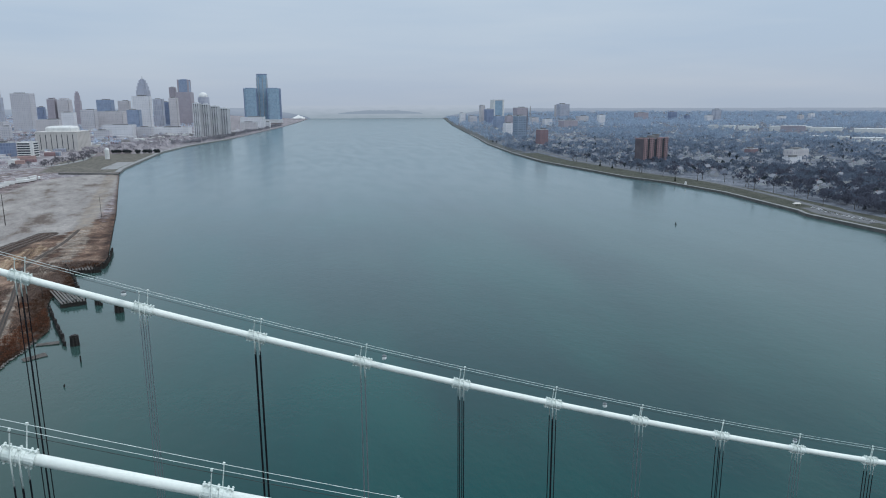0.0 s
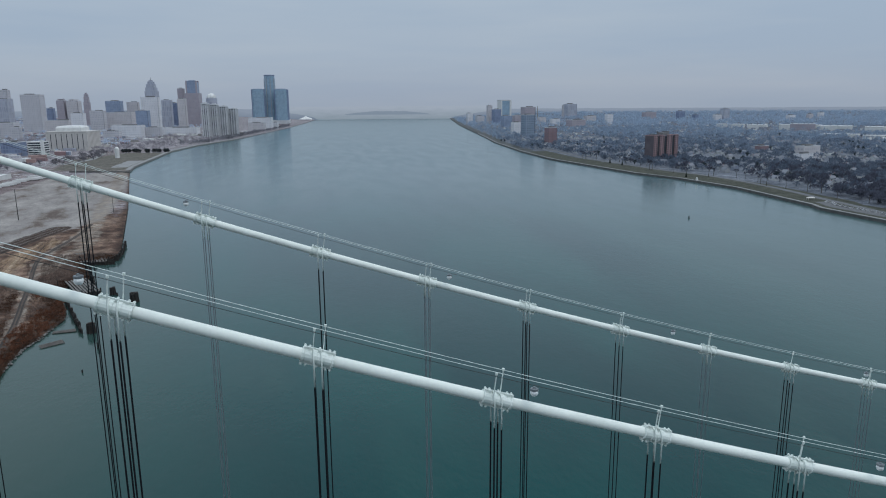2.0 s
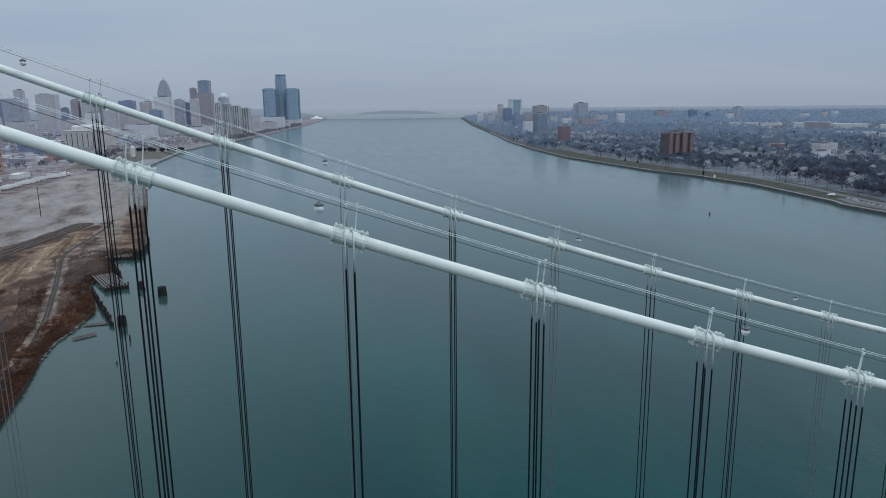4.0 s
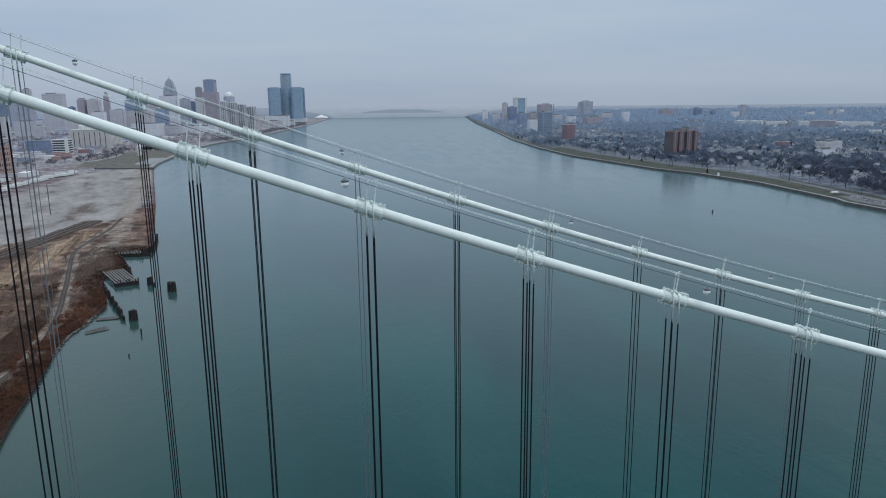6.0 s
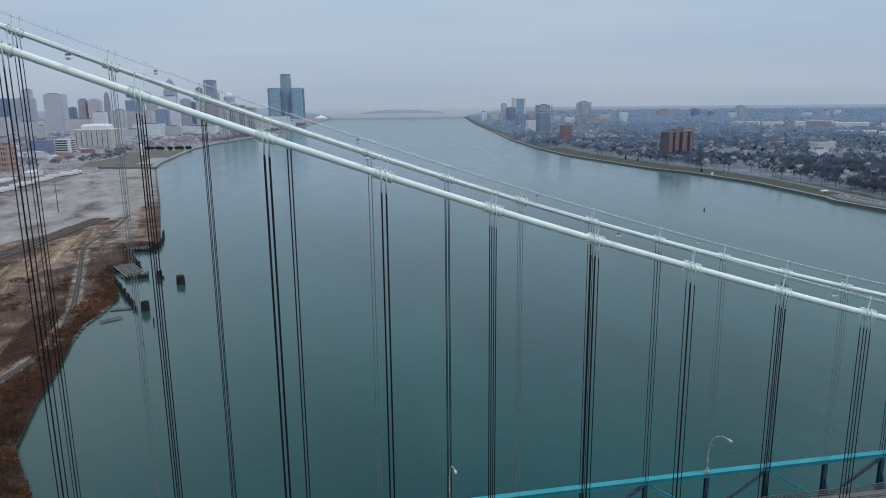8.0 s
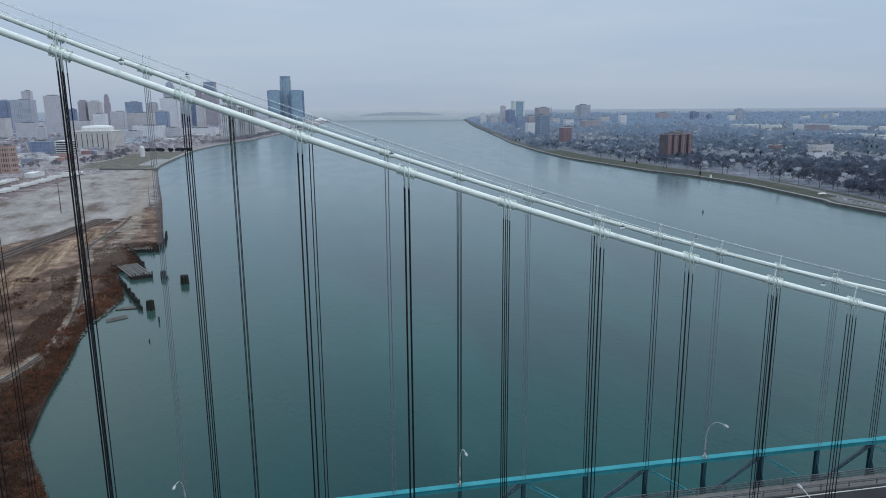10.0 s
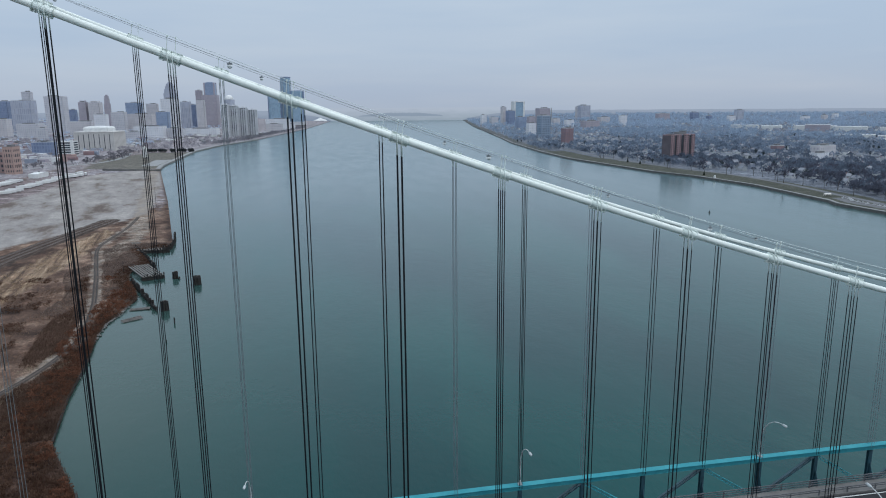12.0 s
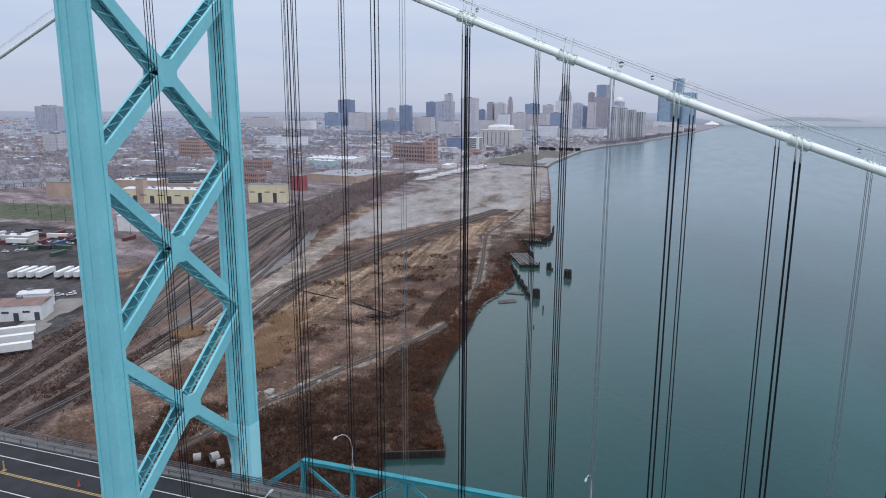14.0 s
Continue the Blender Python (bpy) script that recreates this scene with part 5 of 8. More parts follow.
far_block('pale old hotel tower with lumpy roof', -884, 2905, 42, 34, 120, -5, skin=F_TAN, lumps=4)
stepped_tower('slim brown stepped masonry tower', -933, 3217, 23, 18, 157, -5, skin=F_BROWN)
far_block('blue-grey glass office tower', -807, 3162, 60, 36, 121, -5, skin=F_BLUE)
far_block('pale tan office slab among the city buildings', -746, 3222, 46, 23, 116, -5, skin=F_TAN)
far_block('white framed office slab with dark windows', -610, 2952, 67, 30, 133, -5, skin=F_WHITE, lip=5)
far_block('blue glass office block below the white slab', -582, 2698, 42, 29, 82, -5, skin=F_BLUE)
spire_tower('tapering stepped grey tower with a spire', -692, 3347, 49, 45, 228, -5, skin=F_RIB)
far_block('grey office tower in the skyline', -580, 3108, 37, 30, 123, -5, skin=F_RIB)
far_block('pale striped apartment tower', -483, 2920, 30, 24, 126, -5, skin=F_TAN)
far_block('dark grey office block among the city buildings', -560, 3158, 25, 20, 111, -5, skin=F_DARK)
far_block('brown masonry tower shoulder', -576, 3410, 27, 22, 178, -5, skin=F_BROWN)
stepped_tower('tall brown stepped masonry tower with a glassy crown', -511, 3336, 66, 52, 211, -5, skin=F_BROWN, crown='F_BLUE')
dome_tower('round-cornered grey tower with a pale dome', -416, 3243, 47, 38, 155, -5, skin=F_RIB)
ribbed_slab('beige riverside apartment slab with vertical ribs', -275, 2176, 19, 31, 103, -3)
ribbed_slab('beige riverside apartment slab with vertical ribs', -253, 2202, 20, 32, 100, -3)
ribbed_slab('beige riverside apartment slab with vertical ribs', -229, 2228, 21, 33, 94, -3)
ribbed_slab('beige riverside apartment slab with vertical ribs', -204, 2255, 23, 36, 87, -3)
far_block('dark glass office slab standing alone', -1084, 2349, 44, 22, 108, -5, skin=F_DARK, lip=2)
far_block('tan hotel block with small windows', -1019, 2379, 71, 35, 65, -5, skin=F_TAN)
far_block('dark casino tower far off', -1615, 2817, 71, 35, 137, -5, skin=F_DARK)
far_block('low dark glass wing of the casino', -1643, 2744, 75, 37, 77, -5, skin=F_BLUE)
far_block('pale stone public building with glass side', -1319, 2418, 84, 51, 80, -5, skin=F_TAN)
far_block('tan office tower far off', -1467, 2995, 30, 24, 99, -5, skin=F_TAN)
far_block('teal glass mid-rise block', -1223, 2467, 87, 44, 49, -5, skin=F_BLUE)
far_block('long pale stone block far off', -1891, 2553, 167, 50, 55, -5, skin=F_TAN)
far_block('long white low building', -1589, 2385, 140, 42, 47, -5, skin=F_WHITE)
far_block('long white metal industrial shed', -929, 1350, 97, 39, 28, -5, skin=F_WHITE)
far_block('long blue-grey office block with dark window bands', -2336, 1829, 124, 37, 100, -5, skin=F_RIB, lumps=2)
far_block('grey stone apartment block', -1254, 980, 45, 22, 40, -5, skin=F_GRID)
brick_block('old orange brick factory with window rows', -864, 964, 57, 29, 36, -5, floors=5, bays=12)
brick_block('old brick factory with tall end block', -452, 1052, 84, 21, 32, -12, floors=4, bays=14)
brick_block('orange brick end tower of the factory', -408, 1025, 15, 17, 41, -12, floors=5, bays=4)
brick_block('red brick factory block', -575, 768, 38, 19, 20, -5, floors=3, bays=9)
brick_block('dark red brick warehouse', -481, 638, 26, 15, 18, -5, floors=2, bays=8)
low_shed('bright red painted shed', -391, 601, 15, 12, 19, -5, wall=PAINT_RED, roof=ROOF_GREY)
low_shed('wide tan brick warehouse with flat grey roof', -400, 740, 78, 90, 11, -8, wall=BRICK_TAN, roof=ROOF_FELT)
low_shed('white flat roofed warehouse', -556, 958, 85, 60, 13, 8, wall=PAINT_WHITE, roof=ROOF_PALE)
low_shed('pale teal painted shed', -524, 869, 45, 23, 15, -5, wall=PAINT_TEAL, roof=ROOF_PALE)
low_shed('yellow painted freight shed with dark doors', -361, 504, 37, 13, 20, 22, wall=PAINT_YELLOW, roof=ROOF_GREY, doors=5)
low_shed('long yellow brick freight depot', -452, 462, 81, 24, 16, 14, wall=PAINT_YELLOW, roof=ROOF_PALE, doors=9)
low_shed('broad flat roofed freight depot with rows of dark roof lights', -535, 556, 108, 125, 14, 20, wall=BRICK_TAN, roof=ROOF_FELT, monitors=7)
low_shed('slim orange brick stair tower of the depot', -471, 449, 8, 8, 26, 14, wall=BRICK_TAN, roof=ROOF_FELT)
low_shed('orange brick depot wing', -512, 490, 46, 23, 20, 14, wall=BRICK_TAN, roof=ROOF_PALE)
low_shed('tan depot with rows of roof lights', -563, 457, 58, 29, 19, 14, wall=BRICK_TAN, roof=ROOF_GREY)
low_shed('white open canopy over the trailer park', -350, 962, 12, 36, 8, 0, wall=PAINT_WHITE, roof=PAINT_WHITE)
low_shed('pale office block of the depot', -561, 629, 24, 14, 17, 14, wall=PAINT_CREAM, roof=ROOF_PALE)
low_shed('white workshop with a brown roof', -228, 139, 25, 14, 9, 34, wall=PAINT_WHITE, roof=ROOF_RUST, doors=6)
low_shed('white workshop annexe with a pale metal roof', -234, 153, 13, 8, 9.5, 34, wall=PAINT_WHITE, roof=ROOF_PALE)
low_shed('white flat shed by the vehicle yard', -350, 329, 31, 12, 14, 14, wall=PAINT_WHITE, roof=ROOF_PALE)
low_shed('pale low shed by the vehicle yard', -387, 258, 21, 10, 8, 14, wall=PAINT_CREAM, roof=ROOF_PALE)
arena('beige ribbed arena with a white roof', -474, 1626, 87, 70, 43, -5)
louvre_block('white car park with horizontal louvres', -476, 1433, 29, 26, 31, -5)
far_block('dark glass block beside the car park', -530, 1456, 38, 23, 29, -5, skin=F_DARK)
far_block('long white low riverside building', -520, 2249, 90, 36, 40, -5, skin=F_WHITE)
far_block('white convention building by the river', -391, 2394, 110, 44, 27, -5, skin=F_WHITE)
far_block('grey low block among the city buildings', -450, 2265, 47, 23, 32, -5, skin=F_GRID)
far_block('white terraced riverside building', -175, 2878, 90, 54, 49, -5, skin=F_WHITE)
far_block('brick and white riverside terminal', -172, 2669, 61, 31, 34, -5, skin=F_TAN)
far_block('white low block with tower', -694, 2352, 37, 22, 77, -5, skin=F_WHITE)
far_block('grey office block among the city buildings', -755, 2756, 49, 29, 82, -5, skin=F_GRID)
far_block('tan office block among the city buildings', -696, 2837, 91, 46, 75, -5, skin=F_TAN)
far_block('pale low block among the city buildings', -781, 2103, 23, 14, 42, -5, skin=F_GRID)
far_block('grey block beyond the arena', -547, 2174, 45, 22, 26, -5, skin=F_GRID)
far_block('grey mid-rise block among the city buildings', -883, 2283, 65, 39, 51, -5, skin=F_GRID)
far_block('pale mid-rise block among the city buildings', -778, 2429, 69, 41, 54, -5, skin=F_TAN)
far_block('white mid-rise block far in the town', 1226, 2654, 31, 16, 52, 20, skin=F_WHITE)
far_block('white low block below the hotel', 1006, 2683, 38, 19, 36, 20, skin=F_WHITE)
far_block('grey-brown block behind the glass tower', 849, 2686, 37, 19, 51, 20, skin=F_BROWN)
far_block('tan low block by the hotel', 1022, 2908, 36, 18, 38, 20, skin=F_TAN)
far_block('pinkish brick block by the hotel', 1019, 2477, 67, 33, 36, 20, skin=F_BROWN)
far_block('pale block among the far trees', 1304, 3058, 55, 27, 40, 20, skin=F_TAN)
far_block('white block far along the river', 787, 3330, 28, 14, 53, 20, skin=F_WHITE)
far_block('grey block far along the river', 791, 3120, 37, 19, 43, 20, skin=F_GRID)
far_block('pale slab far in the town', 1810, 2823, 39, 19, 44, 20, skin=F_WHITE)
far_block('pale block far in the town', 2005, 2594, 38, 19, 43, 20, skin=F_WHITE)
far_block('tan block far in the town', 2102, 2604, 27, 14, 47, 20, skin=F_TAN)
far_block('white water works far in the town', 2341, 2844, 30, 15, 49, 20, skin=F_WHITE)
framed_tower('glass hotel tower in a broad white frame', 1102, 3857, 70, 35, 116, 20)
far_block('tall grey hotel tower with pale end walls', 1338, 3416, 57, 34, 94, 20, skin=F_RIB, lip=4)
far_block('pale side tower of the hotel', 1320, 3459, 20, 16, 88, 20, skin=F_TAN)
far_block('teal glass riverside apartment tower', 628, 1800, 29, 23, 67, 20, skin=F_TEAL)
far_block('grey brick tower behind', 800, 2376, 45, 27, 85, 20, skin=F_BROWN)
far_block('white riverside apartment block', 648, 1991, 26, 16, 42, 20, skin=F_WHITE)
far_block('grey apartment tower among the city buildings', 851, 3181, 21, 17, 90, 20, skin=F_TAN)
far_block('dark apartment tower among the city buildings', 873, 3131, 35, 28, 73, 20, skin=F_DARK)
far_block('blue-grey apartment block by the river', 776, 2587, 34, 24, 52, 20, skin=F_BLUE)
far_block('dull red brick apartment block with pale bands', 574, 1443, 21, 17, 44, 20, skin=F_REDB)
far_block('brown far apartment slab', 1634, 3129, 69, 28, 53, 20, skin=F_BROWN)
far_block('dark far apartment tower', 1709, 2966, 36, 21, 59, 20, skin=F_DARK)
far_block('small far apartment tower', 1764, 2929, 23, 16, 44, 20, skin=F_DARK)
far_block('far tower with pale end wall', 1848, 2828, 34, 24, 70, 20, skin=F_RIB)
far_block('long pink low block in the town', 1231, 3114, 145, 58, 14, 20, skin=F_BROWN)
far_block('long white hospital block among trees', 863, 984, 43, 17, 25, 20, skin=F_TAN)
far_block('low white wing among trees', 834, 954, 33, 13, 15, 20, skin=F_WHITE)
far_block('red brick school among trees', 858, 1098, 21, 13, 19, 20, skin=F_REDB)
red_tower('wide red brick apartment tower with balcony bays', 621, 1016, 61, 18, 45, 24)
low_shed('long low white shed far in the town', 1461, 2161, 86, 30, 24, -42, wall=PAINT_WHITE, roof=ROOF_PALE)
low_shed('long low white shed far in the town', 1512, 2085, 60, 30, 23, -42, wall=PAINT_WHITE, roof=ROOF_PALE)
low_shed('long low white shed far in the town', 1590, 1975, 120, 40, 25, -42, wall=PAINT_WHITE, roof=ROOF_PALE)
low_shed('long low white shed far in the town', 1640, 1880, 90, 40, 24, -42, wall=PAINT_WHITE, roof=ROOF_PALE)
low_shed('long low white shed far in the town', 1712, 1745, 130, 40, 24, -42, wall=PAINT_WHITE, roof=ROOF_PALE)
low_shed('long low white shed far in the town', 1395, 1560, 90, 26, 15, -42, wall=PAINT_WHITE, roof=ROOF_PALE)
low_shed('long low white shed far in the town', 1440, 1480, 70, 30, 14, -42, wall=PAINT_WHITE, roof=ROOF_PALE)
low_shed('long low white shed far in the town', 1400, 1350, 100, 24, 14, -42, wall=PAINT_WHITE, roof=ROOF_PALE)
low_shed('long low rust brown shed far in the town', 1565, 1930, 70, 24, 29, -42, wall=F_BROWN, roof=ROOF_PALE)
far_block('white riverside block at the water edge', -122, 2934, 23, 18, 28, -5, skin=F_WHITE)



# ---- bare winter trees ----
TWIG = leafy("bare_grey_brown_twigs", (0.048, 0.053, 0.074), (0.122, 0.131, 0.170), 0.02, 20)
TWIG_RED = leafy("bare_reddish_twigs", (0.130, 0.098, 0.094), (0.290, 0.232, 0.222), 0.02, 20)
# city and far twigs carry distance haze in their pale, bluish colour
TWIG_CITY = leafy("haze_paled_city_trees", (0.190, 0.175, 0.195), (0.370, 0.348, 0.378), 0.01, 20)
TWIG_FAR = leafy("haze_paled_far_woods", (0.400, 0.465, 0.580), (0.500, 0.570, 0.690), 0.01, 20)
BARK = surface("grey_bark", (0.045, 0.038, 0.035), (0.10, 0.088, 0.08), 0.95, 1.0, 8, 0.3)
FIR = leafy("dark_evergreen", (0.012, 0.020, 0.016), (0.030, 0.043, 0.032), 0.5, 8)
REED = leafy("dry_reeds", (0.170, 0.118, 0.078), (0.390, 0.290, 0.195), 0.05, 12)
DARK_BRUSH = leafy("dark_wet_brush", (0.022, 0.013, 0.010), (0.112, 0.062, 0.045), 0.06, 10)
SCRUB = leafy("rust_brown_scrub", (0.034, 0.020, 0.016), (0.160, 0.102, 0.078), 0.05, 12)
WEED = leafy("dry_brown_weeds", (0.065, 0.040, 0.030), (0.250, 0.165, 0.120), 0.05, 12)
HOUSE_WALL = surface("house_siding", (0.12, 0.125, 0.14), (0.46, 0.47, 0.485), 0.8, 0.02, 8, 0.0, per_piece=0.7)
# wall colour with the haze of the far town mixed in
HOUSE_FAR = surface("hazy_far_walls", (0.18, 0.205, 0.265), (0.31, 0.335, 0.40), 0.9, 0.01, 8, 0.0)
SHINGLE = surface("house_shingles", (0.07, 0.074, 0.09), (0.19, 0.20, 0.23), 0.9, 0.05, 8, 0.0, per_piece=0.6)


def twig_cloud(rnd, x, y, z, tall, spread, n, verts, faces, width):
    """A bare crown: many thin rising twigs about a trunk, as slender triangles."""
    b = len(verts)
    verts += [(x - width, y, z), (x + width, y, z), (x, y, z + tall * 0.6)]
    faces.append((b, b + 1, b + 2))
    for _ in range(n):
        a, q = rnd.uniform(0, 6.283), rnd.random() ** 0.6
        h0 = rnd.uniform(0.18, 0.55) * tall
        r0 = spread * q * 0.25
        h1 = tall * (0.45 + 0.55 * (1 - 0.75 * q * q) * rnd.uniform(0.75, 1.0))
        r1 = spread * q
        ca, sa = math.cos(a), math.sin(a)
        wob = rnd.uniform(-0.25, 0.25) * spread
        p0 = (x + ca * r0, y + sa * r0, z + h0)
        p1 = (x + ca * r1 - sa * wob, y + sa * r1 + ca * wob, z + h1)
        w = width * rnd.uniform(0.7, 1.5)
        b = len(verts)
        verts += [(p0[0] - sa * w, p0[1] + ca * w, p0[2]), (p0[0] + sa * w, p0[1] - ca * w, p0[2] + w), p1,
                  (p1[0] + rnd.uniform(-1, 1) * spread * 0.25, p1[1] + rnd.uniform(-1, 1) * spread * 0.25, p1[2] - rnd.uniform(0, 0.16) * tall),
                  ((p0[0] + p1[0]) / 2, (p0[1] + p1[1]) / 2, (p0[2] + p1[2]) / 2)]
        faces += [(b, b + 1, b + 2), (b + 4, b + 2, b + 3)]


def woods(name, label, seed, places, mat, tall, spread, n, width):
    rnd = random.Random(seed)
    verts, faces = [], []
    for x, y in places:
        k = rnd.uniform(0.7, 1.25)
        twig_cloud(rnd, x, y, land_z(x, y) - 0.2, tall * k, spread * k, n, verts, faces, width)
    return tagged(sheet(name, verts, faces, mat), label, "trees", kind="stuff")


rnd = random.Random(11)


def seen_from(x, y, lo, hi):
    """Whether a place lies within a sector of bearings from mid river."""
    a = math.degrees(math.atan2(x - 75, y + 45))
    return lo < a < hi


# bare woods over the town: dark close by, painted paler with haze further off
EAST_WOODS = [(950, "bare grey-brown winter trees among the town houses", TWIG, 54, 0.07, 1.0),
              (1400, "bare winter trees behind the first streets", leafy("faintly_hazed_woods", (0.067, 0.082, 0.114), (0.160, 0.192, 0.248)), 36, 0.11, 1.0),
              (1950, "bare winter trees further into the town", leafy("hazed_town_woods", (0.119, 0.150, 0.204), (0.228, 0.280, 0.358)), 24, 0.17, 1.1),
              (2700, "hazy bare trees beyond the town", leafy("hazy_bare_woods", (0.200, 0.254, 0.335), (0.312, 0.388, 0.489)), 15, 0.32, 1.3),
              (9000, "far hazy bare woods over the town", leafy("far_hazed_woods", (0.288, 0.360, 0.462), (0.377, 0.462, 0.577)), 9, 0.7, 1.6)]
groves = [[] for _ in EAST_WOODS]
firs = []


def tree_share(r, a):
    """How densely the town is planted at a distance and bearing: thin round the sheds and the tall blocks."""
    if 2280 < r < 2680 and 33 < a < 48 or 1830 < r < 2060 and 40 < a < 48:
        return 0.12
    return 0.5 if a < 22 and 1700 < r < 3500 else 1.0


planted = 0
while planted < 11000:
    r, bearing = 430 + 4270 * rnd.random() ** 1.25, rnd.uniform(5, 49)
    x, y = 75 + r * math.sin(radians(bearing)), -45 + r * math.cos(radians(bearing))
    if x < shore_e(y) + (52 if y < 1300 else 12) or math.hypot(x, y) > 4750 or rnd.random() > tree_share(r, bearing):
        continue
    if noise.noise((x * 0.006, y * 0.006, 2)) + rnd.uniform(-0.45, 0.45) < -0.08:
        continue
    planted += 1
    if r < 2200 and rnd.random() < 0.07:
        firs.append((x, y))
        continue
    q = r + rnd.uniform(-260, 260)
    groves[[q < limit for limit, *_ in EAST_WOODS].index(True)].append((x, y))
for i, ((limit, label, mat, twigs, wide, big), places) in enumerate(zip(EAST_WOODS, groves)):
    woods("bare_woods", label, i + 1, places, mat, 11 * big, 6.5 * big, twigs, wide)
woods("evergreens", "dark evergreen trees between the town houses", 14, firs, leafy("dull_evergreen", (0.030, 0.042, 0.050), (0.062, 0.078, 0.088)), 10, 3.2, 46, 0.22)

belt, town_w, town_far = [], [], []
BELT = [(-217, 350), (-234, 427), (-263, 529), (-292, 649), (-330, 800), (-372, 787), (-335, 620), (-290, 470), (-250, 388)]
while len(belt) < 1000:
    x, y = rnd.uniform(-380, -205), rnd.uniform(345, 800)
    if in_plan(x, y, BELT):
        belt.append((x, y))
while len(town_w) < 6800:
    y = rnd.uniform(350, 2300)
    x = -330 - y * 0.12 - 1400 * rnd.random()
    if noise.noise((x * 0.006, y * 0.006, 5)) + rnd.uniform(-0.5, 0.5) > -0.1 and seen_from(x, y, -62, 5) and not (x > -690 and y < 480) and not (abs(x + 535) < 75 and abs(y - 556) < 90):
        town_w.append((x, y))
while len(town_far) < 4200:
    y = rnd.uniform(1500, 4600)
    x = -420 - 3600 * rnd.random()
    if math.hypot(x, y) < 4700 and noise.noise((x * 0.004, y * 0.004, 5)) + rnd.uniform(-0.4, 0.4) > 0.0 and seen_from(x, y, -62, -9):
        town_far.append((x, y))
for i in range(420):
    y = 1500 + 980 * rnd.random() ** 1.2
    town_w.append((shore_w(y) - 25 - 260 * rnd.random(), y))
woods("bare_woods", "belt of bare brown saplings beside the rail yard", 4, belt, TWIG_RED, 7.0, 3.4, 30, 0.075)
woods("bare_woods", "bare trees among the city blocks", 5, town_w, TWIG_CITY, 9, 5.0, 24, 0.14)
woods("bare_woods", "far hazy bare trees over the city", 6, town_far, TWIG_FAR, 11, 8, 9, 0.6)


def bare_tree(label, tall, seed):
    """A single bare tree: trunk, forking limbs, twigs at their tips."""
    r = random.Random(seed)
    e = thing("bare_tree", (0, 0, 0), label, "tree", "riverside trees")
    limbs, tips = [], []

    def grow(p, d, length, rad, level):
        q = p + d * length
        limbs.append((p, q, rad, rad * 0.62))
        if level == 3:
            tips.append((q, d))
            return
        for _ in range(3):
            v = (d + Vector((r.uniform(-0.75, 0.75), r.uniform(-0.75, 0.75), r.uniform(-0.1, 0.5)))).normalized()
            grow(q, v, length * r.uniform(0.6, 0.82), rad * 0.58, level + 1)
    grow(Vector((0, 0, tall * 0.22)), Vector((0.05, 0, 1)).normalized(), tall * 0.22, tall * 0.02, 0)
    bm = bmesh.new()
    pipe(bm, [(0, 0, -0.3), (0, 0, tall * 0.1), (0, 0, tall * 0.24)], [tall * 0.032, tall * 0.024, tall * 0.02], 8)
    for p, q, a, b in limbs:
        pipe(bm, [p, q], [a, b], 4, False)
    part("trunk", bm, BARK, e)
    verts, faces = [], []
    for q, d in tips:
        for _ in range(26):
            v = (d + Vector((r.uniform(-1, 1), r.uniform(-1, 1), r.uniform(-0.4, 0.7)))).normalized() * tall * r.uniform(0.05, 0.15)
            s = Vector((r.uniform(-1, 1), r.uniform(-1, 1), r.uniform(-1, 1))).normalized() * 0.075
            o = q - d * tall * 0.05 * r.random()
            b = len(verts)
            verts += [tuple(o - s), tuple(o + s), tuple(o + v)]
            faces.append((b, b + 1, b + 2))
    crown = sheet("crown", verts, faces, TWIG)
    crown.parent = e
    return e


def fir(label, tall, seed):
    r = random.Random(seed)
    e = thing("fir_tree", (0, 0, 0), label, "tree", "riverside firs")
    bm = bmesh.new()
    pipe(bm, [(0, 0, -0.3), (0, 0, tall * 0.9)], [tall * 0.03, 0.03], 7)
    part("trunk", bm, BARK, e)
    verts, faces = [], []
    for i in range(420):
        k = r.random() ** 0.7
        z = tall * (0.06 + 0.94 * (1 - k))
        rad = tall * 0.27 * k * r.uniform(0.65, 1.1) + 0.1
        a = r.uniform(0, 6.283)
        w = tall * 0.035
        b = len(verts)
        ca, sa = math.cos(a), math.sin(a)
        verts += [(ca * rad * 0.2 - sa * w, sa * rad * 0.2 + ca * w, z + tall * 0.03), (ca * rad * 0.2 + sa * w, sa * rad * 0.2 - ca * w, z), (ca * rad, sa * rad, z - tall * 0.05 * r.random())]
        faces.append((b, b + 1, b + 2))
    crown = sheet("crown", verts, faces, FIR)
    crown.parent = e
    return e


def plant(proto, spots):
    for i, (x, y, s, a) in enumerate(spots):
        m = Matrix.Translation((x, y, land_z(x, y))) @ Matrix.Rotation(a, 4, "Z") @ Matrix.Diagonal((s, s, s, 1))
        if i == 0:
            proto.matrix_basis = m
        else:
            c = copy_thing(proto, Matrix.Translation((x, y, land_z(x, y))) @ Matrix.Rotation(a, 4, "Z"))
            c.scale = (s, s, s)


rnd = random.Random(5)
for k in range(3):
    spots = []
    for i in range(11):
        y = 450 + 62 * i + rnd.uniform(-18, 18) + 21 * k
        spots.append((shore_e(y) + rnd.uniform(34, 62), y, rnd.uniform(0.75, 1.25), rnd.uniform(0, 6)))
    plant(bare_tree("bare grey riverside tree on the park lawn", 14, 31 + k), spots)
plant(fir("dark green fir tree on the riverside lawn", 7, 3), [(shore_e(776) + 12, 776, 1.0, 0), (shore_e(990) + 40, 990, 1.2, 1), (shore_e(950) + 38, 950, 1.1, 2), (shore_e(510) + 62, 512, 1.25, 2.5), (shore_e(470) + 66, 474, 1.1, 0.4)])


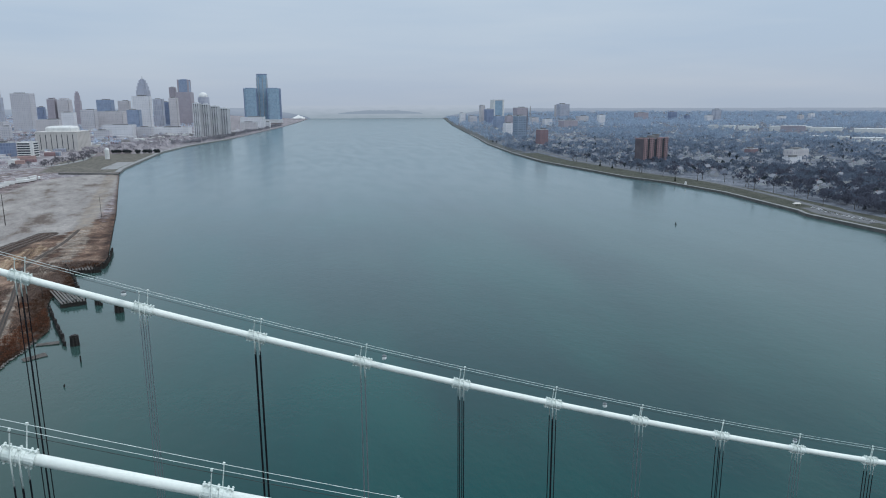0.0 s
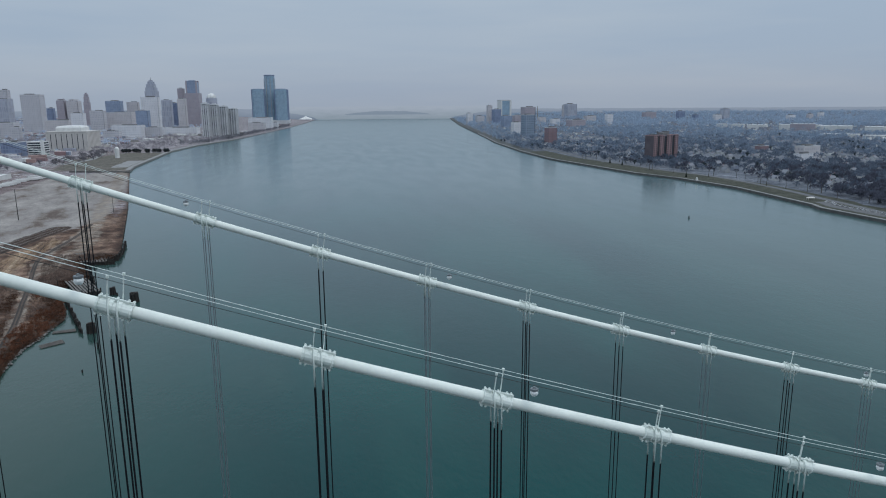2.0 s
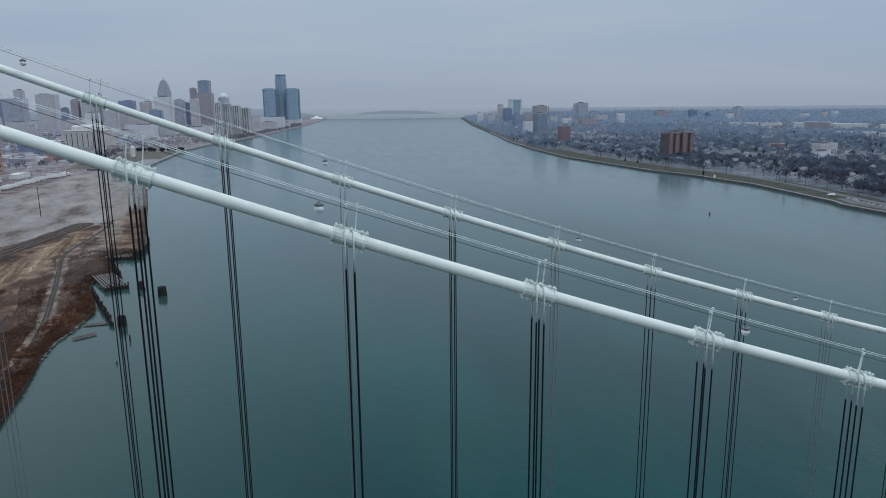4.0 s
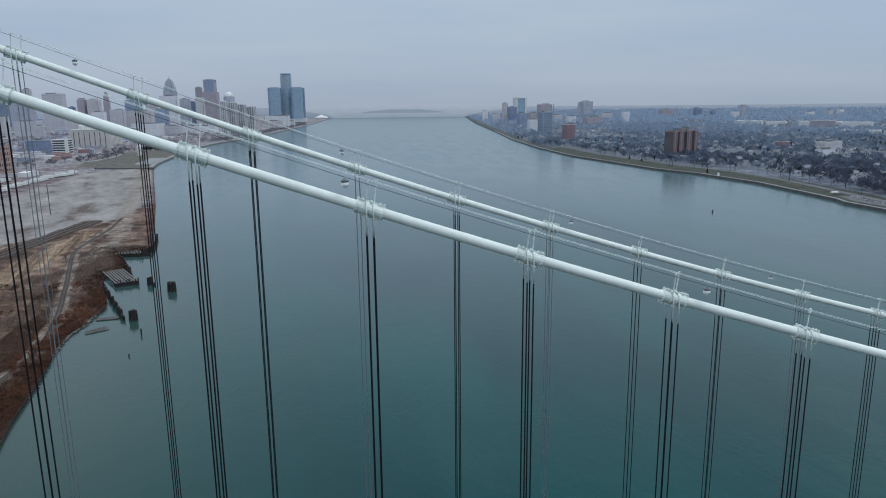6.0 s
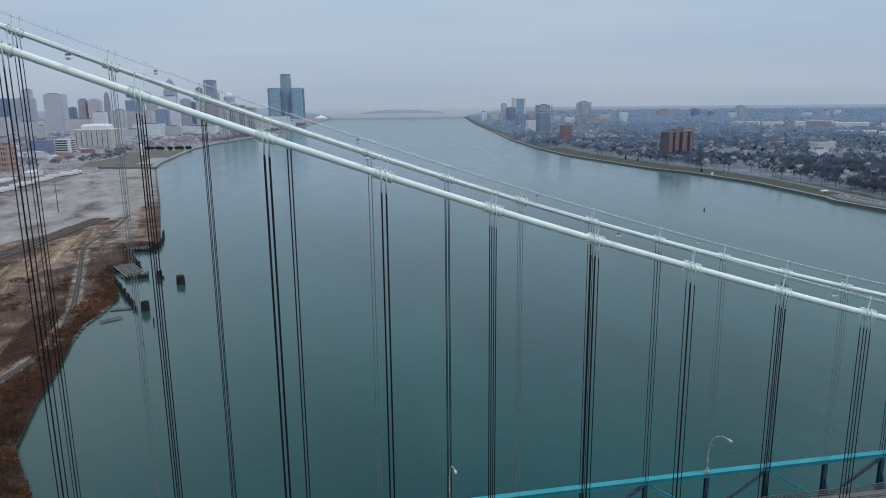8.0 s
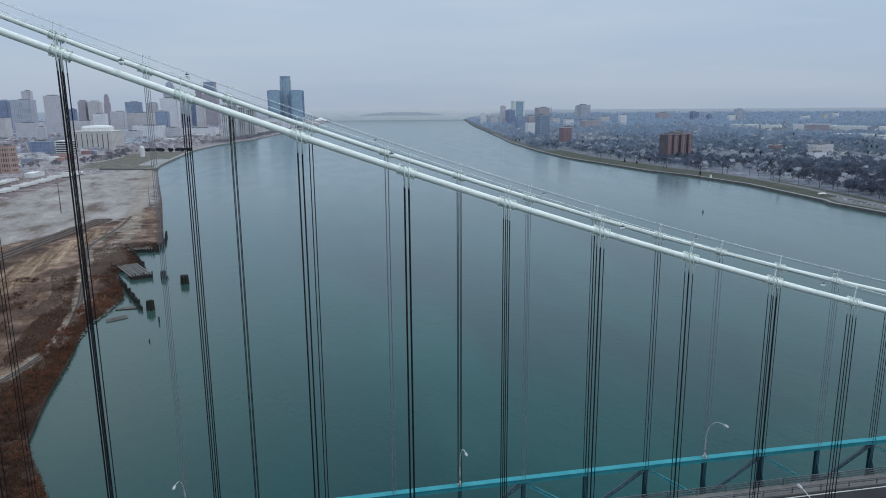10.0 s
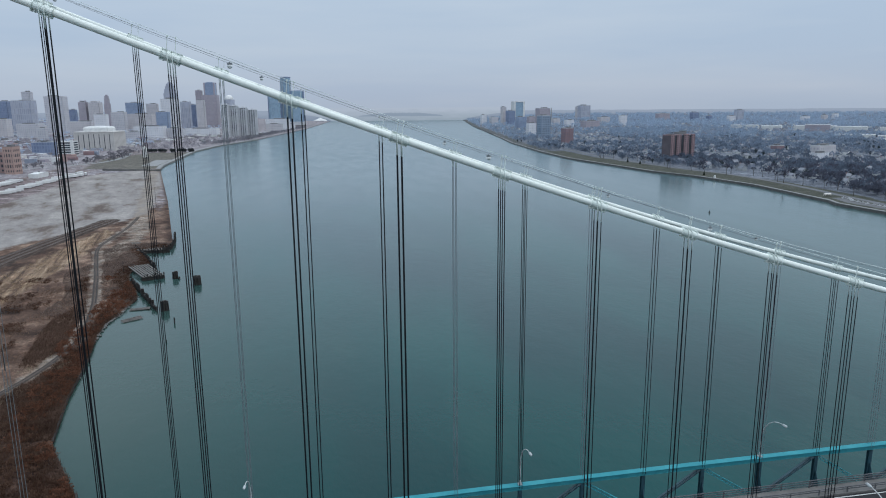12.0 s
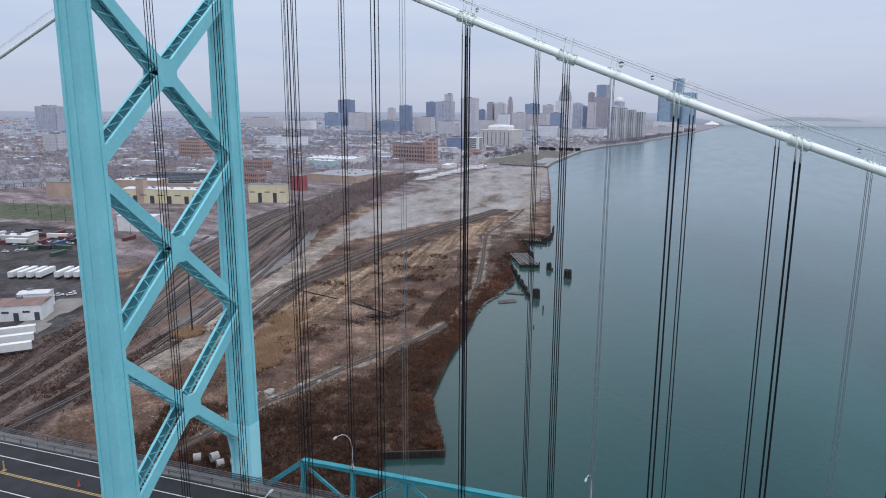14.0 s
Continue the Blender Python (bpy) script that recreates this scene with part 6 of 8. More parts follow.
# ---- houses ----
def house(w, d, h, seed):
    e = thing("house", (0, 0, 0), "small pitched roof town house among bare trees", "house", "town houses")
    bm = bmesh.new()
    v = [bm.verts.new(p) for p in ((-w / 2, -d / 2, -0.5), (w / 2, -d / 2, -0.5), (w / 2, d / 2, -0.5), (-w / 2, d / 2, -0.5), (-w / 2, -d / 2, h), (w / 2, -d / 2, h), (w / 2, d / 2, h), (-w / 2, d / 2, h), (-w / 2, 0, h + d * 0.36), (w / 2, 0, h + d * 0.36))]
    for q in ((0, 1, 5, 4), (1, 2, 6, 9, 5), (2, 3, 7, 6), (3, 0, 4, 8, 7)):
        bm.faces.new([v[i] for i in q])
    part("wall", bm, HOUSE_WALL, e)
    bm = bmesh.new()
    r = d * 0.36
    for s in (-1, 1):
        bar(bm, (-w / 2 - 0.4, s * d * 0.26, h + r * 0.5 + 0.05), (w / 2 + 0.4, s * d * 0.26, h + r * 0.5 + 0.05), math.hypot(d * 0.56, r * 1.12), 0.18, (0, s * d * 0.5, -r))
    part("roof", bm, SHINGLE, e)
    bm = bmesh.new()
    block(bm, (w * 0.25, d * 0.12, h + r + 0.3), (0.7, 0.7, 2.0))
    part("chimney", bm, BRICK_TOWER, e)
    bm = bmesh.new()
    block(bm, (0, 0, 0), (1.2, 0.12, 1.4))
    win = mesh_of("window", bm, GLASS_DARK)
    for px in (-0.28, 0.28):
        share("window", win, e, Matrix.Translation((px * w, -d / 2 - 0.02, 1.6)))
    return e


rnd = random.Random(23)
protos = [house(9, 8, 5.6, 1), house(12, 8, 3.2, 2), house(8, 10, 5.8, 3)]
used = [False] * 3
count = 0
for row in range(60):
    for col in range(16):
        y = 400 + row * 24 + rnd.uniform(-5, 5)
        o = 82 + col * 34 + rnd.uniform(-6, 6)
        x = shore_e(y) + o
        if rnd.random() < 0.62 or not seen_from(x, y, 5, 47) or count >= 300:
            continue
        if math.hypot(x - 621, y - 1016) < 45 or math.hypot(x - 850, y - 950) < 50:
            continue
        k = rnd.randrange(3)
        m = Matrix.Translation((x, y, land_z(x, y))) @ Matrix.Rotation(radians(rnd.choice((10, 100, 190, 280)) + rnd.uniform(-4, 4)), 4, "Z")
        if not used[k]:
            protos[k].matrix_basis = m
            used[k] = True
        else:
            copy_thing(protos[k], m)
        count += 1
for i in range(8):
    x, y = -712 + i * 4.6, 474 + i * 7.8
    copy_thing(protos[2], Matrix.Translation((x, y, land_z(x, y))) @ Matrix.Rotation(radians(58), 4, "Z"))


def far_town(name, label, seed, count, place, mats, big, gable=False):
    """Far roofs and walls, too small to tell apart."""
    r = random.Random(seed)
    verts, faces, ids = [], [], []
    made = 0
    while made < count:
        p = place(r)
        if p is None:
            continue
        x, y = p
        w, d, h = r.uniform(8, big), r.uniform(7, big * 0.6), r.uniform(3.5, 4 + big * 0.13)
        a = radians(r.choice((-5, 10)) + r.uniform(-3, 3) + (r.choice((0, 90)) if gable else 0))
        ca, sa = math.cos(a), math.sin(a)
        z = land_z(x, y) - 0.3
        b = len(verts)
        for zz in (0, h):
            verts += [(x + ca * px * w / 2 - sa * py * d / 2, y + sa * px * w / 2 + ca * py * d / 2, z + zz) for px, py in ((-1, -1), (1, -1), (1, 1), (-1, 1))]
        k = r.randrange(len(mats) - 1) + 1
        for q in ((0, 1, 5, 4), (1, 2, 6, 5), (2, 3, 7, 6), (3, 0, 4, 7)):
            faces.append(tuple(b + i for i in q))
            ids.append(k)
        if gable:
            rise = d * 0.38
            verts += [(x + ca * px * (w / 2 + 0.3), y + sa * px * (w / 2 + 0.3), z + h + rise) for px in (-1, 1)]
            faces += [(b + 4, b + 5, b + 9, b + 8), (b + 6, b + 7, b + 8, b + 9), (b + 5, b + 6, b + 9), (b + 7, b + 4, b + 8)]
            ids += [0, 0, k, k]
        else:
            faces.append((b + 4, b + 5, b + 6, b + 7))
            ids.append(0 if r.random() < 0.5 else k)
        made += 1
    ob = sheet(name, verts, faces, mats)
    ob.data.polygons.foreach_set("material_index", ids)
    return tagged(ob, label, "buildings", kind="stuff")


def spot_e(r):
    y = r.uniform(1300, 4500)
    x = shore_e(y) + 70 + 2800 * r.random()
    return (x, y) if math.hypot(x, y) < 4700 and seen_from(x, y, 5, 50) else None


def spot_w(r):
    y = r.uniform(700, 4400)
    x = -430 - 3300 * r.random()
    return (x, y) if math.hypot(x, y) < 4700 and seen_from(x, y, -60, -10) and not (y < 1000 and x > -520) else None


def spot_wn(r):
    y = r.uniform(1250, 2700)
    x = shore_w(y) - (180 if y < 1900 else 40) - 900 * r.random()
    return (x, y) if not math.hypot(x + 474, y - 1626) < 80 else None


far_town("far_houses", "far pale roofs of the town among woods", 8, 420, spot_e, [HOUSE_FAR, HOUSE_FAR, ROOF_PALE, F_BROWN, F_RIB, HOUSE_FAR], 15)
def spot_near_e(r):
    y = r.uniform(430, 2700)
    x = shore_e(y) + 95 + 1300 * r.random()
    if math.hypot(x - 621, y - 1016) < 60 or math.hypot(x - 850, y - 965) < 60:
        return None
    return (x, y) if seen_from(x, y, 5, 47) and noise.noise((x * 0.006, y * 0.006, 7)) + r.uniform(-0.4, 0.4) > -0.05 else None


BEIGE_SIDING = surface("dull_house_siding", (0.20, 0.21, 0.23), (0.42, 0.43, 0.45), 0.85, 0.01, 9, 0.0)
ROOF_SLATE = surface("grey_shingle_roofs", (0.085, 0.095, 0.12), (0.20, 0.215, 0.25), 0.9, 0.01, 9, 0.0)
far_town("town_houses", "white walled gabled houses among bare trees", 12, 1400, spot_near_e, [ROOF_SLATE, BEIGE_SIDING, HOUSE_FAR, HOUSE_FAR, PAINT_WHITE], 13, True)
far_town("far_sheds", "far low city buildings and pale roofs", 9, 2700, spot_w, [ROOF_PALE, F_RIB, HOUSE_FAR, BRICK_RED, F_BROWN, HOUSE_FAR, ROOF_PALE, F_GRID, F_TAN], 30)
far_town("far_sheds", "low city blocks between arena and towers", 10, 330, spot_wn, [ROOF_PALE, PAINT_WHITE, BEIGE, BRICK_TOWER, CONCRETE, ROOF_GREY, F_GRID, F_TAN], 30)


# ---- rail yard, tracks and poles ----
def ribbon(bm, pts, half, dz, lift=0.0):
    """A flat band along plan points, lying on the ground."""
    rows = []
    for i, (x, y) in enumerate(pts):
        ax, ay = pts[max(0, i - 1)]
        bx, by = pts[min(len(pts) - 1, i + 1)]
        n = math.hypot(bx - ax, by - ay)
        nx, ny = -(by - ay) / n, (bx - ax) / n
        z = land_z(x, y) + lift
        rows.append([bm.verts.new((x + nx * s * half, y + ny * s * half, z + h)) for s, h in ((-1.25, -0.25), (-1, dz), (1, dz), (1.25, -0.25))])
    for a, b in zip(rows, rows[1:]):
        for k in range(3):
            bm.faces.new((a[k + 1], a[k], b[k], b[k + 1]))


def smooth_line(pts, step):
    out = []
    for i in range(len(pts) - 1):
        p0, p1, p2, p3 = pts[max(0, i - 1)], pts[i], pts[i + 1], pts[min(len(pts) - 1, i + 2)]
        n = max(1, int(math.hypot(p2[0] - p1[0], p2[1] - p1[1]) / step))
        for k in range(n):
            t = k / n
            out.append(tuple(0.5 * (2 * b + (c - a) * t + (2 * a - 5 * b + 4 * c - d) * t * t + (3 * b - a - 3 * c + d) * t ** 3) for a, b, c, d in zip(p0, p1, p2, p3)))
    return out + [pts[-1]]


BALLAST = surface("brown_ballast", (0.028, 0.017, 0.013), (0.095, 0.060, 0.048), 0.95, 0.3, 10, 0.4)
BALLAST_PALE = surface("pale_ballast", (0.070, 0.048, 0.040), (0.165, 0.126, 0.108), 0.95, 0.3, 10, 0.4)
STEEL_RAIL = surface("worn_rail_steel", (0.075, 0.058, 0.050), (0.21, 0.172, 0.152), 0.5, 1.0, 8, 0.1, metal=0.3)


def railway(pts, mat):
    pts = smooth_line(pts, 9)
    e = thing("railway_track", (0, 0, 0), "railway track on brown ballast in the yard", "railway track", "rail yard tracks")
    bm = bmesh.new()
    ribbon(bm, pts, 1.3, 0.28)
    part("ballast", bm, mat, e)
    for s in (-0.72, 0.72):
        q = []
        for i, (x, y) in enumerate(pts):
            ax, ay = pts[max(0, i - 1)]
            bx, by = pts[min(len(pts) - 1, i + 1)]
            n = math.hypot(bx - ax, by - ay)
            q.append((x - (by - ay) / n * s, y + (bx - ax) / n * s))
        bm = bmesh.new()
        ribbon(bm, q, 0.11, 0.46)
        part("rail", bm, STEEL_RAIL, e)


LEFT = [(-150, 50), (-178, 127), (-240, 242), (-300, 399), (-345, 600), (-400, 760)]
RIGHT = [(-124, 50), (-136, 140), (-160, 209), (-196, 297), (-240, 398), (-318, 600), (-390, 770)]
CINDER = surface("black_cinder_ballast", (0.012, 0.010, 0.010), (0.050, 0.040, 0.037), 0.95, 0.12, 9, 0.4)
BALLAST_PINK = surface("pinkish_crushed_ballast", (0.110, 0.080, 0.072), (0.225, 0.178, 0.163), 0.95, 0.10, 10, 0.4)
BALLAST_RUST = surface("rusty_ballast", (0.060, 0.032, 0.024), (0.150, 0.088, 0.066), 0.95, 0.14, 10, 0.4)


def yard_line(f, y0, y1, drift=0.0):
    """A line through the yard at a share f of its width, easing sideways by drift over its length."""
    pts = []
    n = max(3, int((y1 - y0) / 80))
    for k in range(n + 1):
        y = y0 + (y1 - y0) * k / n
        q = k / n
        g = f + drift * q * q * (3 - 2 * q)
        xl, xr = (lerp_table([(b, a) for a, b in side], y) for side in (LEFT, RIGHT))
        pts.append((xl + (xr - xl) * g, y))
    return pts


# strips of cinders and spilt stone between the tracks
rnd = random.Random(52)
for i in range(40):
    f, y0 = rnd.uniform(-0.25, 1.0), rnd.uniform(115, 420)
    pts = smooth_line(yard_line(f, y0, y0 + rnd.uniform(60, 230), rnd.uniform(-0.05, 0.05)), 8)
    bm = bmesh.new()
    ribbon(bm, pts, rnd.uniform(0.7, 2.0), 0.05 + 0.004 * i)
    tagged(link("yard_strip", bm, CINDER if f < 0.1 else rnd.choice((CINDER, CINDER, BALLAST_PINK, BALLAST_RUST))), "strip of spilt cinders and stone between yard tracks", "ballast strip", kind="structure")
YARD_TRACKS = [(0.02, 55, 640, 0.0), (0.09, 130, 640, 0.02), (0.17, 120, 640, -0.03), (0.24, 145, 500, 0.0), (0.30, 55, 640, 0.03), (0.41, 120, 690, -0.02), (0.47, 135, 690, 0.0),
               (0.56, 150, 420, 0.04), (0.63, 150, 690, -0.02), (0.74, 55, 690, 0.0), (0.80, 180, 690, 0.02), (0.88, 130, 560, 0.0), (0.97, 55, 690, 0.0)]
for i, (f, y0, y1, drift) in enumerate(YARD_TRACKS):
    railway(yard_line(f, y0, y1, drift), (BALLAST, CINDER, BALLAST_PALE, CINDER, BALLAST_RUST)[(i * 3) % 5])
for dx in (-5.0, 0.0, 5.0):
    railway([(x + dx, y) for x, y in TRACKBED], BALLAST)

bm = bmesh.new()
ribbon(bm, smooth_line([(-150, 130), (-177, 238), (-197, 314), (-256, 434), (-301, 560), (-345, 690)], 10), 3.6, 0.12)
tagged(link("road", bm, surface("grey_yard_road", (0.075, 0.066, 0.064), (0.16, 0.148, 0.143), 0.9, 0.2, 12, 0.3)), "grey gravel service road through the rail yard", "road", kind="structure")


bm = bmesh.new()
ribbon(bm, smooth_line(DIRT_ROAD, 4), 1.25, 0.10)
tagged(link("road", bm, surface("rutted_dirt", (0.036, 0.024, 0.019), (0.098, 0.069, 0.055), 0.95, 0.12, 10, 0.4)), "rutted dirt track across the waste ground", "track", kind="structure")

RUT = surface("dark_wheel_rut", (0.012, 0.009, 0.008), (0.045, 0.036, 0.031), 0.95, 0.4, 10, 0.3)
for s in (-0.8, 0.75):
    track = smooth_line(DIRT_ROAD, 4)
    bm = bmesh.new()
    ribbon(bm, [(x + s + 0.25 * noise.noise((y * 0.08, s, 0)), y) for x, y in track], 0.34, 0.125)
    tagged(link("wheel_rut", bm, RUT), "dark wheel rut in the dirt track", "wheel rut", kind="structure")


def utility_pole(x, y, tall, arm):
    e = thing("utility_pole", (x, y, land_z(x, y) - 0.4), "tall dark steel pole on the waste ground", "pole", "utility poles")
    bm = bmesh.new()
    pipe(bm, [(0, 0, 0), (0, 0, tall)], [0.38, 0.2] if tall > 20 else [0.2, 0.12], 7)
    part("shaft", bm, WOOD_OLD, e)
    if arm:
        bm = bmesh.new()
        bar(bm, (-1.4, 0, tall - 0.7), (1.4, 0, tall - 0.7), 0.2, 0.25)
        part("cross_arm", bm, WOOD_OLD, e)


utility_pole(-182, 592, 27, True)
utility_pole(-112, 615, 19, False)
utility_pole(-140, 151, 26, True)
utility_pole(-143, 232, 11, True)
utility_pole(-61, 190, 9, False)
utility_pole(-65, 345, 7, False)
for i in range(9):
    utility_pole(-330 - 26 * i, 300 + 8 * i, 11, True)


for ax, ay, bx, by in ((-148.5, 228.2, -111.2, 218.2), (-101.0, 215.0, -78.0, 206.5)):
    e = thing("fallen_pole", (ax, ay, land_z(ax, ay) + 0.15), "long dark timber pole lying on the waste ground", "pole", "fallen poles")
    bm = bmesh.new()
    pipe(bm, [(0, 0, 0), (bx - ax, by - ay, land_z(bx, by) - land_z(ax, ay))], [0.42, 0.26], 8)
    part("shaft", bm, WOOD_OLD, e)
    bm = bmesh.new()
    bar(bm, (-0.6, -1.2, 0.1), (0.7, 1.3, 0.1), 0.3, 0.3, (0, 0, 1))
    part("cross_arm", bm, WOOD_OLD, e)


bm = bmesh.new()
ribbon(bm, smooth_line([(-200, 121), (-209, 132), (-219, 150), (-230, 170)], 6), 6.5, 0.11)
tagged(link("pavement", bm, surface("stained_concrete_apron", (0.13, 0.117, 0.108), (0.22, 0.203, 0.19), 0.9, 0.15, 12, 0.3)), "stained pale concrete apron beside the white workshop", "pavement", kind="structure")


# ---- trailers, lorries and cars ----
CAR_PAINT = surface("car_paint", (0.04, 0.045, 0.055), (0.60, 0.60, 0.62), 0.35, 0.02, 4, 0.0, per_piece=1.1)


def wheel_mesh(r, w):
    bm = bmesh.new()
    pipe(bm, [(0, -w / 2, 0), (0, -w / 2 + 0.04, 0), (0, w / 2 - 0.04, 0), (0, w / 2, 0)], [r * 0.85, r, r, r * 0.85], 12)
    return mesh_of("wheel", bm, BLACK)


WHEEL_S, WHEEL_L = wheel_mesh(0.33, 0.22), wheel_mesh(0.5, 0.5)


def trailer():
    e = thing("semi_trailer", (0, 0, 0), "white box semi trailer parked in a row", "trailer", "parked trailers")
    bm = bmesh.new()
    block(bm, (0, 0, 2.65), (15.5, 2.6, 2.9))
    bmesh.ops.bevel(bm, geom=list(bm.edges), offset=0.06, segments=1, affect="EDGES")
    part("box_body", bm, PAINT_WHITE, e)
    bm = bmesh.new()
    block(bm, (0, 0, 1.08), (14.5, 1.0, 0.26))
    part("chassis", bm, BLACK, e)
    for px in (-6.2, -4.9):
        for sy in (-1, 1):
            share("wheel", WHEEL_L, e, Matrix.Translation((px, sy * 1.0, 0.5)))
    for sy in (-1, 1):
        bm = bmesh.new()
        block(bm, (4.6, sy * 0.8, 0.52), (0.2, 0.2, 1.0))
        part("landing_leg", bm, BLACK, e)
    bm = bmesh.new()
    block(bm, (7.8, 0, 2.6), (0.12, 2.4, 2.5))
    part("front_panel", bm, GALV, e)
    return e


def car():
    e = thing("car", (0, 0, 0), "small parked car on open ground", "car", "parked cars")
    bm = bmesh.new()
    prof = [(-2.2, 0.35), (2.2, 0.35), (2.25, 0.75), (1.2, 0.92), (-1.9, 0.95), (-2.25, 0.85)]
    f = [[bm.verts.new((px, sy * 0.88, pz)) for px, pz in prof] for sy in (-1, 1)]
    bm.faces.new(f[0])
    bm.faces.new(f[1][::-1])
    for k in range(6):
        bm.faces.new((f[0][k], f[1][k], f[1][(k + 1) % 6], f[0][(k + 1) % 6]))
    bmesh.ops.recalc_face_normals(bm, faces=bm.faces)
    part("body", bm, CAR_PAINT, e)
    bm = bmesh.new()
    prof = [(-1.8, 0.93), (1.1, 0.92), (0.4, 1.42), (-1.2, 1.45)]
    f = [[bm.verts.new((px, sy * (0.80 if pz < 1 else 0.66), pz)) for px, pz in prof] for sy in (-1, 1)]
    bm.faces.new(f[0])
    bm.faces.new(f[1][::-1])
    for k in range(4):
        bm.faces.new((f[0][k], f[1][k], f[1][(k + 1) % 4], f[0][(k + 1) % 4]))
    bmesh.ops.recalc_face_normals(bm, faces=bm.faces)
    part("cabin_glass", bm, GLASS_DARK, e)
    bm = bmesh.new()
    block(bm, (-0.4, 0, 1.45), (1.7, 1.28, 0.05))
    part("roof", bm, CAR_PAINT, e)
    for px in (-1.35, 1.4):
        for sy in (-1, 1):
            share("wheel", WHEEL_S, e, Matrix.Translation((px, sy * 0.8, 0.33)))
    return e


def scatter(proto, spots):
    for i, (x, y, a) in enumerate(spots):
        m = Matrix.Translation((x, y, land_z(x, y) + 0.02)) @ Matrix.Rotation(radians(a), 4, "Z")
        if i == 0:
            proto.matrix_basis = m
        else:
            copy_thing(proto, m)


def container(colour, label, spots):
    """A ribbed steel freight box."""
    e = thing("freight_container", (0, 0, 0), label, "container", "yard containers")
    bm = bmesh.new()
    block(bm, (0, 0, 1.3), (12.2, 2.4, 2.5))
    part("box_body", bm, colour, e)
    bm = bmesh.new()
    block(bm, (0, 0, 0), (0.12, 2.5, 2.4))
    rib = mesh_of("rib", bm, colour)
    for i in range(9):
        share("rib", rib, e, Matrix.Translation((-6 + i * 1.5, 0, 1.3)))
    scatter(e, spots)


def steel(name, r, g, b):
    return surface(name, (r * 0.7, g * 0.7, b * 0.7), (r * 1.15, g * 1.15, b * 1.15), 0.6, 0.3, 8, 0.1)


rnd = random.Random(41)
for colour, label, n in ((steel("red_box_paint", 0.12, 0.035, 0.035), "dull red steel freight container in the vehicle yard", 7), (steel("green_box_paint", 0.035, 0.07, 0.055), "dark green steel freight container in the vehicle yard", 5),
                         (steel("blue_box_paint", 0.06, 0.09, 0.17), "blue steel freight container in the vehicle yard", 5), (steel("black_box_paint", 0.025, 0.025, 0.03), "black steel freight container in the vehicle yard", 8)):
    container(colour, label, [(-430 + rnd.uniform(0, 105), 236 + rnd.uniform(0, 60), rnd.choice((14, 104)) + rnd.uniform(-6, 6)) for i in range(n)])
rnd = random.Random(3)
spots = [(-296 + i * 4.4 + rnd.uniform(-0.4, 0.4), 190 + i * 2.1, 112 + rnd.uniform(-2, 2)) for i in range(9) if i != 4]
spots += [(-202 + i * 8.6, 118.5 - i * 7.4, 50) for i in range(3)]
spots += [(-344 - i * 0.25 + rnd.uniform(-1, 1), 738 + i * 6.6 + rnd.uniform(-1.2, 1.2), 22 + rnd.uniform(-10, 10)) for i in range(24) if i % 7]
spots += [(-304 - i * 0.1 + rnd.uniform(-1, 1), 742 + i * 10.5 + rnd.uniform(-2, 2), 30 + rnd.uniform(-16, 16)) for i in range(18) if i % 5]
spots += [(-300 + rnd.uniform(-14, 14), 930 + i * 10, rnd.uniform(50, 110)) for i in range(7)]
spots += [(-420 + i * 8, 262 + rnd.uniform(-14, 14), rnd.choice((14, 104))) for i in range(7)]
scatter(trailer(), spots)
spots = [(-440 + rnd.uniform(0, 95), 232 + rnd.uniform(0, 60), rnd.choice((14, 104)) + rnd.uniform(-8, 8)) for i in range(46)]
spots += [(-230 + rnd.uniform(-20, 14), 176 + rnd.uniform(-8, 8), rnd.uniform(0, 180)) for i in range(5)]
spots += [(shore_e(458 + i * 6.5) + 20 + 0.9 * (i % 3), 458 + i * 6.5, 20) for i in range(13)]
spots += [(-470 + rnd.uniform(0, 120), 1180 + rnd.uniform(0, 60), rnd.choice((14, 104))) for i in range(30)]
scatter(car(), spots)


# ---- old timber piers, dolphins and drift ----
def pile_cluster(name, x, y, r, tall, seed, label):
    rr = random.Random(seed)
    e = thing(name, (x, y, -1.5), label, "mooring dolphin", "mooring dolphins")
    n = 9 if r > 1 else 5
    for i in range(n):
        a = 6.283 * i / (n - 1)
        q = 0 if i == n - 1 else r
        bm = bmesh.new()
        t = tall + 1.5 + rr.uniform(-0.3, 0.3)
        pipe(bm, [(q * math.cos(a) * 1.1, q * math.sin(a) * 1.1, 0), (q * math.cos(a) * 0.92, q * math.sin(a) * 0.92, t)], [r * 0.42, r * 0.38], 8)
        part("timber_post", bm, WOOD_OLD, e)
    bm = bmesh.new()
    pipe(bm, [(0, 0, tall + 0.6), (0, 0, tall + 0.9)], r * 1.33, 14)
    part("steel_band", bm, BLACK, e)


pile_cluster("mooring_dolphin", -34.0, 332.0, 1.15, 3.9, 1, "dark timber pile cluster standing in the river")
pile_cluster("mooring_dolphin", -31.6, 330.0, 0.45, 1.2, 2, "small broken timber pile beside the cluster")
pile_cluster("mooring_dolphin", -19.3, 316.0, 1.6, 4.7, 3, "broad dark timber pile cluster standing in the river")
pile_cluster("mooring_dolphin", -25.0, 268.0, 1.4, 4.6, 4, "leaning brown timber pile cluster close to the bank")
pile_cluster("mooring_dolphin", -16.0, 246.5, 0.22, 2.4, 5, "thin stake standing in the river")
pile_cluster("mooring_dolphin", -13.5, 220.0, 0.2, 1.0, 6, "thin stub of a stake in the river")


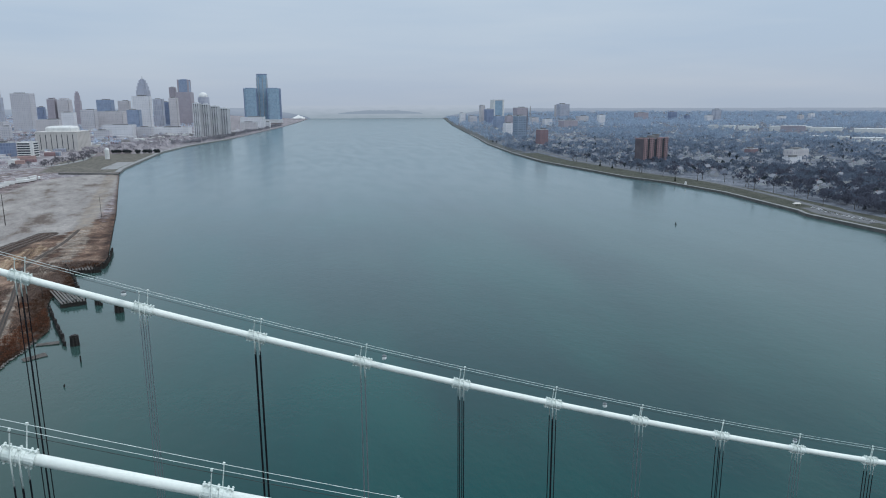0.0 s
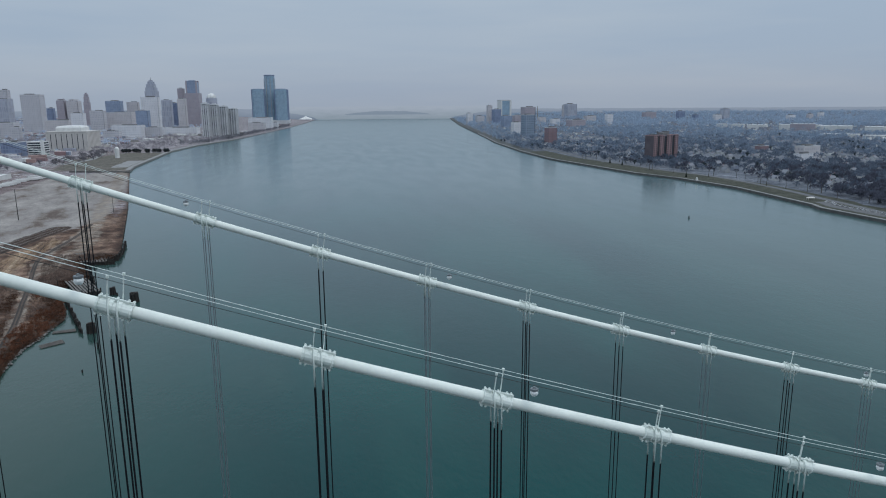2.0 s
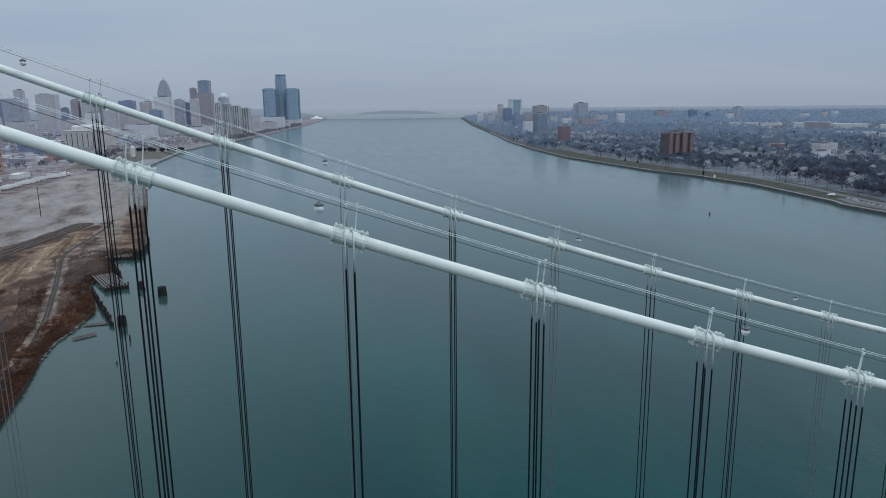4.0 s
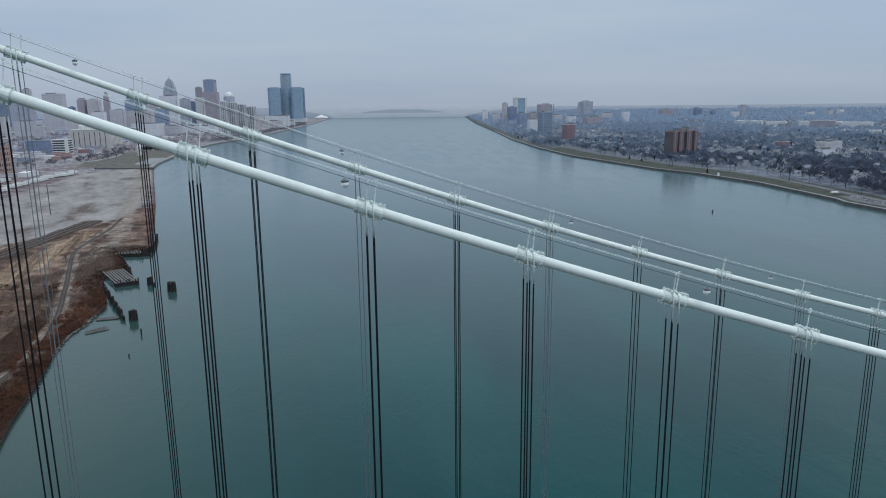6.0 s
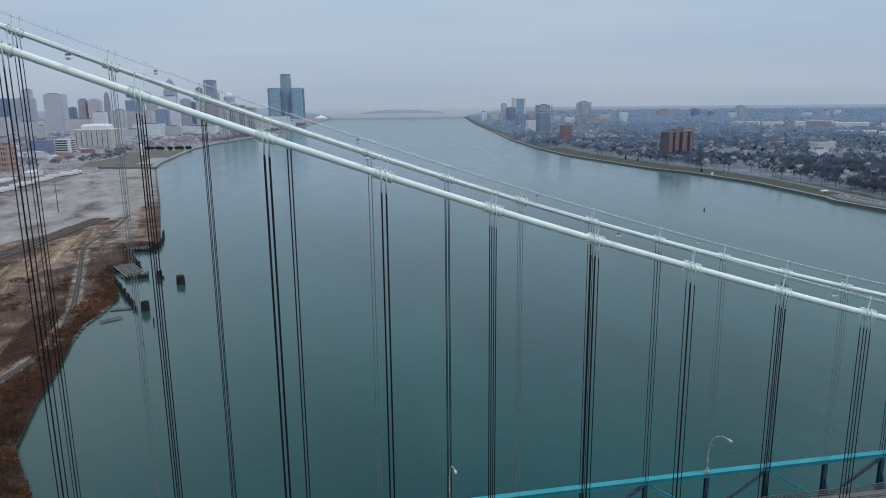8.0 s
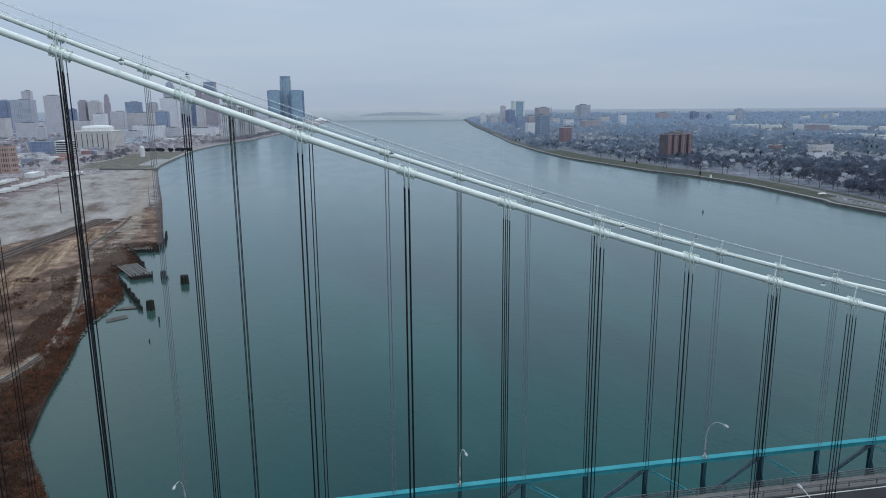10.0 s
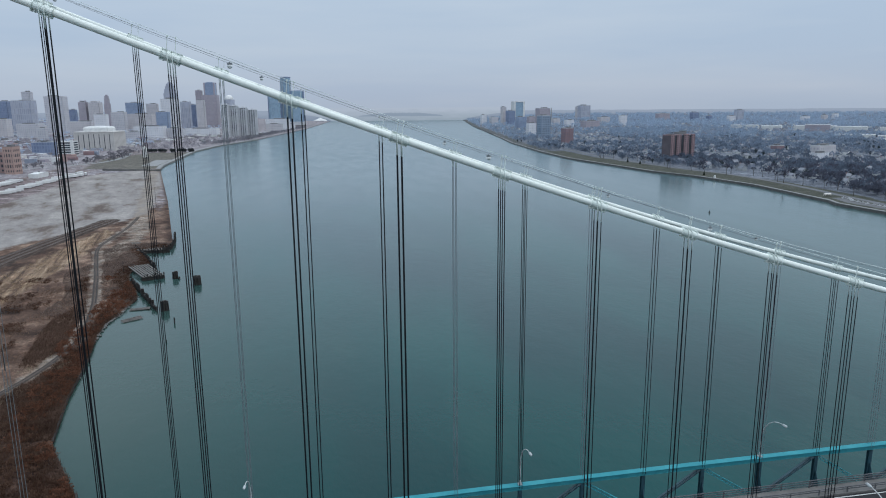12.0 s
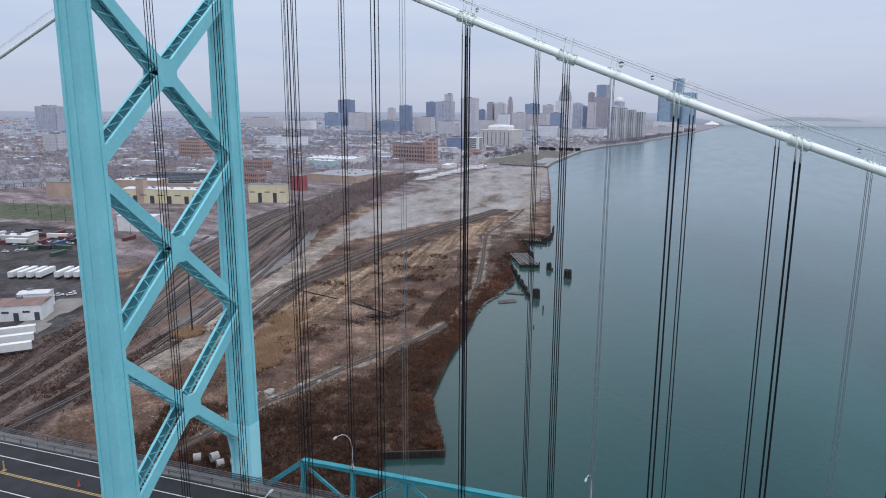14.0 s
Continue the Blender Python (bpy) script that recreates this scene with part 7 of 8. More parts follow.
def timber_pier(corner, along, out, n, label):
    """A derelict pier: plank deck on piles, dark timber front."""
    c, u, v = Vector((*corner, 0)), Vector((*along, 0)), Vector((*out, 0))
    e = thing("timber_pier", (c.x, c.y, 0), label, "pier", "derelict piers")
    for i in range(n):
        bm = bmesh.new()
        p = u * ((i + 0.5) / n)
        q = u * ((i + 0.5) / n) + v
        bar(bm, (p.x, p.y, 2.35), (q.x, q.y, 2.05 + 0.15 * (i % 3)), u.length / n * 0.62, 0.22, u)
        part("plank", bm, WOOD_GREY, e)
    for i in range(n + 1):
        bm = bmesh.new()
        p = u * (i / n) + v * 0.97
        pipe(bm, [(p.x, p.y, -1.5), (p.x, p.y, 2.5 + 0.5 * ((i * 7) % 3))], 0.35, 7)
        part("timber_post", bm, WOOD_OLD, e)
    bm = bmesh.new()
    p, q = v * 0.99, v * 0.99 + u
    bar(bm, (p.x, p.y, 0.5), (q.x, q.y, 0.5), 0.3, 2.8, v)
    part("fender_board", bm, WOOD_OLD, e)
    for k in (0.15, 0.55, 0.92):
        bm = bmesh.new()
        p, q = v * k, v * k + u
        bar(bm, (p.x, p.y, 1.85), (q.x, q.y, 1.85), 0.4, 0.5, v)
        part("bearer", bm, WOOD_OLD, e)


timber_pier((-66.6, 357.9), (10.5, 5.0), (16.0, -29.4), 8, "derelict dark timber pier with grey deck planks")
timber_pier((-86.2, 435.9), (16.6, 0.3), (12.4, -30.0), 9, "collapsed timber pier with dark front beside the bank")


def timber_wall(pts, label):
    e = thing("timber_bulkhead", (0, 0, 0), label, "bulkhead", "timber bulkheads")
    rr = random.Random(9)
    for (ax, ay), (bx, by) in zip(pts, pts[1:]):
        n = max(2, int(math.hypot(bx - ax, by - ay) / 1.6))
        for i in range(n):
            t = i / n
            bm = bmesh.new()
            x, y = ax + (bx - ax) * t, ay + (by - ay) * t
            pipe(bm, [(x, y, -1.2), (x + rr.uniform(-0.3, 0.3), y + rr.uniform(-0.3, 0.3), rr.uniform(1.4, 4.2))], rr.uniform(0.35, 0.75), 6)
            part("timber_post", bm, WOOD_OLD, e)
        bm = bmesh.new()
        bar(bm, (ax, ay, 0.5), (bx, by, 0.5), 0.3, 2.6 + 0.5 * rr.random(), (ay - by, bx - ax, 0))
        part("fender_board", bm, WOOD_OLD, e)


timber_wall([(-56.1, 327.8), (-49.0, 312.0), (-41.0, 294.0), (-33.2, 277.5), (-28.5, 267.0)], "ragged row of rotten dark timber piles")
timber_wall([(-78.6, 421.0), (-64.2, 389.5), (-49.2, 352.6)], "dark timber bulkhead along the inlet")
timber_wall([(-59.4, 406.1), (-53.7, 407.1)], "dark timber crib at the corner of the quay")
timber_wall([(-60, 412), (-55, 418), (-57, 436), (-64, 470)], "low dark timber edge of the quay")


def plank_wreck(x, y, a, tall, label):
    e = thing("driftwood", (x, y, 0), label, "driftwood", "driftwood on the bank")
    e.rotation_euler = (0, 0, radians(a))
    for i in range(4):
        bm = bmesh.new()
        bar(bm, (-4.5, i * 0.7 - 1, 0.25 + tall * i * 0.3), (4.5, i * 0.75 - 1.1, 0.35 + tall * i * 0.35), 0.6, 0.28, (0, 1, 0))
        part("beam", bm, WOOD_GREY, e)


plank_wreck(-37, 271, 10, 0.2, "grey broken timbers lying at the water's edge")
plank_wreck(-36, 254, 40, 0.5, "sunken timber frame poking out of the water")
plank_wreck(-66, 352, 70, 0.1, "pale boards lying on the bank")

for x, y, a, n in ((-80, 200, 20, 5), (-74, 206, 75, 4), (-92, 214, 130, 3), (-86, 190, 160, 3)):
    e = thing("burnt_timber_heap", (x, y, land_z(x, y)), "heap of black burnt timbers on the waste ground", "timber heap", "burnt timber heaps")
    e.rotation_euler = (0, 0, radians(a))
    rb = random.Random(a)
    for i in range(n * 4):
        bm = bmesh.new()
        t, s = rb.uniform(-0.9, 0.9), rb.uniform(1.2, 4.2)
        px, py, pz = rb.gauss(0, 2.2), rb.gauss(0, 1.2), rb.uniform(0.1, 0.5)
        bar(bm, (px - s * math.cos(t), py - s * math.sin(t), pz), (px + s * math.cos(t), py + s * math.sin(t), pz + rb.uniform(-0.05, 0.7)), rb.uniform(0.2, 0.42), 0.2, (0, 1, 0.1))
        part("burnt_beam", bm, WOOD_OLD, e)

# rusty quay at the slip
QUAY_STEEL = surface("dark_wet_steel_piling", (0.012, 0.008, 0.007), (0.040, 0.026, 0.020), 0.8, 0.5, 10, 0.3)
e = thing("quay_wall", (0, 0, 0), "dark rusty steel quay wall of the slip", "quay wall")
for i in range(34):
    f = i / 33
    bm = bmesh.new()
    block(bm, (-21.9 + 15.3 * f, 91.8 + 7.4 * f - 0.12 * (i % 2), 0.45), (0.52, 0.34, 2.9 + 0.12 * noise.noise((i * 0.7, 1, 5))))
    part("sheet_pile", bm, QUAY_STEEL, e)
bm = bmesh.new()
bar(bm, (-21.9, 91.95, 1.98), (-6.5, 99.4, 1.98), 0.62, 0.22, (0.44, -0.9, 0))
part("capping_beam", bm, WOOD_OLD, e)
bm = bmesh.new()
bar(bm, (-6.5, 99.3, 0.5), (-7.9, 103.5, 0.5), 0.4, 2.6, (1, 0.3, 0))
part("return_wall", bm, QUAY_STEEL, e)


def concrete_ring(x, y, a, r, label):
    e = thing("concrete_pipe", (x, y, land_z(x, y)), label, "concrete pipe", "concrete pipes")
    e.rotation_euler = (0, 0, radians(a))
    bm = bmesh.new()
    n = 20
    rings = []
    for px, rad in ((-r * 0.8, r), (r * 0.8, r), (r * 0.8, r * 0.78), (-r * 0.8, r * 0.78)):
        rings.append([bm.verts.new((px, rad * math.cos(6.2832 * k / n), r + rad * math.sin(6.2832 * k / n))) for k in range(n)])
    for j in range(4):
        for k in range(n):
            bm.faces.new((rings[j][k], rings[j][(k + 1) % n], rings[(j + 1) % 4][(k + 1) % n], rings[(j + 1) % 4][k]))
    part("barrel", bm, CONCRETE, e)


concrete_ring(-64.0, 68.5, 40, 1.2, "pale concrete pipe section lying on the ground")
concrete_ring(-60.0, 70.5, 60, 1.3, "pale concrete pipe section lying beside another")
concrete_ring(-56.5, 68.5, 52, 1.15, "pale concrete pipe section near the tower")
concrete_ring(-53.5, 71.0, 15, 1.3, "pale concrete pipe section behind the tower leg")


def boulder(bm, c, r, rr):
    vs = bmesh.ops.create_icosphere(bm, subdivisions=1, radius=1.0)["verts"]
    k = [rr.uniform(0.7, 1.25) for _ in range(3)]
    for v in vs:
        s = 1 + 0.28 * noise.noise(v.co * 1.3 + Vector(c))
        v.co = Vector((c[0] + v.co.x * r * k[0] * s, c[1] + v.co.y * r * k[1] * s, c[2] + v.co.z * r * 0.7 * s))


rr = random.Random(77)
bm = bmesh.new()
verts, faces = [], []
ico = bmesh.new()
bmesh.ops.create_icosphere(ico, subdivisions=1, radius=1.0)
iv = [v.co.copy() for v in ico.verts]
ifc = [[v.index for v in f.verts] for f in ico.faces]
ico.free()
bm.free()
for i in range(330):
    y = rr.uniform(150, 300)
    if rr.random() < 0.8:
        y = rr.uniform(225, 275)
    x = shore_w(y) + rr.uniform(-3.5, 1.2)
    r = rr.uniform(0.2, 0.7)
    b = len(verts)
    for v in iv:
        s = r * (1 + 0.35 * noise.noise(v * 1.4 + Vector((i, 0, 0))))
        verts.append((x + v.x * s, y + v.y * s, 0.35 + v.z * s * 0.6))
    faces += [tuple(b + k for k in f) for f in ifc]
tagged(sheet("riprap", verts, faces, ROCK), "loose grey rubble along the river bank", "rubble", kind="stuff")
for x, y, r in ((-76, 108, 1.7), (-80, 104, 1.1), (-73, 112, 1.9), (-67, 121, 1.2), (-82, 114, 1.3), (-78, 98, 0.9), (-63, 126, 1.0)):
    bm = bmesh.new()
    boulder(bm, (0, 0, 0.3), r, rr)
    ob = tagged(link("boulder", bm, CONCRETE), "pale rubble boulder on the waste ground", "boulder", "boulders")
    ob.location = (x, y, land_z(x, y))


# low timber edging along the eroded shore
bm = bmesh.new()
shore = [(shore_w(y) + 0.1, y, 0.45 + 0.15 * noise.noise((y * 0.2, 3, 1))) for y in range(135, 214, 6)]
for p, q in zip(shore, shore[1:]):
    bar(bm, p, q, 0.45, 1.0, (1, 0, 0))
tagged(link("shore_edging", bm, WOOD_OLD), "low dark timber edging along the river bank", "bank edging", kind="structure")


# ---- scrub and reeds ----
def tufts(name, label, seed, count, place, mat, tall, blades):
    r = random.Random(seed)
    verts, faces = [], []
    made = 0
    while made < count:
        p = place(r)
        if p is None:
            continue
        x, y = p
        z = land_z(x, y) - 0.1
        k = r.uniform(0.55, 1.3)
        for _ in range(blades):
            a = r.uniform(0, 6.283)
            ca, sa = math.cos(a), math.sin(a)
            w, o = 0.11 * k, r.uniform(0.0, 0.6)
            h, lean = tall * k * r.uniform(0.5, 1.1), r.uniform(0.1, 0.6) * tall
            b = len(verts)
            verts += [(x + ca * o - sa * w, y + sa * o + ca * w, z), (x + ca * o + sa * w, y + sa * o - ca * w, z), (x + ca * (o + lean), y + sa * (o + lean), z + h)]
            faces.append((b, b + 1, b + 2))
        made += 1
    return tagged(sheet(name, verts, faces, mat), label, "scrub", kind="stuff")


def off_road(x, y):
    """Clear of the dirt road, whose edges are ragged."""
    return near_curve(x, y, DIRT_ROAD) > 3.1 + 1.8 * noise.noise((x * 0.11, y * 0.11, 12))


def bank(r):
    y = r.uniform(45, 265)
    x = shore_w(y) - (75 if y < 135 else 22) * r.random() ** 1.3
    return (x, y) if off_road(x, y) and not in_plan(x, y, MUD) and noise.noise((x * 0.07, y * 0.07, 1)) + r.uniform(-0.5, 0.5) > -0.25 else None


def heath(r):
    x, y = r.uniform(-125, -30), r.uniform(60, 330)
    if x > shore_w(y) - 3 or not off_road(x, y) or in_plan(x, y, MUD) or noise.noise((x * 0.05, y * 0.05, 8)) + r.uniform(-0.3, 0.3) < 0.0:
        return None
    return (x, y)


def golden(r):
    x, y = r.uniform(-145, -85), r.uniform(70, 500)
    return (x, y) if in_plan(x, y, GOLD) or (noise.noise((x * 0.03, y * 0.03, 3)) > 0.25 and y < 200) else None



def low_bank(r):
    p = bank(r)
    return p if p and p[1] + 14 * noise.noise((p[0] * 0.08, p[1] * 0.08, 17)) < 104 else None


def high_bank(r):
    p = bank(r)
    return p if p and p[1] + 14 * noise.noise((p[0] * 0.08, p[1] * 0.08, 17)) > 100 else None


def yard_weeds(r):
    x, y = r.uniform(-215, -112), r.uniform(58, 150)
    return (x, y) if in_plan(x, y, YARD) and noise.noise((x * 0.05, y * 0.05, 19)) + r.uniform(-0.4, 0.4) > 0.0 else None


tufts("scrub", "dark wet brush beside the slip", 1, 9000, low_bank, DARK_BRUSH, 1.2, 5)
tufts("scrub", "rust brown scrub along the river bank", 7, 10500, high_bank, SCRUB, 1.2, 5)
tufts("scrub", "dark weeds between the yard tracks", 8, 5000, yard_weeds, DARK_BRUSH, 0.7, 5)


def upper_bank(r):
    y = r.uniform(255, 430)
    x = shore_w(y) - 34 * r.random() ** 1.2
    return (x, y) if off_road(x, y) and noise.noise((x * 0.07, y * 0.07, 1)) + r.uniform(-0.5, 0.5) > -0.1 else None


DULL = leafy("dull_brown_weeds", (0.060, 0.044, 0.039), (0.220, 0.168, 0.146), 0.05, 12)
tufts("scrub", "dull brown weeds behind the old piers", 6, 9000, upper_bank, DULL, 0.8, 5)
tufts("scrub", "low dark brown weeds on the waste ground", 2, 16000, heath, WEED, 0.5, 4)
tufts("dry_grass", "pale gold dry grass on the waste ground", 3, 3200, golden, REED, 0.7, 5)


def verge(r):
    y = r.uniform(84, 205)
    x = lerp_table([(p[1], p[0]) for p in DIRT_ROAD], y) + (r.gauss(5.5, 1.8) if r.random() < 0.7 else -r.gauss(4.5, 1.5))
    return (x, y) if noise.noise((x * 0.08, y * 0.08, 15)) + r.uniform(-0.3, 0.3) > 0.05 else None


tufts("dry_grass", "pale straw coloured grass beside the dirt road", 33, 2200, verge, leafy("pale_straw", (0.150, 0.112, 0.082), (0.340, 0.270, 0.200), 0.05, 12), 0.6, 5)


def thicket(r):
    x, y = r.uniform(-100, -5), r.uniform(48, 400)
    return (x, y) if in_plan(x, y, DARK_SCRUB) and x < shore_w(y) - 2 and off_road(x, y) and not in_plan(x, y, MUD) else None


RUST_BUSH = leafy("rust_orange_bushes", (0.055, 0.026, 0.018), (0.205, 0.096, 0.062), 0.06, 10)
rr = random.Random(64)
spots = []
while len(spots) < 900:
    y = rr.uniform(100, 330)
    x = shore_w(y) - 0.8 - 11 * rr.random() ** 1.5
    if noise.noise((x * 0.09, y * 0.05, 6)) + rr.uniform(-0.25, 0.25) > 0.0:
        spots.append((x, y))
woods("brush", "rust orange leafless bushes along the water's edge", 22, spots, RUST_BUSH, 1.7, 1.3, 18, 0.06)
REED_TALL = leafy("tall_golden_reeds", (0.200, 0.122, 0.074), (0.470, 0.322, 0.212), 0.06, 12)


def reed_bed(r):
    cx, cy, q = r.choice(((-93, 134, 9), (-99, 150, 12), (-106, 165, 12), (-115, 184, 10), (-141, 150, 7)))
    a, k = r.uniform(0, 6.283), q * math.sqrt(r.random())
    return cx + k * math.cos(a) * 0.8, cy + k * math.sin(a)


tufts("reeds", "tall golden dry reeds in dense stands", 31, 4200, reed_bed, REED_TALL, 1.9, 7)

rr = random.Random(19)
spots = []
while len(spots) < 1500:
    p = thicket(rr)
    if p:
        spots.append(p)
while len(spots) < 2300:
    x, y = rr.uniform(-140, -60), rr.uniform(70, 330)
    if noise.noise((x * 0.06, y * 0.06, 4)) > 0.18 and off_road(x, y) and not in_plan(x, y, MUD):
        spots.append((x, y))
while len(spots) < 2650:
    y = rr.uniform(285, 425)
    spots.append((shore_w(y) - 7 * rr.random() ** 1.4 - 0.5, y))
BRUSH = leafy("dark_red_brush", (0.030, 0.017, 0.013), (0.128, 0.074, 0.053), 0.05, 12)
woods("brush", "dark reddish leafless brush on the river bank", 21, spots, BRUSH, 1.7, 1.5, 16, 0.05)
verts, faces = [], []
for i in range(240):
    if i < 110:
        y = rr.uniform(80, 160)
        x = lerp_table([(70, -74), (103, -70), (140, -62), (169, -53)], y) + rr.gauss(0, 5)
    else:
        x, y = rr.uniform(-125, -70), rr.uniform(70, 260)
    r = rr.uniform(0.12, 0.55)
    z = land_z(x, y)
    b = len(verts)
    for v in iv:
        s = r * (1 + 0.35 * noise.noise(v * 1.4 + Vector((i, 0, 3))))
        verts.append((x + v.x * s, y + v.y * s, z + 0.1 + v.z * s * 0.55))
    faces += [tuple(b + k for k in f) for f in ifc]
tagged(sheet("debris", verts, faces, surface("dirty_rubble", (0.10, 0.088, 0.08), (0.28, 0.26, 0.245), 0.9, 0.5, 8, 0.3)), "pale concrete lumps strewn over the waste ground", "rubble", kind="stuff")

# ---- riverside works on both banks ----
SEAWALL = surface("dark_wet_seawall", (0.055, 0.055, 0.055), (0.12, 0.118, 0.115), 0.8, 0.2, 12, 0.3)
PROM = surface("pale_promenade_concrete", (0.17, 0.17, 0.172), (0.27, 0.27, 0.272), 0.9, 0.15, 12, 0.2)


def along_shore(name, shore, ys, o0, o1, z, mat, label, sign):
    bm = bmesh.new()
    rows = [[bm.verts.new((shore(y) + sign * o, y, z + h)) for o, h in ((o0, -3.5), (o0, 0), (o1, 0), (o1, -0.6))] for y in ys]
    for a, b in zip(rows, rows[1:]):
        for k in range(3):
            bm.faces.new((a[k], a[k + 1], b[k + 1], b[k]) if sign < 0 else (a[k + 1], a[k], b[k], b[k + 1]))
    bmesh.ops.recalc_face_normals(bm, faces=bm.faces)
    return tagged(link(name, bm, mat), label, "promenade", kind="structure")


ys_e = [y for y in YS_E if 380 <= y <= 2200]
along_shore("seawall", shore_e, ys_e, -0.4, 0.5, 2.5, SEAWALL, "grey concrete seawall along the park", 1)
along_shore("promenade", shore_e, ys_e, 0.5, 3.6, 2.62, PROM, "pale concrete riverside walk", 1)
ys_w = [y for y in YS_W if 1055 <= y <= 2100]
along_shore("seawall", shore_w, ys_w, -0.6, 0.8, 2.7, surface("grey_seawall_concrete", (0.12, 0.118, 0.115), (0.21, 0.208, 0.205), 0.85, 0.2, 12, 0.3), "grey seawall of the city promenade", -1)
along_shore("promenade", shore_w, ys_w, 0.8, 7.0, 2.85, PROM, "pale concrete city promenade", -1)
bm = bmesh.new()
ribbon(bm, smooth_line([(shore_e(y) - 8 + lerp_table([(380, 30), (580, 40), (700, 48), (822, 57), (955, 58), (1300, 70), (1700, 60)], y), y) for y in range(380, 1700, 80)], 12), 3.6, 0.12)
tagged(link("road", bm, surface("town_road_asphalt", (0.075, 0.078, 0.085), (0.13, 0.134, 0.145), 0.9, 0.1, 12, 0.2)), "grey riverside road behind the park", "road", kind="structure")
bm = bmesh.new()
ribbon(bm, [(shore_e(y) + 21, y) for y in range(452, 548, 8)], 8.5, 0.10)
tagged(link("pavement", bm, surface("grey_car_park", (0.075, 0.077, 0.083), (0.13, 0.132, 0.14), 0.9, 0.2, 12, 0.2)), "grey car park beside the seawall", "car park", kind="structure")

bm = bmesh.new()
pipe(bm, [(0, 0, -0.5), (0, 0, 0.3), (0, 0, 0.7), (0, 0, 1.9), (0, 0, 2.4)], [0.8, 0.85, 0.5, 0.35, 0.08], 12)
ob = tagged(link("buoy", bm, BLACK), "small dark buoy floating on the river", "buoy")
ob.location = (381, 494, 0)

# white pavilion roof on the lawn and a white marker on the seawall
bm = bmesh.new()
for px in (-5, 5):
    for py in (-2, 2):
        block(bm, (px, py, 1.4), (0.25, 0.25, 2.8))
v = [bm.verts.new(p) for p in ((-6.5, -3.2, 2.8), (6.5, -3.2, 2.8), (6.5, 3.2, 2.8), (-6.5, 3.2, 2.8), (-4, 0, 4.4), (4, 0, 4.4))]
for q in ((0, 1, 5, 4), (1, 2, 5), (2, 3, 4, 5), (3, 0, 4), (3, 2, 1, 0)):
    bm.faces.new([v[i] for i in q])
ob = tagged(link("park_shelter", bm, BEIGE), "white roofed open park shelter on the lawn", "shelter")
ob.scale = (0.6, 0.6, 0.7)
ob.location = (shore_e(560) + 16, 556, land_z(shore_e(560) + 16, 556))
bm = bmesh.new()
pipe(bm, [(0, 0, 0), (0, 0, 1.0), (0, 0, 3.2), (0, 0, 3.6)], [1.5, 1.4, 1.0, 0.3], 10)
ob = tagged(link("river_marker", bm, PAINT_WHITE), "white round marker on the seawall", "marker")
ob.location = (shore_e(740) + 3, 742, 2.6)

# paved court, clipped hedges and a low wall in the city's riverside park
bm = bmesh.new()
ribbon(bm, [(-245, 1118), (-249, 1160), (-252, 1210), (-254, 1260)], 12, 0.12)
tagged(link("pavement", bm, PROM), "pale paved court in the riverside park", "pavement", kind="structure")
bm = bmesh.new()
ribbon(bm, smooth_line([(-430, 1105), (-392, 1150), (-356, 1205), (-345, 1290), (-352, 1370), (-372, 1480)], 10), 5, 0.10)
tagged(link("road", bm, PROM), "pale street behind the riverside park", "road", kind="structure")
bm = bmesh.new()
bar(bm, (-294, 1050, 3.4), (-203, 1020, 3.4), 1.2, 2.6, (0, 1, 0))
tagged(link("boundary_wall", bm, DECK_CONCRETE), "long grey boundary wall at the end of the waste ground", "wall", kind="structure")
HEDGE = leafy("dark_hedge", (0.040, 0.047, 0.052), (0.095, 0.106, 0.112), 0.2, 10)
for a, b in (((-341, 1498), (-322, 1493)), ((-318, 1492), (-301, 1489)), ((-292, 1487), (-284, 1487)), ((-279, 1487), (-260, 1489)), ((-256, 1490), (-245, 1491))):
    rr = random.Random(str(a))
    verts, faces = [], []
    for i in range(26):
        k = rr.random()
        x, y = a[0] + (b[0] - a[0]) * k, a[1] + (b[1] - a[1]) * k + rr.uniform(-3, 3)
        twig_cloud(rr, x, y, land_z(x, y) - 0.2, rr.uniform(7, 9.5), 3.0, 40, verts, faces, 0.3)
    tagged(sheet("hedge", verts, faces, HEDGE), "dark block of clipped evergreen trees in the park", "hedge", "park hedges")
strand = [(shore_w(y) - 10 - 45 * rnd.random(), y) for y in (rnd.uniform(1750, 3300) for _ in range(420))]
woods("bare_woods", "bare trees along the far city waterfront", 16, strand, leafy("waterfront_trees", (0.120, 0.122, 0.140), (0.240, 0.240, 0.268)), 9, 5.5, 20, 0.2)
avenue = [(lerp_table([(1100, -432), (1150, -396), (1205, -361), (1290, -350), (1480, -376)], y) + rnd.uniform(-24, 24), y + rnd.uniform(-9, 9)) for y in range(1100, 1480, 6)]
woods("bare_woods", "row of dark bare street trees by the riverside park", 15, avenue, leafy("dark_street_trees", (0.090, 0.086, 0.098), (0.200, 0.190, 0.210)), 10, 5.0, 36, 0.11)

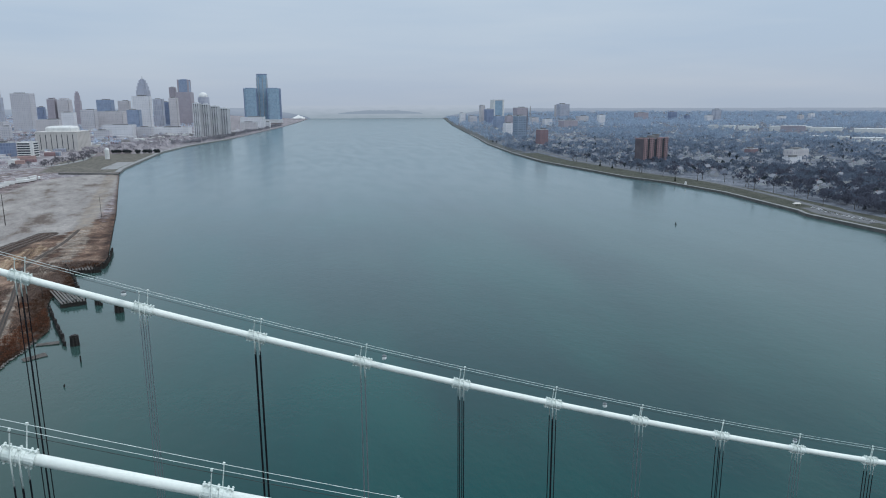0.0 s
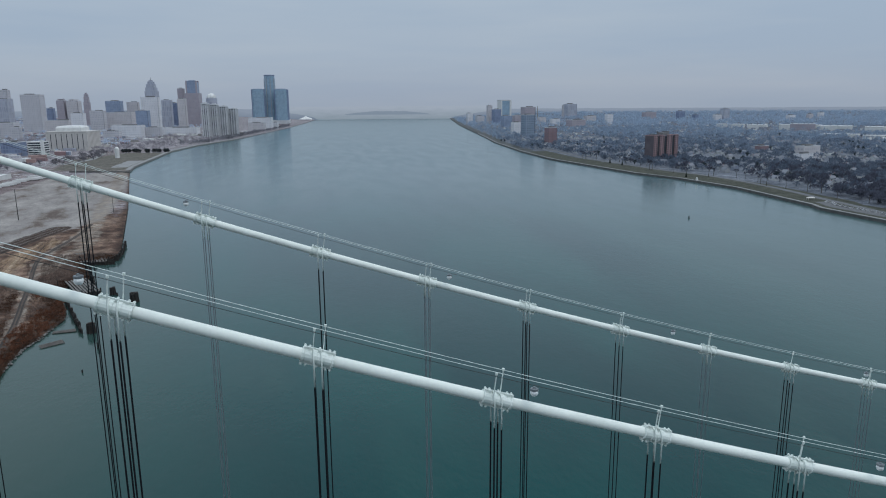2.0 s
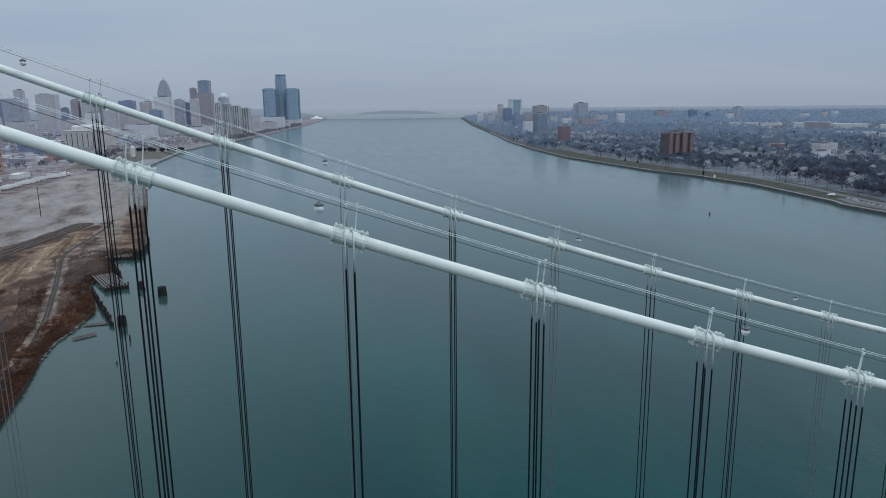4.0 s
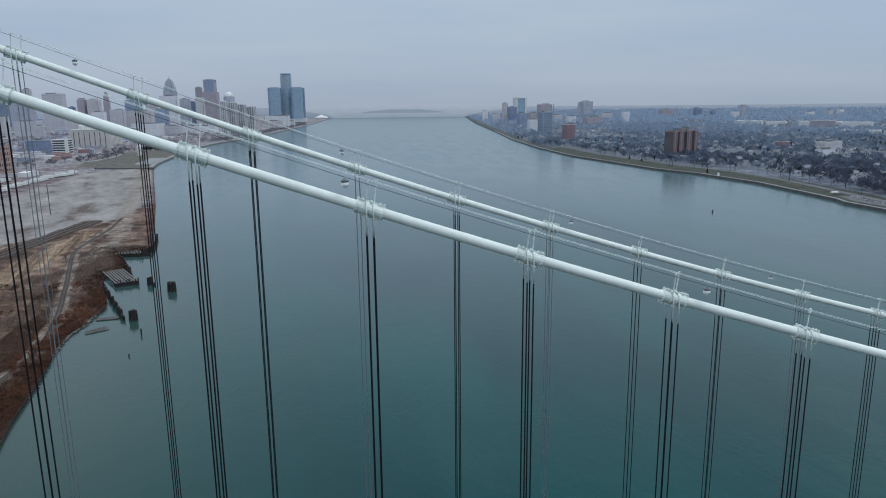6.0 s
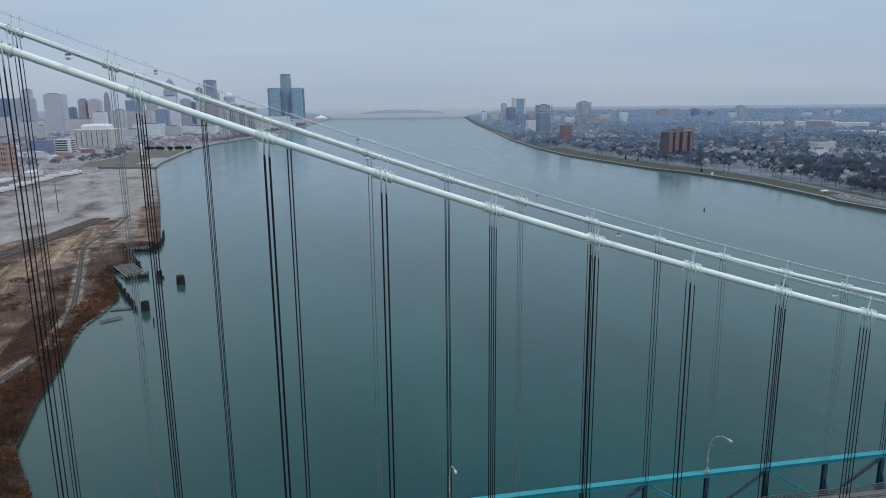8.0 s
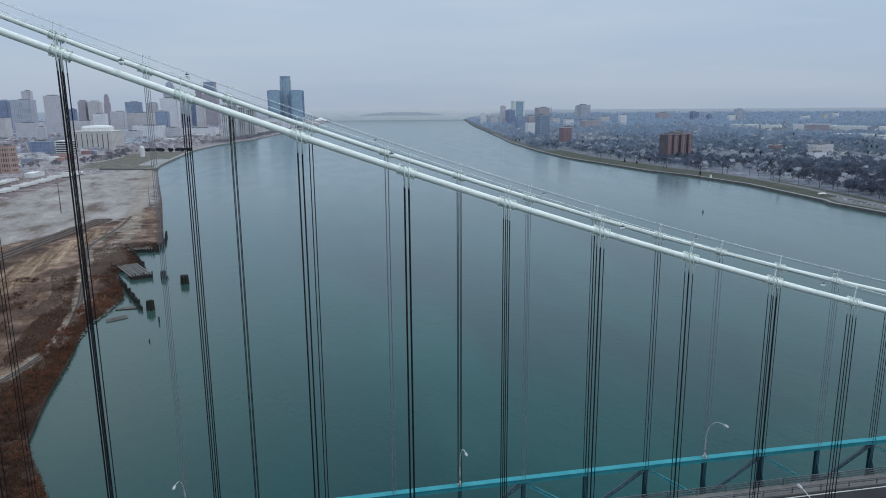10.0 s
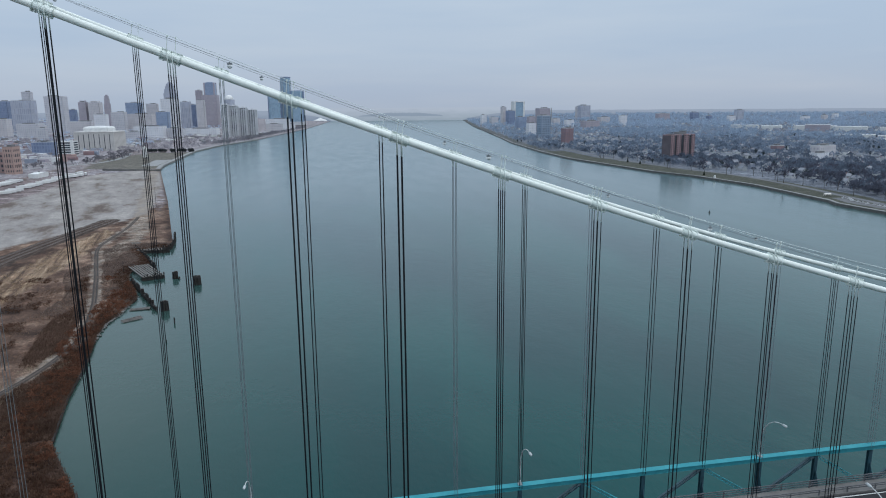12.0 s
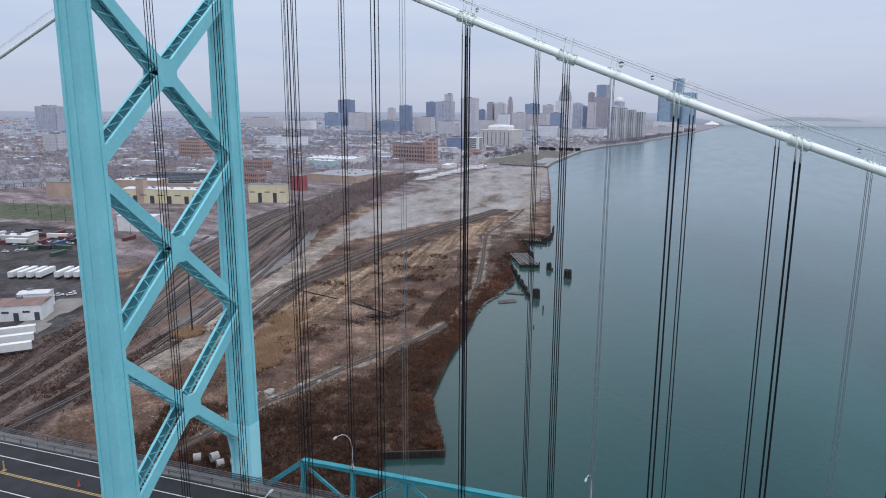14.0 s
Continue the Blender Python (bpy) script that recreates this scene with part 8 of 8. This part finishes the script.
# tall thin works chimney across the river
bm = bmesh.new()
pipe(bm, [(0, 0, 0), (0, 0, 45), (0, 0, 72)], [2.6, 2.0, 1.7], 12)
ob = tagged(link("works_chimney", bm, CONCRETE), "tall thin grey works chimney in the town", "chimney")
ob.location = (1118, 3276, land_z(1118, 3276))

# white silo by the arena
bm = bmesh.new()
pipe(bm, [(0, 0, 0), (0, 0, 17), (0, 0, 20), (0, 0, 21)], [4.2, 4.2, 2.5, 0.5], 14)
ob = tagged(link("storage_silo", bm, PAINT_WHITE), "white round silo among bare trees", "silo")
ob.location = (-307, 1342, land_z(-307, 1342))

# traffic cone and marker post on the bridge deck
bm = bmesh.new()
pipe(bm, [(0, 0, 0), (0, 0, 0.06), (0, 0, 0.07), (0, 0, 0.95)], [0.22, 0.22, 0.14, 0.05], 10)
CONE = surface("orange_cone_plastic", (0.42, 0.05, 0.03), (0.55, 0.09, 0.05), 0.6, 2, 5, 0.1)
ob = tagged(link("traffic_cone", bm, CONE), "orange traffic cone on the bridge road", "traffic cone")
ob.location = (-21.3, 1.0, road_z(-21.3))
bm = bmesh.new()
pipe(bm, [(0, 0, 0), (0, 0, 0.08), (0, 0, 0.09), (0, 0, 1.5)], [0.3, 0.3, 0.12, 0.1], 10)
ob = tagged(link("lane_marker", bm, LINE_YELLOW), "yellow upright lane marker post on the bridge road", "bollard")
ob.location = (-36.0, 0.6, road_z(-36))

# white canopy of an open theatre on the far bank
bm = bmesh.new()
rings = []
for r, z in ((44, 4), (40, 10), (26, 14), (12, 21), (0.5, 27)):
    rings.append([bm.verts.new((r * math.cos(6.2832 * k / 20), r * 0.7 * math.sin(6.2832 * k / 20), z + (2.0 if k % 4 == 0 and r > 20 else 0))) for k in range(20)])
for p, q in zip(rings, rings[1:]):
    for k in range(20):
        bm.faces.new((p[k], p[(k + 1) % 20], q[(k + 1) % 20], q[k]))
ob = tagged(link("theatre_canopy", bm, PAINT_WHITE), "white tent canopy of a riverside theatre", "canopy")
ob.location = (-40, 4650, 2.0)
